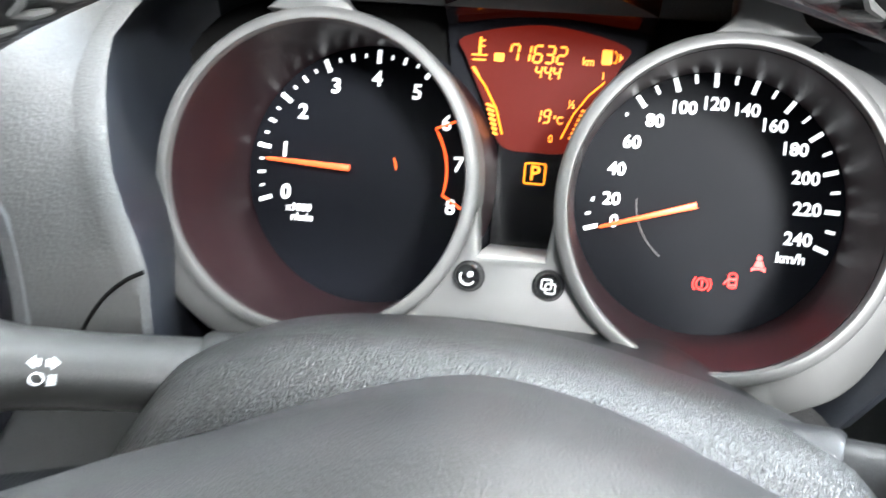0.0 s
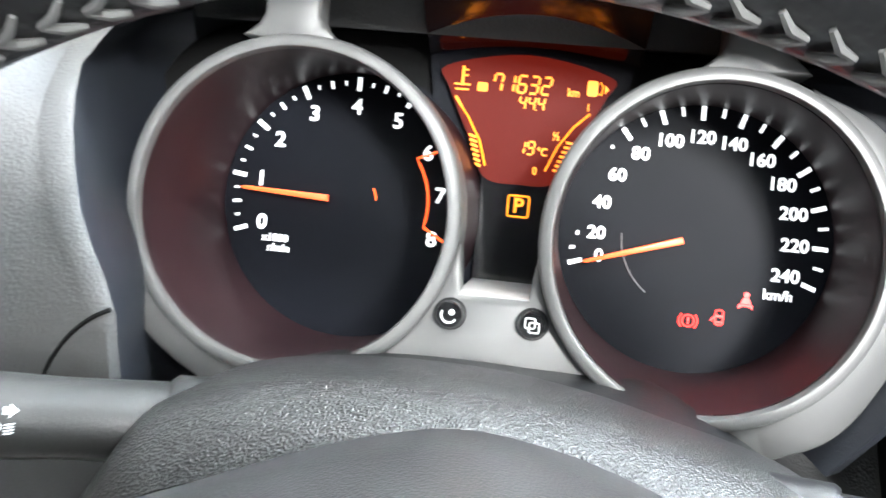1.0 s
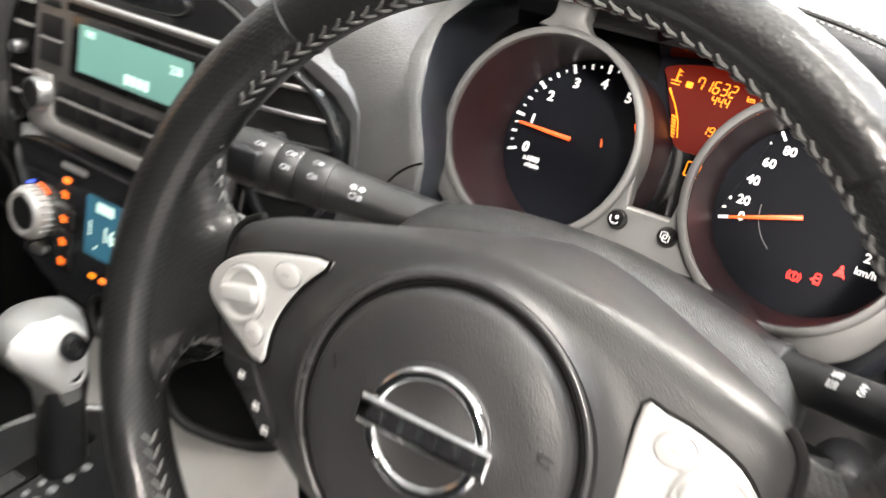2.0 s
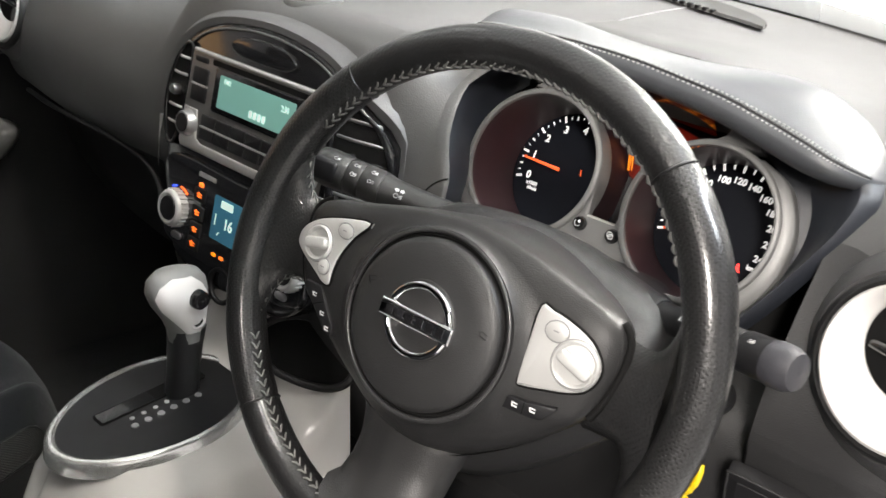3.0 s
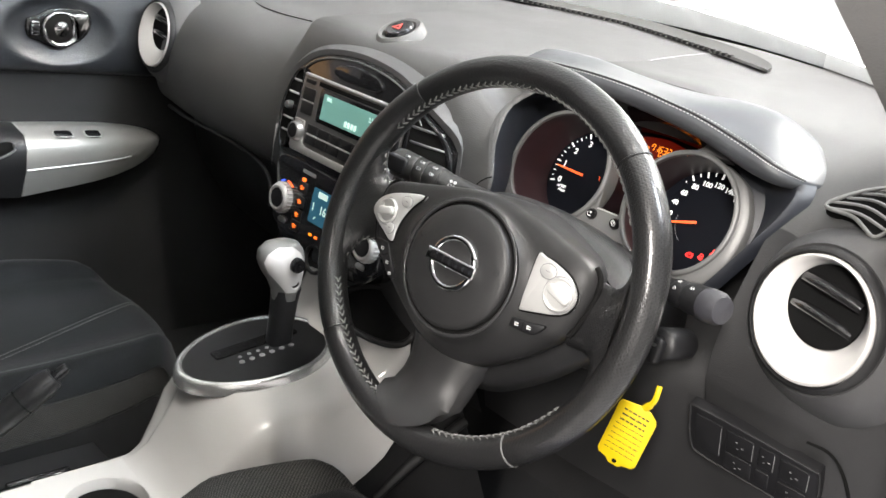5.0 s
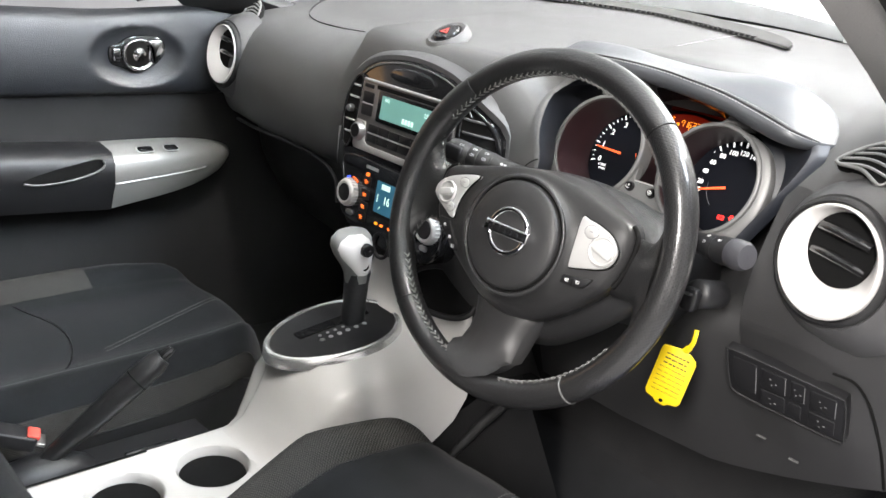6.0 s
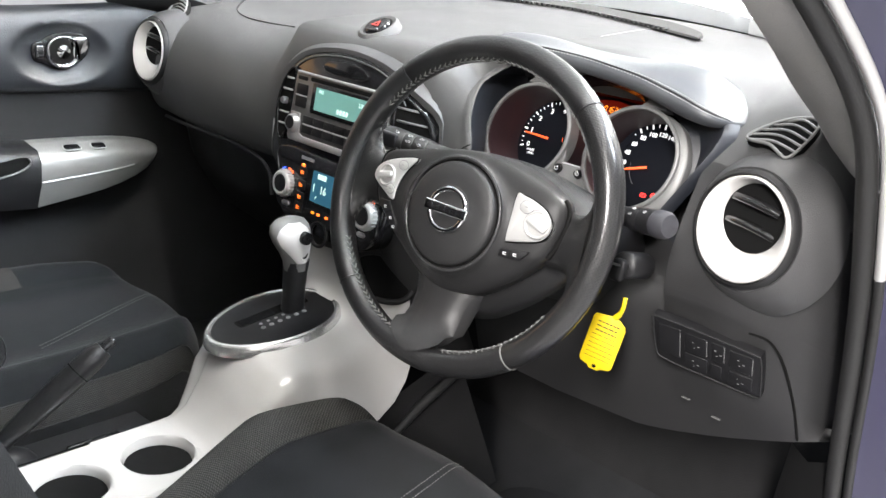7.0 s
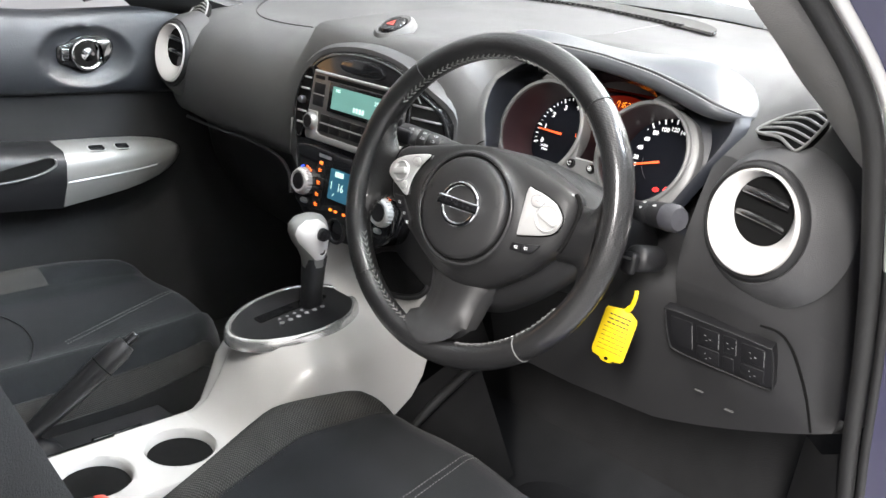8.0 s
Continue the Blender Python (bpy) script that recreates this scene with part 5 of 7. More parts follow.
    for sx, up, fall, dn, h in ((0.66, -0.0108, 0.0024, 0.96, -0.110), (0.72, 0.0020, 0.0025, 1.02, -0.088), (0.82, 0.0030, 0.0022, 1.03, -0.066), (0.91, 0.0030, 0.0019, 1.02, -0.044), (0.985, 0.0020, 0.0004, 1.0, -0.024), (1.0, 0.0004, 0.0, 1.0, -0.012)):
        rows.append([(p.x * sx, p.y * (dn + (1 - dn) * high(p)) + (up - fall * (p.x / 0.1) ** 2) * high(p), h - 0.006 * low(p)) for p in O])
    for k, h in ((0.985, -0.0055), (0.95, -0.0010), (0.85, 0.0035), (0.66, 0.0060), (0.42, 0.0076), (0.22, 0.0092), (0.09, 0.0130), (0.03, 0.0168), (0.0, 0.0165)):
        rows.append([(*(r + (p - r) * k), h - 0.020 * low(p) * k) for r, p in zip(ring, O)])
    rows.append([(*(c + (p - c).normalized() * 0.0615), 0.0125) for p in O])
    hub = part("hub", grid(rows, closed_v=True, caps=True), HUB, wheel, "dark grey moulded wheel hub")
    for sgn in (1, -1):
        edge = sorted((p for p in O if p.x * sgn > 0.116), key=lambda p: p.y)
        part("spoke_gap", tube([(p.x + sgn * 0.0012, p.y, -0.0085) for p in edge], 0.0026, 8), VOID, hub, "dark gap between hub and spoke")
    # plastic cowl behind the hub, seen under its lower edge
    part("hub_back", grid([[(p.x * s, p.y * s2 - d, h) for p in O if p.y < 0.03] for s, s2, d, h in ((0.96, 0.98, 0.0, -0.034), (1.10, 1.10, 0.004, -0.048), (1.06, 1.16, 0.010, -0.075), (0.9, 1.0, 0.010, -0.105))]), HUB, wheel, "dark grey back cover of the hub")
    # airbag cover
    A = (c.x, c.y)
    cover = part("airbag_cover", lathe([(0.0578, 0.004), (0.0578, 0.0180), (0.0566, 0.0205), (0.0530, 0.0222), (0.042, 0.0242), (0.022, 0.0258), (0.0, 0.0264)], 72, axis_at=A), AIRBAG, wheel, "round dark airbag cover")
    part("cover_groove", tube([(A[0] + 0.0597 * math.cos(2 * math.pi * k / 72), A[1] + 0.0597 * math.sin(2 * math.pi * k / 72), 0.0125) for k in range(72)], 0.0020, 8, closed=True), VOID, wheel, "dark groove round the cover")
    part("cover_lip", tube([(A[0] + 0.0626 * math.cos(2 * math.pi * k / 72), A[1] + 0.0626 * math.sin(2 * math.pi * k / 72), 0.0158) for k in range(72)], 0.0018, 8, closed=True), shade("smooth_grey_lip", (0.030, 0.030, 0.031), 0.30, spec=0.6, mottle=0.05), wheel, "smooth raised lip round the cover")
    # badge: a chrome hoop crossed by a bar
    E_ = (0.0015, -0.0078)
    part("badge_foot", lathe([(0.0272, 0.022), (0.0268, 0.0262), (0.0262, 0.0266), (0.0, 0.0268)], 48, axis_at=E_), AIRBAG, cover, "shallow round seat of the badge")
    part("badge_hoop", tube([(E_[0] + 0.0236 * math.cos(2 * math.pi * k / 56), E_[1] + 0.0230 * math.sin(2 * math.pi * k / 56), 0.0275) for k in range(56)], 0.0029, 12, closed=True, flat=0.9), CHROME, cover, "chrome badge hoop")
    part("badge_bar", slab(rounded(0.0580, 0.0120, 0.0010, 3, centre=E_), 0.026, 0.0322, 0.0016), CHROME, cover, "chrome badge bar")
    for k in range(6):
        part("badge_mark", slab(rounded(0.0058, 0.0068, 0.0008, 3, centre=(E_[0] - 0.0205 + 0.0082 * k, E_[1])), 0.0320, 0.0325), PIANO, cover, "dark inset mark on the badge bar")
    for x, y, r in ((-0.0447, 0.0030, 20), (0.0470, 0.0010, -10)):
        part("cover_mark", moved(join(flat_bar((-0.003, 0.002), (0.003, 0.002), 0.0006), flat_bar((-0.002, -0.001), (0.003, -0.001), 0.0006), flat_bar((-0.003, 0.002), (-0.002, -0.003), 0.0006)), Matrix.Translation((x, y, 0.0234)) @ Matrix.Rotation(radians(r), 4, "Z")), BLACK, cover, "embossed mark")

    # silver control pads
    PADS = {1: [(0.0715, 0.0320), (0.0800, 0.0322), (0.0930, 0.0300), (0.1090, 0.0240), (0.1190, 0.0135), (0.1200, 0.0035), (0.1150, -0.0055), (0.1050, -0.0110), (0.0920, -0.0150), (0.0770, -0.0190), (0.0735, -0.0170), (0.0720, 0.0050)],
            -1: [(-0.0690, 0.0345), (-0.0930, 0.0300), (-0.1160, 0.0215), (-0.1280, 0.0110), (-0.1290, -0.0005), (-0.1180, -0.0085), (-0.1040, -0.0150), (-0.0945, -0.0195), (-0.0880, -0.0185), (-0.0885, -0.0085), (-0.0865, 0.0045), (-0.0790, 0.0205)]}
    DIALS = {1: (0.1043, 0.0072), -1: (-0.1085, 0.0055)}
    for side in (1, -1):
        o = [(p.x, p.y) for p in smoothed([(*q, 0) for q in PADS[side]], 3, closed=True)]
        m = pose(0.098 * side, 0.005, 0.0102, 0, 5 * side, 0) @ Matrix.Translation((-0.098 * side, -0.005, 0))
        face = part("control_pad", moved(slab(o, -0.014, 0.0, 0.0014), m), SILVER, wheel, "silver control pad")
        part("pad_gap", moved(tube([(*q, -0.0022) for q in o], 0.0013, 6, closed=True), m), VOID, face, "dark gap round the pad")
        cx, cy = DIALS[side]
        r = 0.0150 if side > 0 else 0.0132
        part("dial_groove", moved(tube([(cx + (r + 0.0005) * math.cos(2 * math.pi * k / 40), cy + (r + 0.0005) * math.sin(2 * math.pi * k / 40), -0.0002) for k in range(40)], 0.00055, 6, closed=True), m), DIMPRINT, face, "fine groove round the dial")
        seat = part("dial_seat", moved(lathe([(r, -0.004), (r, 0.0012), (r - 0.0012, 0.0024), (r - 0.0026, 0.0016), (r - 0.0040, -0.0022), (0.0, -0.0030)], 40, axis_at=(cx, cy)), m), SILVER, face, "round raised dial")
        tilt = -18 if side > 0 else 14
        # grey disc paints the shade in the silver dial's hollow
        part("dial_pit", moved(lathe([(r - 0.0040, -0.0019), (0.0, -0.0026)], 36, axis_at=(cx, cy)), m), DIMPRINT, seat, "hollow of the dial, its shade painted in grey")
        part("rocker", moved(moved(slab(rounded(r * 1.62, 0.0086, 0.0036, 6), -0.004, 0.0052, 0.0020, 3), Matrix.Translation((cx, cy, 0)) @ Matrix.Rotation(radians(tilt), 4, "Z")), m), SILVER, seat, "bright rocker key")
        keys = ((0.0868, 0.0215, 0.0074, 0.0062),) if side > 0 else ((-0.0872, 0.0222, 0.0070, 0.0052), (-0.0970, -0.0085, 0.0054, 0.0054))
        for kx, ky, kw, kh in keys:
            part("key_groove", moved(tube([(kx + (kw + 0.0004) * math.cos(2 * math.pi * k / 32), ky + (kh + 0.0004) * math.sin(2 * math.pi * k / 32), 0.0) for k in range(32)], 0.0005, 6, closed=True), m), DIMPRINT, face, "fine groove round the key")
            key = part("round_key", moved(lathe([(1.0, -0.003), (0.98, 0.0008), (0.80, 0.0014), (0.0, 0.0012)], 32), m @ Matrix.Translation((kx, ky, 0)) @ Matrix.Diagonal((kw, kh, 1, 1))), SILVER, face, "oval silver key")
            part("key_mark", moved(flat_bar((kx - 0.0018, ky), (kx + 0.0018, ky), 0.0008, 0.0003, 0.0014), m), DIMPRINT, key, "faint mark on the key")
    # small black keys under the pads
    for side in (1, -1):
        m = pose(0.09 * side, -0.03, 0.0078 if side > 0 else 0.0066, 10, 5 * side, 0) @ Matrix.Translation((-0.09 * side, 0.03, 0))
        if side > 0:
            o = [(0.0695, -0.0370), (0.0705, -0.0290), (0.0730, -0.0278), (0.0840, -0.0268), (0.1025, -0.0225), (0.1030, -0.0245), (0.0960, -0.0335), (0.0900, -0.0355)]
            base = part("cruise_keys", moved(slab(o, -0.012, 0.0016, 0.0008), m), BLACK, wheel, "pair of small black keys")
            keys, cut = ((0.0768, -0.0318), (0.0890, -0.0300)), ((0.0828, -0.0355), (0.0828, -0.0275))
        else:
            o = [(-0.1105, -0.0232), (-0.0940, -0.0222), (-0.0860, -0.0345), (-0.0755, -0.0470), (-0.0765, -0.0545), (-0.0840, -0.0525), (-0.0980, -0.0392), (-0.1110, -0.0288)]
            base = part("phone_keys", moved(slab(o, -0.012, 0.0016, 0.0008), m), BLACK, wheel, "set of small black keys")
            keys, cut = ((-0.0990, -0.0300), (-0.0880, -0.0410), (-0.0810, -0.0500)), ((-0.0985, -0.0375), (-0.0890, -0.0325))
        part("key_joint", moved(flat_bar(*cut, 0.0006, 0.0003, 0.0015), m), VOID, base, "fine joint between the keys")
        for x, y in keys:
            part("print_mark", moved(join(flat_bar((x - 0.002, y + 0.001), (x + 0.002, y + 0.001), 0.0008, z=0.0016), flat_bar((x - 0.001, y - 0.001), (x + 0.0022, y - 0.001), 0.0008, z=0.0016), flat_bar((x - 0.0018, y + 0.001), (x - 0.001, y - 0.0018), 0.0008, z=0.0016)), m), PRINT, base, "small white print")

    # lower spoke: a plastic tongue that laps over the rim
    rows = []
    for y, half, zf, zb in ((-0.078, 0.052, -0.020, -0.05), (-0.090, 0.046, -0.014, -0.05), (-0.100, 0.0405, -0.012, -0.05), (-0.115, 0.0368, -0.0105, -0.045), (-0.130, 0.0365, -0.008, -0.04), (-0.143, 0.0382, -0.002, -0.03), (-0.153, 0.0380, 0.0060, -0.02), (-0.161, 0.0355, 0.0130, -0.01), (-0.1670, 0.0300, 0.0168, 0.0), (-0.1715, 0.0190, 0.0180, 0.005), (-0.1735, 0.0070, 0.0182, 0.008)):
        sec = [(-0.004 + half * a, y + 0.008 * abs(a) ** 3 * (1 if y < -0.15 else 0), zf - (0.010 if y > -0.15 else 0.003) * abs(a) ** 4 - (0.002 if a < -0.35 and y > -0.155 else 0)) for a in (-1, -0.97, -0.8, -0.55, -0.4, -0.3, 0, 0.3, 0.55, 0.8, 0.97, 1)]
        rows.append([(sec[0][0], sec[0][1], zb)] + sec + [(sec[-1][0], sec[-1][1], zb)])
    part("lower_spoke", grid(rows, caps=True), HUB, wheel, "dark grey plastic lower spoke")

    # column shroud: a smooth dark rear part and a grained cover before it
    S = tilted(0.351, 0.205, 1.03, 21)
    col = thing("column_shroud", "black grained steering column shroud", "steering column", S)
    prof = [(-0.119, -0.072), (-0.120, -0.050), (-0.117, -0.038), (-0.110, -0.0250), (-0.103, -0.0140), (-0.094, -0.0060), (-0.075, 0.0012), (-0.047, 0.0055), (-0.015, 0.0068), (0.012, 0.0055), (0.036, 0.0020), (0.058, -0.0030), (0.078, -0.0075), (0.095, -0.0125), (0.107, -0.0190), (0.114, -0.0290), (0.117, -0.043), (0.116, -0.068)]
    line = [(p.x, p.y) for p in smoothed([(*q, 0) for q in prof], 3)]
    rows = []
    for n_, sc, dv in ((-0.034, 0.985, -0.0045), (-0.032, 0.997, -0.0012), (-0.028, 1.0, 0.0), (0.000, 1.0, 0.0), (0.018, 1.0, -0.0015), (0.029, 0.992, -0.0060), (0.036, 0.980, -0.013), (0.040, 0.96, -0.024), (0.020, 0.9, -0.05)):
        rows.append([(x * sc, y + dv, n_) for x, y in line])
    part("upper_shroud", grid(rows), SHROUD, col, "sparkling black upper shroud")
    part("shroud_rear", grid([[(x * sc, y * (1 if sc > 0.97 else sc) + dv + rise * math.exp(-((x - 0.060) / 0.034) ** 2), n_) for x, y in line] for n_, sc, dv, rise in ((-0.125, 0.93, -0.010, 0.006), (-0.105, 0.95, -0.0055, 0.009), (-0.07, 0.97, -0.0045, 0.007), (-0.033, 0.975, -0.0050, 0.0))]), BLACK, col, "smooth dark rear of the shroud")
    part("lower_shroud", grid([[(x * sc, y + dv, n_) for x, y in ((-0.108, -0.045), (-0.10, -0.085), (-0.07, -0.125), (0, -0.135), (0.07, -0.125), (0.10, -0.085), (0.108, -0.045))] for n_, sc, dv in ((-0.12, 0.95, -0.01), (0.02, 0.98, 0.0), (0.030, 0.93, -0.004), (0.034, 0.80, -0.012))], caps=True), BLACK, col, "black lower shroud")
    part("tilt_barrel", lathe([(0.042, -0.04), (0.042, 0.036), (0.03, 0.040)], 32, axis_at=(0, -0.055)), BLACK, col, "black column barrel")


build_wheel()


def build_stalks():
    # lighting stalk on the left: a plain root, ribbed collars and a flat end cap
    def axes(p, q):
        z = (Vector(q) - Vector(p)).normalized()
        x = Vector((0, 0, 1)).cross(z).normalized()
        return Matrix.Translation(p) @ Matrix((x, z.cross(x), z)).transposed().to_4x4()
    m = axes((0.252, 0.196, 1.014), (0.130, 0.155, 1.029))
    L = 0.126
    st = thing("indicator_stalk", "black indicator stalk with white light symbols", "stalk", m)
    part("root", lathe([(0.0150, -0.020), (0.0150, -0.002), (0.0135, 0.0)], 28), STALK, st)
    part("shaft", lathe([(0.0128, 0.0), (0.0126, 0.030), (0.0134, 0.055), (0.0150, 0.064)], 28, squash=(1, 1.0)), STALK, st, "smooth tapered shaft")
    part("collar", lathe([(0.0150, 0.0645), (0.0156, 0.066), (0.0158, 0.082), (0.0152, 0.0835)], 28), STALK, st, "turning collar")
    part("fog_collar", lathe([(0.0152, 0.0840), (0.0158, 0.0852), (0.0160, 0.096), (0.0154, 0.0975)], 28), STALK, st, "turning collar")
    cap = part("end_knob", lathe([(0.0156, 0.098), (0.0165, 0.100), (0.0172, 0.118), (0.0160, 0.127), (0.0120, 0.130), (0, 0.131)], 28), STALK, st, "ribbed end knob")
    part("cap_flat", moved(box(0, 0, 0, 0.010, 0.020, 0.026, 0.003), Matrix.Translation((0.013, 0.002, 0.118))), BLACK, cap, "flat thumb pad")
    # white symbols printed on the upper side, towards the driver
    def mark(bm, along, parent, r, turn=0.0):
        place = Matrix.Rotation(radians(turn), 4, "Z") @ Matrix.Translation((0, r, along)) @ Matrix(((0, -1, 0, 0), (0, 0, 1, 0), (-1, 0, 0, 0), (0, 0, 0, 1)))
        part("symbol", moved(bm, place @ Matrix.Rotation(radians(180), 4, "Z") @ Matrix.Diagonal((0.68, 0.68, 1, 1))), PRINT, parent, "white printed symbol", smooth=0)
    def arrow(s):
        return slab([(0, 0.0030 * 1), (0, 0.0016), (0.0026 * s, 0.0016), (0.0026 * s, -0.0016), (0, -0.0016), (0, -0.0030), (-0.0036 * s, 0)], 0, 0.0003)
    shaft = st.children[1]
    mark(join(moved(arrow(1), Matrix.Translation((-0.0032, -0.004, 0))), moved(arrow(-1), Matrix.Translation((0.0042, -0.004, 0))), tube([(0.0045 * math.cos(a) * 0.7 + 0.003, 0.0026 * math.sin(a) + 0.0035, 0.0002) for a in [2 * math.pi * k / 14 for k in range(14)]], 0.0003, 4, closed=True), *[flat_bar((-0.0055, 0.0015 + 0.0013 * k), (-0.0015, 0.0022 + 0.0013 * k), 0.0005) for k in range(4)]), 0.046, shaft, 0.0132, -62)
    for along, r, turn in ((0.074, 0.0160, -30), (0.091, 0.0162, -30), (0.091, 0.0162, -62), (0.074, 0.0160, -62), (0.110, 0.0173, -35), (0.110, 0.0173, -72)):
        mark(join(tube([(0.0026 * math.cos(a), 0.0022 * math.sin(a), 0.0002) for a in [2 * math.pi * k / 12 for k in range(12)]], 0.00035, 4, closed=True), *[flat_bar((-0.0060, -0.0015 + 0.0015 * k), (-0.0032, -0.0015 + 0.0015 * k), 0.0005) for k in range(3)]), along, st.children[2] if along < 0.08 else cap, r, turn)

    # wiper stalk on the right
    m = axes((0.455, 0.190, 1.012), (0.576, 0.150, 1.031)) @ Matrix.Diagonal((0.80, 0.80, 0.86, 1))
    wp = thing("wiper_stalk", "black wiper stalk with grey end cap", "stalk", m)
    part("root", lathe([(0.0165, -0.030), (0.0165, -0.002), (0.0150, 0.0)], 28), BLACK, wp)
    shaft = part("shaft", lathe([(0.0135, 0.0), (0.0132, 0.030), (0.0140, 0.058), (0.0152, 0.064)], 28), BLACK, wp)
    part("collar", lathe([(0.0152, 0.0645), (0.0160, 0.066), (0.0162, 0.080), (0.0155, 0.0815)], 28), BLACK, wp, "turning collar")
    cap = part("end_knob", lathe([(0.0162, 0.082), (0.0175, 0.085), (0.0182, 0.104), (0.0180, 0.1065)], 28), BLACK, wp, "black knob")
    part("end_cap", lathe([(0.0180, 0.1068), (0.0190, 0.110), (0.0186, 0.122), (0.0150, 0.129), (0, 0.131)], 28), shade("grey_end_cap", (0.038, 0.038, 0.044), 0.5, grain=0.2, mottle=0.1), wp, "grey plastic end cap")
    for along, turn, r, par in ((0.030, 22, 0.0136, shaft), (0.030, 50, 0.0136, shaft), (0.072, 25, 0.0164, wp.children[2]), (0.072, 60, 0.0164, wp.children[2]), (0.095, 40, 0.0181, cap)):
        if par is shaft:
            mark(join(*[flat_bar((-0.004 + 0.003 * k, -0.0035), (-0.004 + 0.003 * k, 0.0035), 0.0010) for k in range(3)]), along, par, r, turn)
        else:
            mark(join(tube([(*q, 0.0002) for q in rounded(0.0060, 0.0048, 0.0008, 3)], 0.0003, 4, closed=True), flat_bar((-0.002, -0.002), (0.002, 0.001), 0.0006)), along, par, r, turn)
    part("word", moved(text_bm("OFF", 0.0048, Matrix()), Matrix.Rotation(radians(36), 4, "Z") @ Matrix.Translation((0, 0.0137, 0.044)) @ Matrix(((0, -1, 0, 0), (0, 0, 1, 0), (-1, 0, 0, 0), (0, 0, 0, 1))) @ Matrix.Rotation(radians(-90), 4, "Z")), PRINT, shaft, smooth=0)


build_stalks()

# ---- centre stack ----
def wrapped(bm):
    """Bends the driver's side of the stack round towards the windscreen."""
    for v in bm.verts:
        k = (v.co.x - 0.111) / 0.0355
        if k > 0:
            f = k if k < 1 else 1 + (k - 1) * 0.3
            w = max(0.0, min(1.0, (0.128 - v.co.y) / 0.05)) * max(0.0, min(1.0, (v.co.y + 0.075) / 0.05))
            v.co.x += w * (0.111 + 0.062 * f - v.co.x)
            v.co.z -= w * 0.026 * f ** 1.3
    return bm


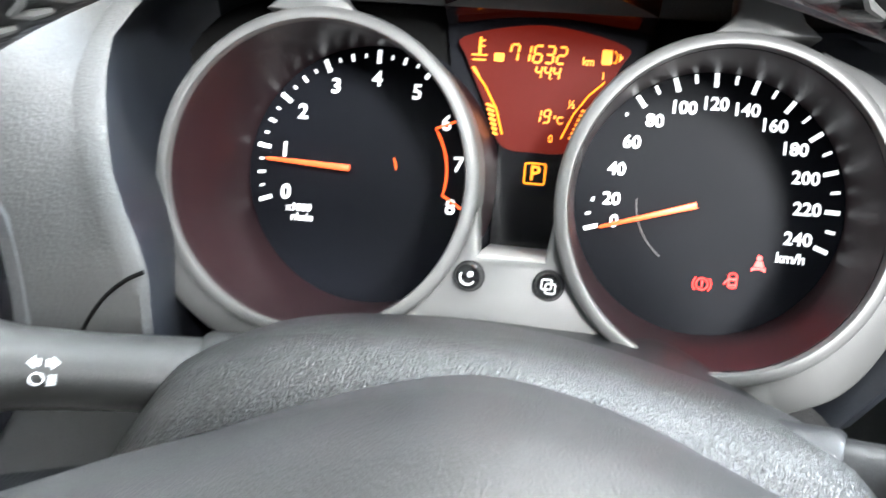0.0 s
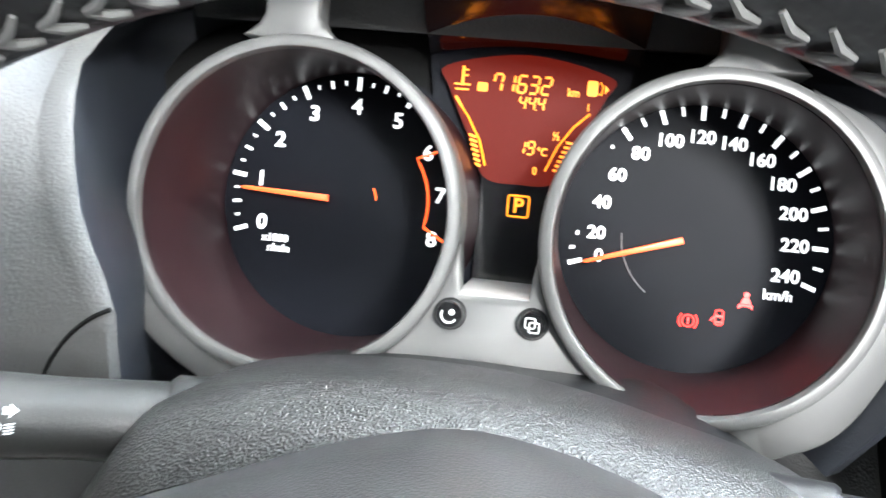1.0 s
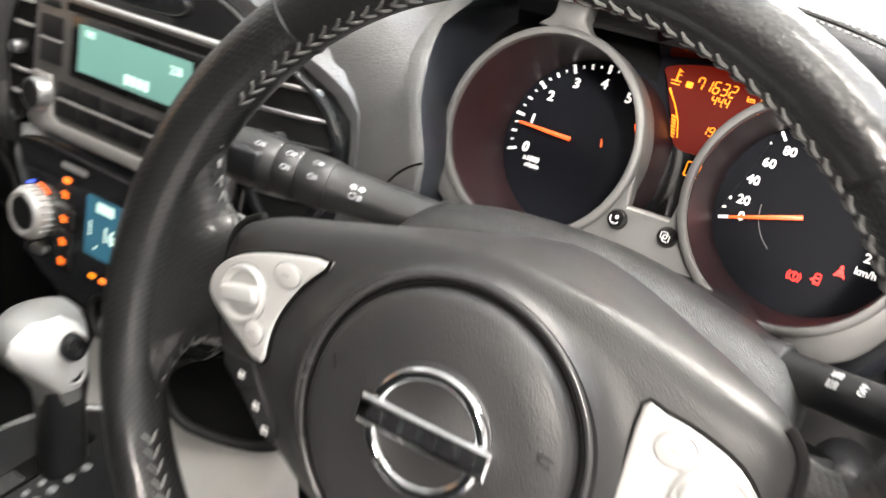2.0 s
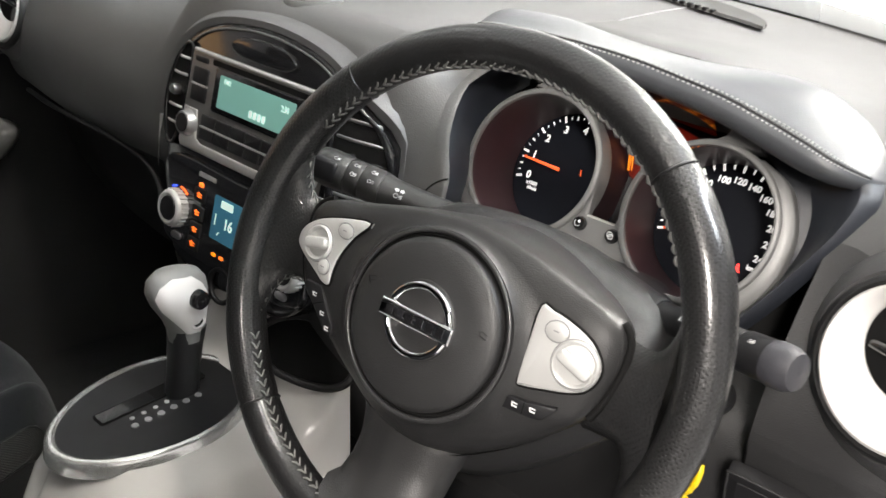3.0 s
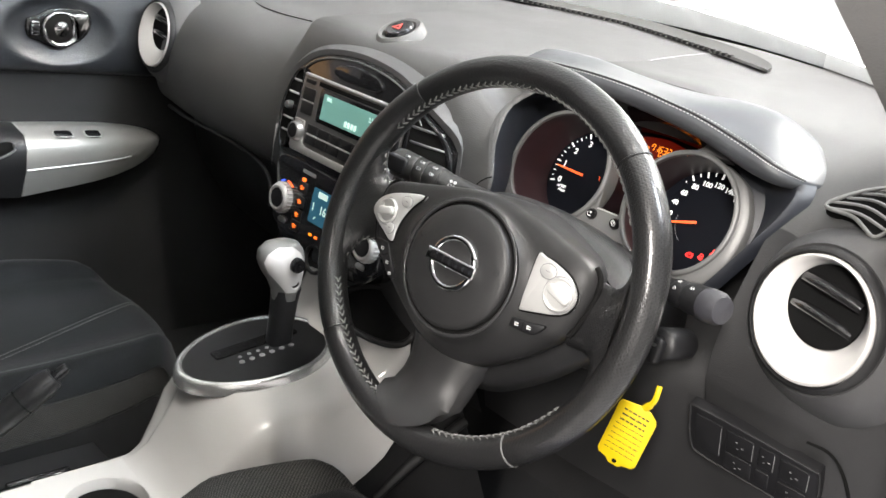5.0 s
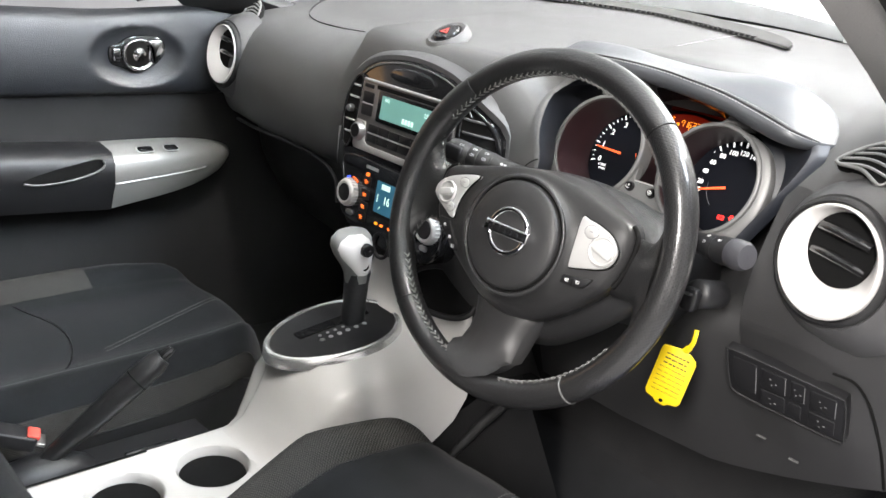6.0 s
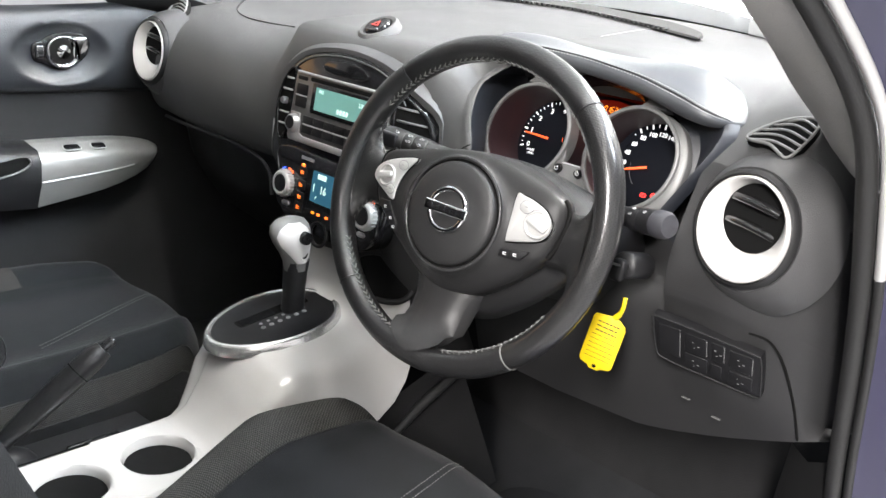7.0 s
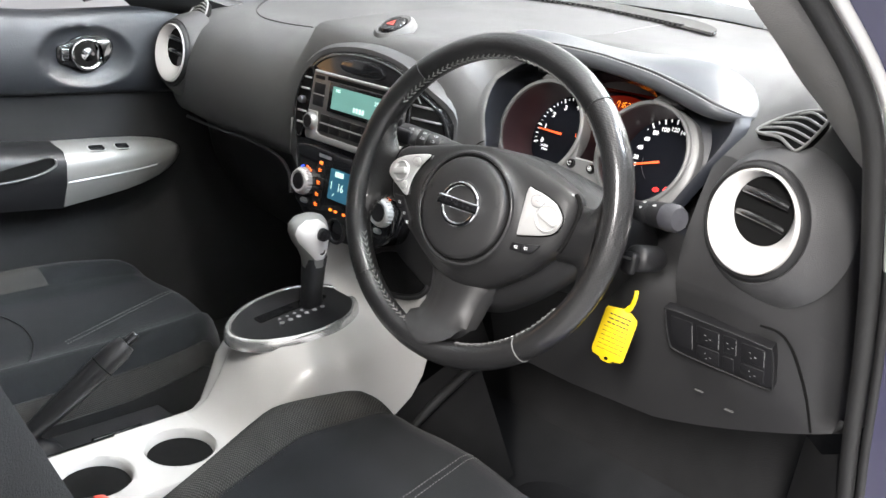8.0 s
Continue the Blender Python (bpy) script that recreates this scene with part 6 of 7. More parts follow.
def build_stack():
    C = tilted(-0.013, 0.190, 0.98, 6)
    st = thing("centre_stack", "gloss black centre stack with air vents", "centre console", C)
    # outline: wide arch over the radio, narrowing to the climate panel
    half = [(0.0, 0.137), (0.040, 0.1345), (0.080, 0.127), (0.112, 0.113), (0.137, 0.090), (0.150, 0.060), (0.1530, 0.030), (0.1480, 0.0), (0.1370, -0.030), (0.1290, -0.060), (0.1240, -0.090), (0.1130, -0.118), (0.090, -0.136), (0.05, -0.143), (0.0, -0.145)]
    o = [(p.x, p.y) for p in smoothed([(*q, 0) for q in half + [(-x, y) for x, y in reversed(half[1:-1])]], 3, closed=True)]
    flat = [(x if x < 0.112 or y < -0.03 else 0.112 + (x - 0.112) * 0.12, y) for x, y in o]
    body = part("surround", slab(flat, -0.040, -0.002, 0.004), PIANO, st, "gloss black surround")
    # arch of dash plastic; the shading round it is put into a darker grey
    part("arch_trim", wrapped(grid([[(x * s, y * s2 + dv, h) for x, y in half_line(half[:8])] for s, s2, dv, h in ((1.0, 1.0, 0.0, -0.003), (1.05, 1.04, 0.001, -0.002), (1.12, 1.08, 0.003, -0.014), (1.17, 1.10, 0.003, -0.036))])), DASH_MID, st, "dash-grey arch round the stack, darkened for shade")
    part("silver_line", tube([(x * 0.955, y * 0.962, -0.001) for x, y in half_line(half[:5])], 0.0011, 6), BEZEL, body, "thin silver line under the arch")
    lid = part("tray_lid", slab([(p.x, p.y) for p in smoothed([(-0.050, 0.112, 0), (-0.038, 0.1215, 0), (0.0, 0.1255, 0), (0.038, 0.1215, 0), (0.050, 0.112, 0), (0.038, 0.1035, 0), (0.0, 0.1015, 0), (-0.038, 0.1035, 0)], 4, closed=True)], -0.004, 0.002, 0.002), PIANO, body, "oval gloss black flap")
    # side vents with slats
    for s in (-1, 1):
        vo = [(s * 0.112, 0.094), (s * 0.122, 0.098), (s * 0.136, 0.080), (s * 0.1445, 0.055), (s * 0.1465, 0.030), (s * 0.141, 0.002), (s * 0.134, -0.012), (s * 0.124, -0.010), (s * 0.114, 0.020), (s * 0.111, 0.060)]
        vo = [(p.x, p.y) for p in smoothed([(*q, 0) for q in vo], 4, closed=True)]
        if s > 0:
            cols = [[(0.106 + 0.047 * i / 8, -0.035 + 0.145 * j / 10) for j in range(11)] for i in range(9)]
            rim_x = lambda y: 0.153 - 0.040 * max(0.0, (y - 0.045) / 0.068) ** 2 - 0.016 * max(0.0, (0.02 - y) / 0.055) ** 1.3
            part("vent_housing", wrapped(grid([[(0.106 + (rim_x(y) - 0.106) * i / 8, y, -0.003) for _, y in cols[i]] for i in range(9)])), PIANO, st, "gloss black housing of the side vent")
        box_ = part("air_vent", wrapped(slab(vo, -0.03, 0.0, 0.0)), VOID, st, "upright side air vent with thin bright slats")
        part("vent_rim", wrapped(tube([(*q, 0.0005) for q in vo], 0.0024, 8, closed=True)), PIANO, box_, "gloss black rim")
        for v in (0.082, 0.064, 0.046, 0.028, 0.010):
            xs = sorted(x for x, y in vo if abs(y - v) < 0.012)
            a, b = xs[0] + 0.001, xs[-1] - 0.001
            slat = wrapped(tube([(a + (b - a) * k / 8, v, -0.002 + 0.0035 * (1 - (k / 4 - 1) ** 2)) for k in range(9)], 0.0016, 6, flat=0.5))
            part("slat", slat, (SILVER if s < 0 else STEEL) if v not in (0.046,) else BLACK, box_)
        part("vent_tab", moved(lathe([(0.0055, 0), (0.006, 0.005), (0.0045, 0.009), (0, 0.0095)], 20), Matrix.Translation((s * (0.128 if s < 0 else 0.137), 0.046, 0.0 if s < 0 else -0.008))), BLACK if s > 0 else STEEL, box_, "small round adjuster")
        part("side_flash", grid([[(s * 0.1505, 0.012 - 0.05 * k, -0.001 + dz), (s * (0.1545 - 0.012 * k), 0.012 - 0.06 * k, 0.001 + dz)] for k, dz in ((0, 0), (0.5, 0.001), (1, 0))]), BEZEL, body, "bright edge flash") if s < 0 else None

    # radio
    rad = thing("car_radio", "silver and black car radio with green display", "radio", C)
    fo = [(-0.106, 0.097), (0.106, 0.097), (0.110, 0.020), (0.108, -0.004), (-0.108, -0.004), (-0.110, 0.020)]
    fascia = part("fascia", slab(fo, -0.004, 0.004, 0.002), shade("dark_metal_fascia", (0.135, 0.130, 0.126), 0.36, metal=0.4, mottle=0.1, mottle_size=30), rad, "dark metallic fascia")
    part("disc_slot", slab(rounded(0.165, 0.006, 0.002, centre=(0.012, 0.0885)), 0.003, 0.0046), VOID, fascia, "disc slot")
    part("slot_lip", slab(rounded(0.205, 0.0035, 0.001, centre=(0.0, 0.0955)), 0.003, 0.006, 0.001), SILVER, fascia, "silver lip over the slot")
    glass = part("display_frame", slab(rounded(0.138, 0.046, 0.003, centre=(0.006, 0.0615)), 0.003, 0.0055, 0.001), PIANO, fascia, "black display frame")
    lcd = part("display", slab(rounded(0.118, 0.034, 0.001, centre=(0.006, 0.0620)), 0.005, 0.0060), RADIOLCD, glass, "glowing green display")
    part("clock", text_bm("2:30", 0.0085, Matrix.Translation((0.051, 0.0695, 0.0064)), narrow=0.8), LCDTEXT, lcd, smooth=0)
    part("band_text", text_bm("FM2", 0.0070, Matrix.Translation((-0.040, 0.0735, 0.0064)), narrow=0.9), LCDTEXT, lcd, smooth=0)
    for k in range(4):
        part("station_bar", slab(rounded(0.0050, 0.0075, 0.0012, 3, centre=(0.002 + 0.0068 * k, 0.0520)), 0.006, 0.0064), LCDTEXT, lcd, "bright bar of writing", smooth=0)
    for x, y, w_, h_ in ((-0.089, 0.0870, 0.022, 0.006), (-0.087, 0.0700, 0.026, 0.017), (-0.087, 0.0510, 0.026, 0.017), (0.095, 0.0700, 0.022, 0.017), (0.095, 0.0510, 0.022, 0.017)):
        part("key", slab(rounded(w_, h_, 0.0018, centre=(x, y)), 0.003, 0.0058, 0.0012), BLACK, fascia, "dark key")
    part("key_line", flat_bar((-0.100, 0.0605), (-0.074, 0.0605), 0.0012, 0.003, 0.0035), SILVER, fascia)
    # silver apron that sweeps under the keys
    ap = [(-0.106, 0.034), (-0.084, 0.034), (-0.080, 0.004), (-0.072, 0.000), (0.072, 0.000), (0.080, 0.004), (0.084, 0.034), (0.106, 0.034), (0.108, -0.004), (0.104, -0.010), (-0.104, -0.010), (-0.108, -0.004)]
    part("apron", slab(ap, 0.001, 0.0062, 0.0014), shade("grey_metal_apron", (0.42, 0.41, 0.40), 0.32, metal=0.5, mottle=0.08), fascia, "silver apron round the keys")
    for row, v in ((0, 0.0265), (1, 0.0120)):
        for k in range(6):
            part("preset_key", slab(rounded(0.0235, 0.0118, 0.001, centre=(-0.0625 + 0.0250 * k, v)), 0.003, 0.0066, 0.001), BLACK, fascia, "dark preset key")
    part("key_line", flat_bar((-0.074, 0.0192), (0.074, 0.0192), 0.0012, 0.0034, 0.0036), SILVER, fascia)
    for s in (-1, 1):
        kn = part("volume_knob", moved(lathe([(0.0150, 0.004), (0.0150, 0.006), (0.0135, 0.008), (0.0128, 0.0125), (0.0115, 0.0140), (0, 0.0130)], 32), Matrix.Translation((s * 0.0955, 0.0170, 0))), STEEL, fascia, "round metal knob")
        part("knob_face", moved(lathe([(0.0105, 0.0134), (0.0095, 0.0146), (0, 0.0146)], 28), Matrix.Translation((s * 0.0955, 0.0170, 0))), BLACK, kn)

    # climate panel
    cp = thing("climate_panel", "black climate control panel with lit orange keys", "climate control", C)
    pan = part("fascia", slab([(p.x, p.y) for p in smoothed([(-0.122, -0.024, 0), (0, -0.022, 0), (0.122, -0.024, 0), (0.118, -0.075, 0), (0.108, -0.118, 0), (0, -0.126, 0), (-0.108, -0.118, 0), (-0.118, -0.075, 0)], 5, closed=True)], -0.004, 0.0025, 0.002), PIANO, cp, "gloss black fascia")
    part("title_bar", slab(rounded(0.030, 0.005, 0.001, centre=(-0.052, -0.031)), 0.002, 0.0031), DIMPRINT, pan, "faint writing")
    scr = part("screen", slab(rounded(0.070, 0.048, 0.002, centre=(0.001, -0.068)), 0.002, 0.0035), CLIMLCD, pan, "blue-lit display")
    part("mode_label", slab(rounded(0.020, 0.008, 0.001, centre=(-0.012, -0.0510)), 0.0034, 0.0038), LCDTEXT, scr, "bright label bar", smooth=0)
    part("reading", text_bm("16", 0.0165, Matrix.Translation((-0.006, -0.0710, 0.0038)), narrow=0.9), LCDTEXT, scr, smooth=0)
    part("reading_bar", join(flat_bar((-0.028, -0.076), (-0.028, -0.064), 0.0016, z=0.0035), flat_bar((-0.022, -0.086), (-0.019, -0.082), 0.0014, z=0.0035)), LCDTEXT, scr, smooth=0)
    for s in (-1, 1):
        c = (s * 0.0965, -0.0800)
        kn = part("climate_knob", moved(lathe([(0.0205, 0.002), (0.0205, 0.011), (0.0190, 0.0150), (0.0165, 0.0160), (0.0140, 0.0145), (0, 0.0140)], 40), Matrix.Translation((*c, 0))), SILVER, pan, "silver rotary knob")
        part("knob_face", moved(lathe([(0.0138, 0.0143), (0.0130, 0.0160), (0, 0.0166)], 32), Matrix.Translation((*c, 0))), BLACK, kn, "black knob face")
        ridge = part("ridge", moved(box(0, 0, 0, 0.0030, 0.0016, 0.009, 0.0005), Matrix()), SILVER, kn, m=Matrix.Translation((c[0] + 0.0207, c[1], 0.0065)))
        for k in range(1, 24):
            a = 2 * math.pi * k / 24
            again(ridge, Matrix.Translation((c[0] + 0.0207 * math.cos(a), c[1] + 0.0207 * math.sin(a), 0.0065)) @ Matrix.Rotation(a, 4, "Z"))
        part("oval_key", slab(rounded(0.017, 0.008, 0.004, centre=(s * 0.090, -0.1105)), 0.002, 0.005, 0.001), STEEL, pan, "small oval key")
        if s < 0:
            for a0, mat in ((112, BLUELAMP), (78, REDLINE), (60, REDLINE)):
                part("scale_mark", tube([(c[0] + 0.0245 * math.cos(radians(a0 + d)), c[1] + 0.0245 * math.sin(radians(a0 + d)), 0.003) for d in (-8, 0, 8)], 0.0012, 5), mat, kn, "lit scale mark")
        else:
            part("scale_mark", tube([(c[0] + 0.0245 * math.cos(radians(a0)), c[1] + 0.0245 * math.sin(radians(a0)), 0.003) for a0 in (62, 70, 78)], 0.0012, 5), REDLINE, kn, "lit scale mark")
    part("side_key", slab(rounded(0.008, 0.005, 0.002, centre=(-0.0600, -0.0425)), 0.002, 0.0036, 0.0005), ORANGE, pan, "lit key mark")
    for k, v in enumerate((-0.0535, -0.0735, -0.0925, -0.1090)):
        key = part("lit_key", slab(rounded(0.020, 0.0155, 0.002, centre=(-0.0590, v)), 0.002, 0.0042, 0.001), BLACK, pan, "dark key with lit orange mark")
        part("lit_mark", moved(join(flat_bar((-0.0042, 0.0010), (0.0042, 0.0010), 0.0013), flat_bar((-0.0030, -0.0018), (0.0042, -0.0018), 0.0011), flat_bar((-0.0012, -0.0032), (-0.0012, 0.0032), 0.0011)), Matrix.Translation((-0.0590, v, 0.0044))), ORANGE, key, smooth=0)
    for k, x in enumerate((-0.0225, -0.0095, 0.0100, 0.0260)):
        part("lit_mark", slab(rounded(0.007, 0.0035, 0.001, 3, centre=(x, -0.1085)), 0.0024, 0.0034), AMBER if k == 0 else ORANGE, pan, "small lit orange mark", smooth=0)
    # lower tray with the socket ring
    tray = part("socket_ring", moved(tube([(0.019 * math.cos(2 * math.pi * k / 32) - 0.005, -0.138 + 0.019 * math.sin(2 * math.pi * k / 32), 0.0) for k in range(32)], 0.003, 8, closed=True), Matrix()), BLACK, st, "black power socket ring")


def half_line(h):
    """A right-hand outline and its mirror, as one line from left to right."""
    pts = [(-x, y) for x, y in reversed(h)] + h[1:]
    return [(p.x, p.y) for p in smoothed([(*q, 0) for q in pts], 3)]


build_stack()

# ---- centre console, selector, handbrake ----
RING = pose(-0.010, 0.093, 0.7235, 7.4, 0, 0)      # plane of the selector plate


def build_console():
    con = thing("centre_console_trim", "glossy white centre console with two cup holders", "console", pose(0, 0, 0.38))
    dz = -0.38

    def sec(y, half_l, half_r, top, low_l, low_r, crown=0.01, shoulder=0.03):
        """A cross-section from the passenger's side over the top to the driver's side."""
        pts = [(-half_l - 0.012, y, low_l), (-half_l, y, (low_l + top) / 2), (-half_l + shoulder * 0.25, y, top - shoulder * 0.7), (-half_l + shoulder, y, top - crown * 0.6),
               (-half_l * 0.3, y, top), (half_r * 0.3, y, top), (half_r - shoulder, y, top - crown * 0.6), (half_r - shoulder * 0.25, y, top - shoulder * 0.7), (half_r, y, (low_r + top) / 2), (half_r + 0.014, y, low_r)]
        return [p + Vector((0, 0, dz)) for p in smoothed(pts, 4)]
    front = [sec(-0.0760, 0.0330, 0.1185, 0.6003, 0.52, 0.50, 0.001, 0.006), sec(-0.071, 0.0345, 0.1185, 0.6012, 0.52, 0.50, 0.001, 0.008), sec(-0.062, 0.039, 0.1187, 0.6050, 0.52, 0.50, 0.003, 0.013), sec(-0.044, 0.051, 0.119, 0.6180, 0.52, 0.50, 0.010, 0.024), sec(-0.022, 0.068, 0.1195, 0.6500, 0.52, 0.50, 0.02, 0.036), sec(0.0, 0.084, 0.120, 0.690, 0.52, 0.51, 0.026, 0.045),
             sec(0.03, 0.098, 0.124, 0.712, 0.52, 0.53, 0.022, 0.045), sec(0.08, 0.104, 0.128, 0.7205, 0.53, 0.55, 0.018, 0.045), sec(0.13, 0.108, 0.132, 0.7240, 0.55, 0.57, 0.016, 0.045), sec(0.18, 0.112, 0.136, 0.7275, 0.57, 0.60, 0.014, 0.04),
             sec(0.205, 0.112, 0.138, 0.760, 0.58, 0.62, 0.014, 0.04), sec(0.225, 0.112, 0.138, 0.80, 0.60, 0.65, 0.014, 0.04), sec(0.235, 0.110, 0.136, 0.83, 0.62, 0.68, 0.014, 0.04)]
    part("front_body", grid(front), CONSOLE, con, "white console body rising under the stack")

    # rear deck with two cup holders: a sheet with round openings
    cups = ((0.045, -0.125, 0.045), (0.045, -0.243, 0.045))

    def deck_sector(cx, cy, r, x0, x1, y0, y1):
        inner, outer = [], []
        corners = [math.atan2(y - cy, x - cx) % (2 * math.pi) for x in (x0, x1) for y in (y0, y1)]
        for a in sorted([2 * math.pi * (k + 0.5) / 44 for k in range(44)] + corners):
            c, s = math.cos(a), math.sin(a)
            inner.append((cx + r * c, cy + r * s))
            tx = ((x1 - cx) / c if c > 1e-6 else (x0 - cx) / c if c < -1e-6 else 1e9)
            ty = ((y1 - cy) / s if s > 1e-6 else (y0 - cy) / s if s < -1e-6 else 1e9)
            t = min(tx, ty)
            outer.append((cx + t * c, cy + t * s))
        rows = [[(*p, 0.600 + dz) for p in outer], [((p[0] * 0.25 + q[0] * 0.75), (p[1] * 0.25 + q[1] * 0.75), 0.600 + dz) for p, q in zip(outer, inner)], [(*(Vector(q) + (Vector(q) - Vector((cx, cy))) * 0.06), 0.599 + dz) for q in inner], [(*q, 0.594 + dz) for q in inner], [(*(Vector((cx, cy)) + (Vector(q) - Vector((cx, cy))) * 0.96), 0.585 + dz) for q in inner]]
        return grid(rows, closed_v=True)
    bm = join(deck_sector(*cups[0], -0.030, 0.118, -0.183, -0.070), deck_sector(*cups[1], -0.026, 0.118, -0.420, -0.183))
    deck = part("cup_deck", bm, CONSOLE, con, "white deck with round cup openings")
    part("deck_side", grid([[(-0.030 + d, -0.42, z + dz), (-0.029 + d, -0.183, z + dz), (-0.032 + d, -0.07, z + dz)] for d, z in ((0, 0.600), (-0.004, 0.596), (-0.006, 0.55), (-0.006, 0.45))]), CONSOLE, con)
    part("deck_side", grid([[(0.118 + d, y, z + dz) for y in (-0.42, -0.183, -0.07)] for d, z in ((0, 0.600), (0.004, 0.596), (0.006, 0.55), (0.006, 0.45))]), CONSOLE, con)
    for cx, cy, r in cups:
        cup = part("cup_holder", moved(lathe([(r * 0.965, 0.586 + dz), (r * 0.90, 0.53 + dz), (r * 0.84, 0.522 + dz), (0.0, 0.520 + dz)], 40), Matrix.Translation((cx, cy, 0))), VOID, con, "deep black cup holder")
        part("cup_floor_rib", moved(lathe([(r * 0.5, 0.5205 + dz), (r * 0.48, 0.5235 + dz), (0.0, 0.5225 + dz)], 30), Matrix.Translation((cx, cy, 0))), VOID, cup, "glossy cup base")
    # black half beside the handbrake
    part("brake_tray", grid([[(x, y, z + dz) for y in (-0.45, -0.3, -0.15, -0.095, -0.078)] for x, z in ((-0.036, 0.597), (-0.042, 0.585), (-0.075, 0.580), (-0.105, 0.578), (-0.112, 0.50))]), BLACK, con, "black tray beside the cup holders")
    part("tray_catch", box(-0.054, -0.165, 0.5835 + dz, 0.012, 0.075, 0.008, 0.003), PIANO, con, "glossy black slot edge")
    # driver's-side pocket under the climate panel: flat slab, its inner shade painted near-black
    po = [(p.x, p.y) for p in smoothed([(-0.055, 0.012, 0), (-0.020, 0.034, 0), (0.030, 0.032, 0), (0.055, 0.006, 0), (0.050, -0.022, 0), (0.020, -0.034, 0), (-0.030, -0.030, 0), (-0.052, -0.012, 0)], 4, closed=True)]
    m = Matrix.Translation((0.085, 0.213, 0.800 + dz)) @ pose(0, 0, 0, 72, 0, 24)
    pk = part("side_pocket", moved(slab(po, -0.02, 0.001), m), VOID, con, "oval storage pocket face, the hollow's shade put into its colour")
    part("pocket_rim", moved(tube([(*q, 0.001) for q in po], 0.0045, 8, closed=True), m), DASH_DARKENED, pk, "dark grey rim")
    # carpeted side of the tunnel with its trim strip
    part("tunnel_side", grid([[(0.125, -0.3, 0.50 + dz), (0.130, 0.05, 0.54 + dz), (0.145, 0.20, 0.62 + dz), (0.15, 0.34, 0.67 + dz)], [(0.150, -0.3, 0.38 + dz), (0.165, 0.05, 0.38 + dz), (0.185, 0.25, 0.38 + dz), (0.19, 0.45, 0.40 + dz)]]), CARPET, con, "black carpet tunnel side")
    part("trim_strip", tube([(0.152, 0.20, 0.555 + dz), (0.158, 0.26, 0.60 + dz), (0.165, 0.34, 0.645 + dz)], [0.007, 0.008, 0.008], 8), DASH_DARKENED, con, "grey trim strip on the tunnel")


def build_selector():
    sel = thing("gear_selector", "automatic gear selector, black plate with silver ring", "gear selector", RING)
    n = 56
    def egg(a, s):
        """The plate is an egg, fuller ahead."""
        w = 0.070 * (1 + 0.10 * math.sin(a))
        return (w * s * math.cos(a), 0.099 * s * math.sin(a))
    part("ring", grid([[(*egg(2 * math.pi * k / n, s), h) for k in range(n)] for s, h in ((1.14, -0.012), (1.12, 0.001), (1.085, 0.005), (1.04, 0.0055), (1.012, 0.0035), (1.0, 0.001))], closed_v=True), RINGSILVER, sel, "bright silver ring")
    plate = part("plate", slab([egg(2 * math.pi * k / n, 1.01) for k in range(n)], -0.004, 0.003), BLACK, sel, "black selector plate")
    part("slot", slab(rounded(0.020, 0.125, 0.004, centre=(-0.014, 0.008)), 0.002, 0.0042), VOID, plate, "dark slot")
    part("slot_cover", slab(rounded(0.017, 0.060, 0.002, centre=(-0.014, -0.022)), 0.004, 0.0046), PIANO, plate, "sliding slot cover")
    for k in range(6):
        mk = part("gate_mark", moved(lathe([(0.0038, 0.003), (0.0036, 0.0040), (0, 0.0040)], 16), Matrix.Translation((0.017, -0.030 + 0.0150 * k, 0))), DIMPRINT if k else STEEL, plate, "small round position mark")
        part("gate_mark", moved(lathe([(0.0026, 0.003), (0.0025, 0.0040), (0, 0.0040)], 12), Matrix.Translation((0.005, -0.026 + 0.0135 * k, 0))), DIMPRINT, plate) if k < 4 else None
    # lever in plan of the plate: upright shaft, bulbous knob
    lev = thing("gear_lever", "black gear lever with white and grey knob", "gear lever", pose(-0.012, 0.130, 0.728))
    rows = []
    for h, w, d, cy, cx in ((-0.01, 0.014, 0.018, 0.0, 0.0), (0.03, 0.0135, 0.017, -0.001, 0.001), (0.065, 0.0145, 0.018, -0.002, 0.003), (0.085, 0.0155, 0.020, -0.003, 0.005)):
        rows.append([(cx + w * math.copysign(abs(math.cos(t)) ** 0.7, math.cos(t)), cy + d * math.copysign(abs(math.sin(t)) ** 0.7, math.sin(t)), h) for t in [2 * math.pi * k / 24 for k in range(24)]])
    part("shaft", grid(rows, closed_v=True, caps=True), BLACK, lev, "matt black shaft")
    def knob(rows_, cut=None):
        return grid([[(cx + w * math.cos(t), cy + d * math.sin(t), h) for t in [2 * math.pi * k / 28 for k in range(28)]] for h, w, d, cy, cx in rows_], closed_v=True, caps=True)
    prof = [(0.070, 0.0150, 0.019, -0.002, 0.004), (0.085, 0.0165, 0.021, -0.004, 0.005), (0.100, 0.0190, 0.025, -0.008, 0.006), (0.116, 0.0220, 0.031, -0.014, 0.006), (0.130, 0.0225, 0.034, -0.018, 0.006), (0.142, 0.0205, 0.032, -0.020, 0.006), (0.151, 0.0150, 0.024, -0.020, 0.006), (0.155, 0.0070, 0.012, -0.020, 0.006)]
    kn = part("knob", knob(prof), shade("grey_soft_knob", (0.16, 0.16, 0.155), 0.45, grain=0.2, grain_size=500, mottle=0.1), lev, "grey rounded knob")
    # white cheek on the driver's side
    rows = []
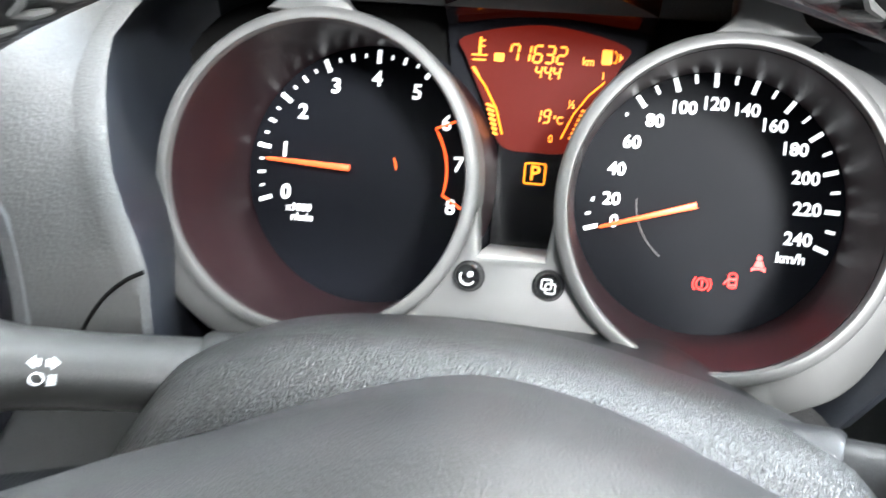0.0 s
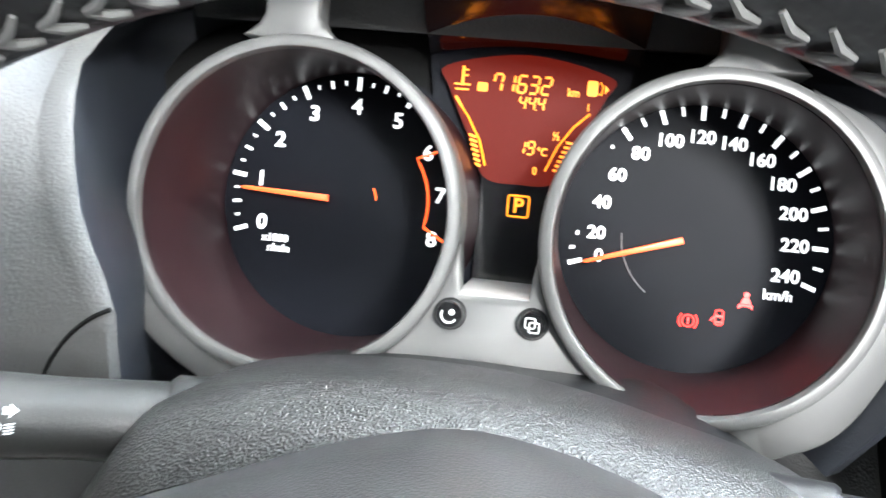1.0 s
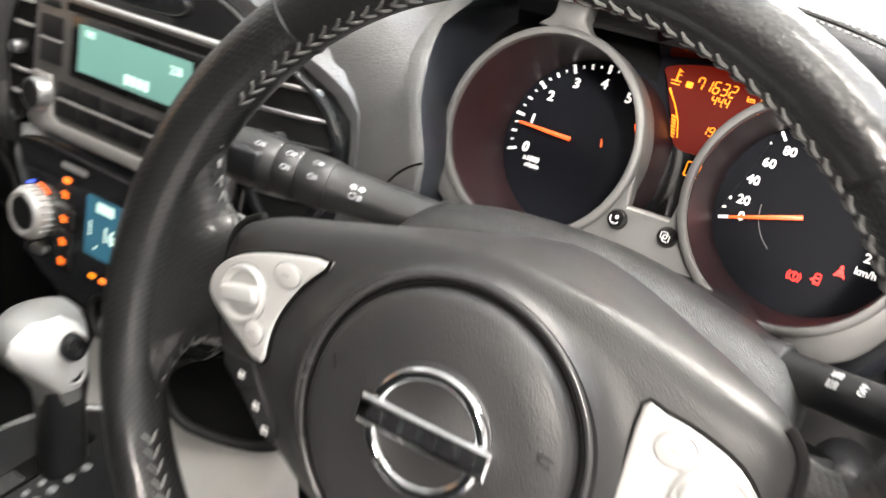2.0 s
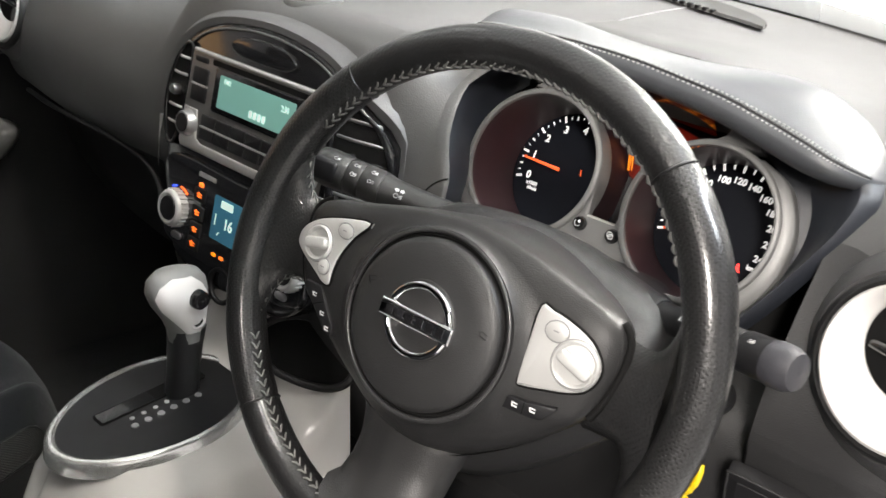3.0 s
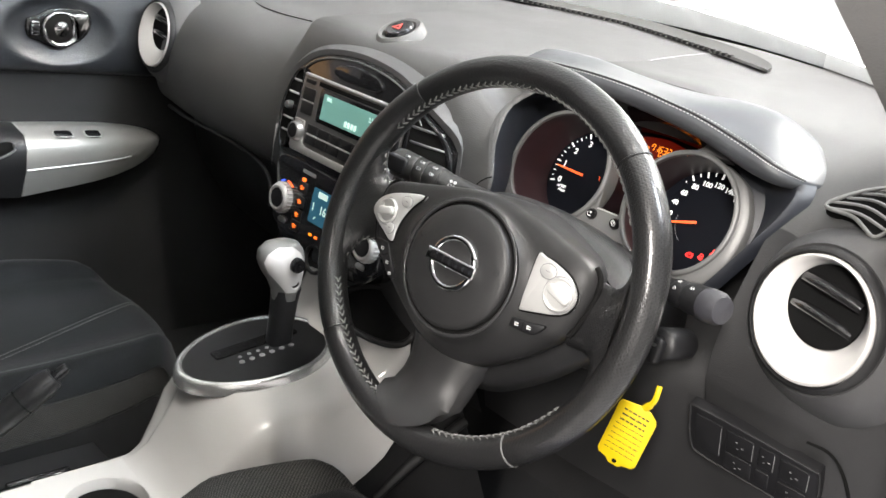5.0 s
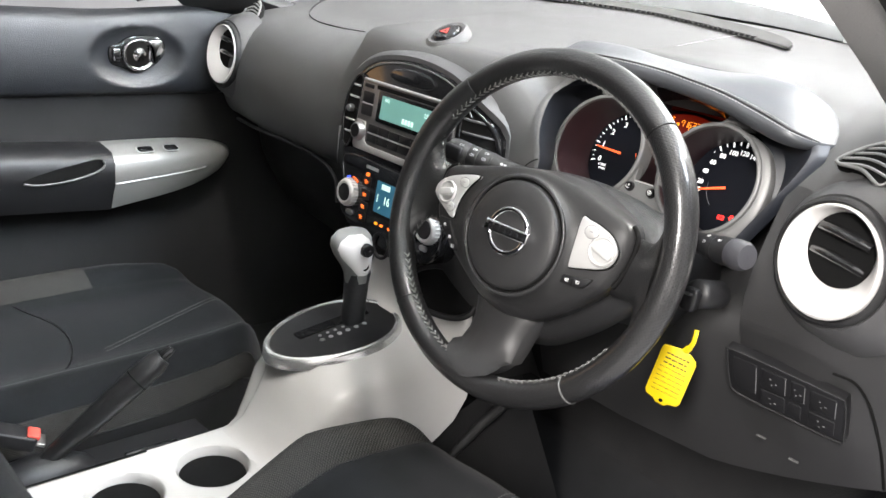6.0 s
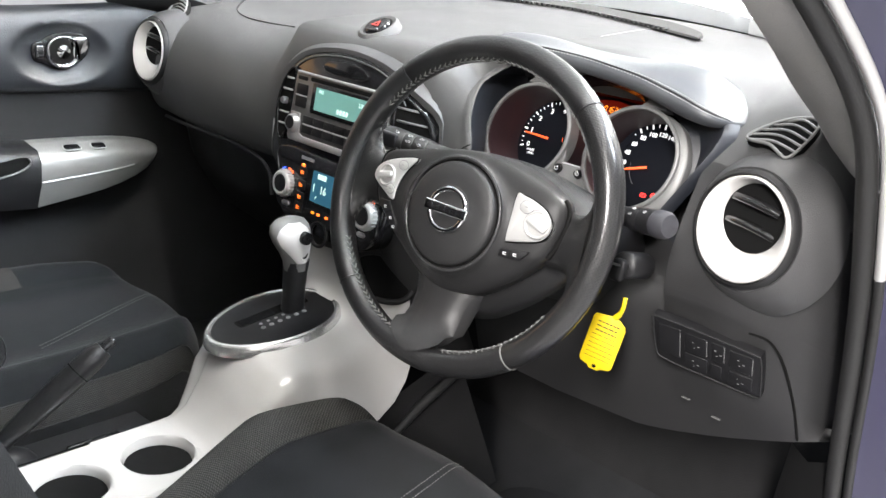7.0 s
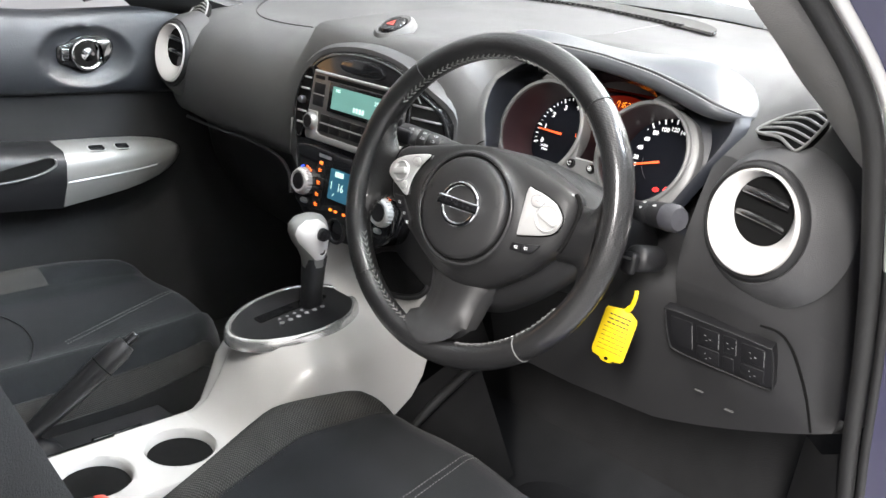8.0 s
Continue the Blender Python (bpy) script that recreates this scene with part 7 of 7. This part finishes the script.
    for (h, w, d, cy, cx), (a0, a1) in zip(prof[1:-1], ((-26, 16), (-48, 36), (-64, 46), (-66, 44), (-56, 34), (-34, 14))):
        rows.append([(cx + (w + 0.0018) * math.cos(t), cy + (d * 0.98 + 0.001) * math.sin(t), h) for t in [radians(a0 + (a1 - a0) * k / 14) for k in range(15)]])
    part("white_cheek", grid(rows), WHITE, kn, "glossy white cheek")
    b = Matrix.Translation((0.0285, -0.010, 0.128)) @ pose(0, 0, 0, 0, 90, 0)
    part("shift_button", moved(lathe([(0.0100, -0.006), (0.0100, 0.006), (0.0090, 0.0085), (0.0050, 0.009), (0, 0.008)], 24), b), PIANO, kn, "black release button")
    b2 = Matrix.Translation((0.0235, -0.004, 0.0985)) @ pose(0, 0, 0, 0, 90, 0)
    part("mode_rim", moved(lathe([(0.0098, -0.006), (0.0096, 0.001), (0.0078, 0.0022), (0.0062, 0.001)], 24), b2), WHITE, kn, "white rim of the mode button")
    part("mode_button", moved(lathe([(0.0060, -0.006), (0.0060, 0.0015), (0.0050, 0.0025), (0, 0.0022)], 20), b2), PIANO, kn, "black mode button")


def build_handbrake():
    hb = thing("handbrake", "black handbrake lever, pulled up between the seats", "handbrake", pose(-0.070, -0.33, 0.58))
    a, b = Vector((0.004, 0.06, 0.045)), Vector((0.019, 0.178, 0.142))
    pts = [a + (b - a) * k for k in (-0.35, 0.0, 0.25, 0.5, 0.75, 0.92, 1.0)]
    part("grip", tube(pts, [0.0105, 0.0125, 0.0150, 0.0168, 0.0172, 0.0164, 0.0128], 20), LEATHER, hb, "smooth black grip")
    d = (b - a).normalized()
    j = a + (b - a) * 0.72
    part("grip_joint", tube([j - d * 0.0008, j + d * 0.0008], 0.0175, 24), VOID, hb, "joint round the grip")
    part("release_button", tube([b - d * 0.002, b + d * 0.014, b + d * 0.018], [0.0072, 0.0072, 0.0055], 16), PIANO, hb, "black release button")
    part("gaiter", grid([[(0.0 + w * math.cos(t), 0.02 + l * math.sin(t), h) for t in [2 * math.pi * k / 24 for k in range(24)]] for w, l, h in ((0.034, 0.075, 0.0), (0.030, 0.066, 0.012), (0.022, 0.05, 0.022), (0.012, 0.02, 0.030))], closed_v=True, caps=True), BLACK, hb, "black base cover")


build_console()
build_selector()
build_handbrake()

# ---- seats ----
def build_seat(x0, y0, z0, taper, stitch, mesh, bolster, nose, side, label):
    seat = thing("seat", label, "seat", pose(x0, y0, z0), group="front seats")
    dz = 0.0

    def height(u, v):
        """u across (-1..1), v along (0 rear .. 1 front)."""
        base = 0.240 + 0.014 * v
        bol = 0.034 * math.exp(-((abs(u) - 0.74) / 0.20) ** 2)
        edge = -0.130 * max(0, (abs(u) - 0.70) / 0.30) ** 2.3
        front = -0.10 * max(0, (v - 0.86) / 0.14) ** 2.6
        gut = -0.006 * math.exp(-((abs(u) - 0.56) / 0.03) ** 2)
        return base + bol * (1 - 0.30 * max(0, (v - 0.7) / 0.3)) + edge + front + gut + 0.006 * (1 - u * u)
    U, V = 48, 40

    def at(u, v):
        w = 0.250 * (1 - nose * max(0, (v - 0.50) / 0.50) ** 2.2) * (1 - taper * max(0, (0.66 - v) / 0.66))
        return Vector((u * w, -0.27 + 0.565 * v - 0.075 * u * u * v * v, height(u, v)))
    def patch(u0, u1, v0, v1, nu, nv, lift=0.0):
        return grid([[at(u0 + (u1 - u0) * i / nu, v0 + (v1 - v0) * j / nv) + Vector((0, 0, lift)) for j in range(nv + 1)] for i in range(nu + 1)], uv=True)
    centre = part("cushion_centre", patch(-mesh, mesh, 0, 1, 30, 36), SUEDE, seat, "grey-blue suede-like seat centre")
    for s in (1, -1):
        part("bolster_mesh", patch(s * mesh, s * side, 0, 1, 8, 36), WEAVE, seat, "coarse woven mesh along the bolster")
        part("bolster_side", patch(s * side, s * 1.0, 0, 1, 8, 36), CLOTH, seat, "black cloth bolster side")
        for u in (mesh, side):
            part("seam", tube([at(s * u, v / 36) + Vector((0, 0, 0.0004)) for v in range(0, 36)], 0.0011, 6), BLACK, seat)
    if mesh > 0.8:
        # the passenger's outer bolster is woven further in, towards the rear
        part("bolster_mesh", patch(-0.54, -mesh, 0, 0.60, 8, 24, 0.0012), WEAVE, seat, "woven mesh on the outer bolster")
    part("cross_seam", tube([at(u / 10, 0.42 - 0.10 * (u / 6) ** 2) + Vector((0, 0, 0.0003)) for u in range(-5, 6)], 0.0012, 6), BLACK, seat, "seam across the cushion")
    # skirt down to the runners
    rows = []
    edge = [at(-1, v / 20) for v in range(21)] + [at(-1 + 2 * i / 20, 1) for i in range(1, 20)] + [at(1, 1 - v / 20) for v in range(21)]
    for k, (s, z) in enumerate(((1.0, None), (1.005, 0.09), (0.97, 0.05), (0.9, 0.03))):
        rows.append([Vector((p.x * s, p.y * (s if p.y > 0 else 1), p.z if z is None else min(z + 0.02, p.z))) for p in edge])
    part("skirt", grid(rows), CLOTH, seat, "black cloth seat side")
    # double stitched seam along the front of the centre panel
    (u0, v0), (u1, v1) = stitch
    for off in (-0.020, 0.020):
        line = smoothed([at(u0 + (u1 - u0) * k / 12 + off, v0 + (v1 - v0) * k / 12) + Vector((0, 0, 0.0006)) for k in range(13)], 8)
        bm = bmesh.new()
        for i in range(0, len(line) - 1, 2):
            bm = join(bm, tube([line[i], line[i + 1]], 0.0006, 4))
        part("stitching", bm, THREAD, centre, "pale double stitching")
    # backrest
    rows = []
    for k in range(15):
        h = k / 14
        w = 0.235 * (1 - 0.30 * max(0, (h - 0.6) / 0.4) ** 2)
        y = -0.255 - 0.22 * h
        z = 0.245 + 0.60 * h
        sec = []
        for j in range(25):
            u = -1 + j / 12
            bol = bolster * math.exp(-((abs(u) - 0.82) / 0.22) ** 2) * (1 - 0.5 * h)
            drop = -0.09 * max(0, (abs(u) - 0.84) / 0.16) ** 2
            sec.append((u * w, y + bol + drop, z))
        rows.append(sec)
    part("backrest", grid(rows), SUEDE, seat, "grey-blue backrest")
    part("backrest_shell", grid([[(u * 0.235, y - 0.13, z) for u in (-1, -0.9, 0, 0.9, 1)] for y, z in ((-0.23, 0.15), (-0.30, 0.4), (-0.47, 0.84))]), CLOTH, seat)
    part("headrest", moved(box(0, 0, 0, 0.25, 0.09, 0.17, 0.04), Matrix.Translation((0, -0.50, 0.95))), SUEDE, seat, "padded headrest")
    return seat


build_seat(-0.365, -0.14, 0.375, 0.0, ((0.34, 0.48), (-0.08, 0.92)), 0.855, 0.055, 0.30, 0.915, "dark grey suede passenger seat with woven bolsters")
build_seat(0.382, -0.168, 0.434, 0.8, ((0.16, 0.50), (0.03, 0.955)), 0.56, 0.062, 0.20, 0.86, "dark grey suede driver's seat with woven bolsters")


def build_buckle(x, y, z, turn):
    b = thing("seat_belt_buckle", "seat belt buckle with red release key beside the seat", "seat belt buckle", pose(x, y, z, -20, 0, turn), group="front buckles")
    part("housing", slab(rounded(0.032, 0.070, 0.006), -0.008, 0.010, 0.003), BLACK, b, "black buckle housing")
    part("release_key", slab(rounded(0.024, 0.016, 0.003, centre=(0, 0.0290)), 0.008, 0.0125, 0.0015), BUCKLE, b, "red release key")
    part("tongue_plate", slab(rounded(0.026, 0.012, 0.002, centre=(0, 0.0400)), 0.000, 0.004, 0.001), STEEL, b, "metal plate")
    part("strap", box(0, -0.06, -0.002, 0.022, 0.08, 0.006, 0.002), CLOTH, b)


build_buckle(-0.104, -0.333, 0.632, -18)
build_buckle(0.112, -0.290, 0.606, 10)


# ---- floor mat ----
def build_mat():
    o = [(p.x, p.y) for p in smoothed([(0.20, 0.02, 0), (0.20, 0.35, 0), (0.23, 0.50, 0), (0.40, 0.53, 0), (0.58, 0.50, 0), (0.61, 0.30, 0), (0.61, 0.02, 0), (0.40, 0.0, 0)], 6, closed=True)]
    mat = thing("floor_mat", "black carpet mat in the driver's footwell", "mat", pose(0, 0, 0.381))
    part("mat_body", slab(o, 0.0, 0.008, 0.003), MAT, mat)
    part("heel_pad", slab(rounded(0.24, 0.20, 0.02, centre=(0.40, 0.22)), 0.006, 0.0105, 0.002), RUBBER, mat, "ribbed rubber heel pad")
    for k in range(9):
        part("rib", slab(rounded(0.22, 0.006, 0.003, 4, centre=(0.40, 0.135 + 0.021 * k)), 0.010, 0.0125, 0.001), RUBBER, mat)


build_mat()


# ---- ignition key with its yellow tag ----
def build_key():
    lock = thing("ignition_lock", "ignition lock with a key in it", "ignition lock", pose(0.492, 0.205, 0.955, 78, 0, 0))
    part("barrel", lathe([(0.016, -0.04), (0.016, 0.004), (0.013, 0.007), (0, 0.007)], 28), BLACK, lock, "black lock barrel")
    key = part("key_bow", slab(rounded(0.018, 0.026, 0.006, centre=(0, -0.006)), 0.012, 0.021, 0.003), BLACK, lock, "black key head")
    part("blade", box(0, 0, 0.018, 0.008, 0.002, 0.02), STEEL, key)
    tag = thing("key_tag", "yellow plastic key tag hanging from the ignition key", "key tag", pose(0.5035, 0.164, 0.874, 90, 9, 18) @ Matrix.Diagonal((0.84, 0.74, 1, 1)))
    o = [(-0.010, 0.0415), (0.0, 0.0435), (0.012, 0.0415), (0.0215, 0.034), (0.0235, 0.028), (0.0235, -0.038), (0.0205, -0.043), (0.010, -0.046), (0.006, -0.0505), (-0.006, -0.0505), (-0.010, -0.046), (-0.0205, -0.043), (-0.0235, -0.038), (-0.0235, 0.034), (-0.0215, 0.039)]
    sheet = part("sheet", slab(o, -0.0009, 0.0009, 0.0004), YELLOW, tag, "yellow plastic sheet")
    part("strap", tube(smoothed([(0.004, 0.042, 0), (0.008, 0.052, 0.002), (0.010, 0.062, 0.004), (0.009, 0.074, 0.003), (0.0075, 0.080, 0.0)], 5), [0.0042] * 6 + [0.0030] * 15, 8, flat=0.5), YELLOW, tag, "yellow loop strap")
    part("hole", slab(ring_points(0.0030, 18, centre=(0, -0.0445)), -0.0011, 0.0011), VOID, sheet, "round hole")
    rng = random.Random(4)
    for k in range(9):
        y = 0.030 - 0.0076 * k
        w = 0.030 if k < 3 else 0.036
        x = -w / 2
        while x < w / 2 - 0.002:
            l = rng.uniform(0.003, 0.008)
            part("print_bar", slab(rounded(min(l, w / 2 - x), 0.0024 if k < 3 else 0.0010, 0.0003, 3, centre=(x + min(l, w / 2 - x) / 2, y)), 0.0008, 0.00105), INK, sheet, smooth=0)
            x += l + 0.0012


build_key()
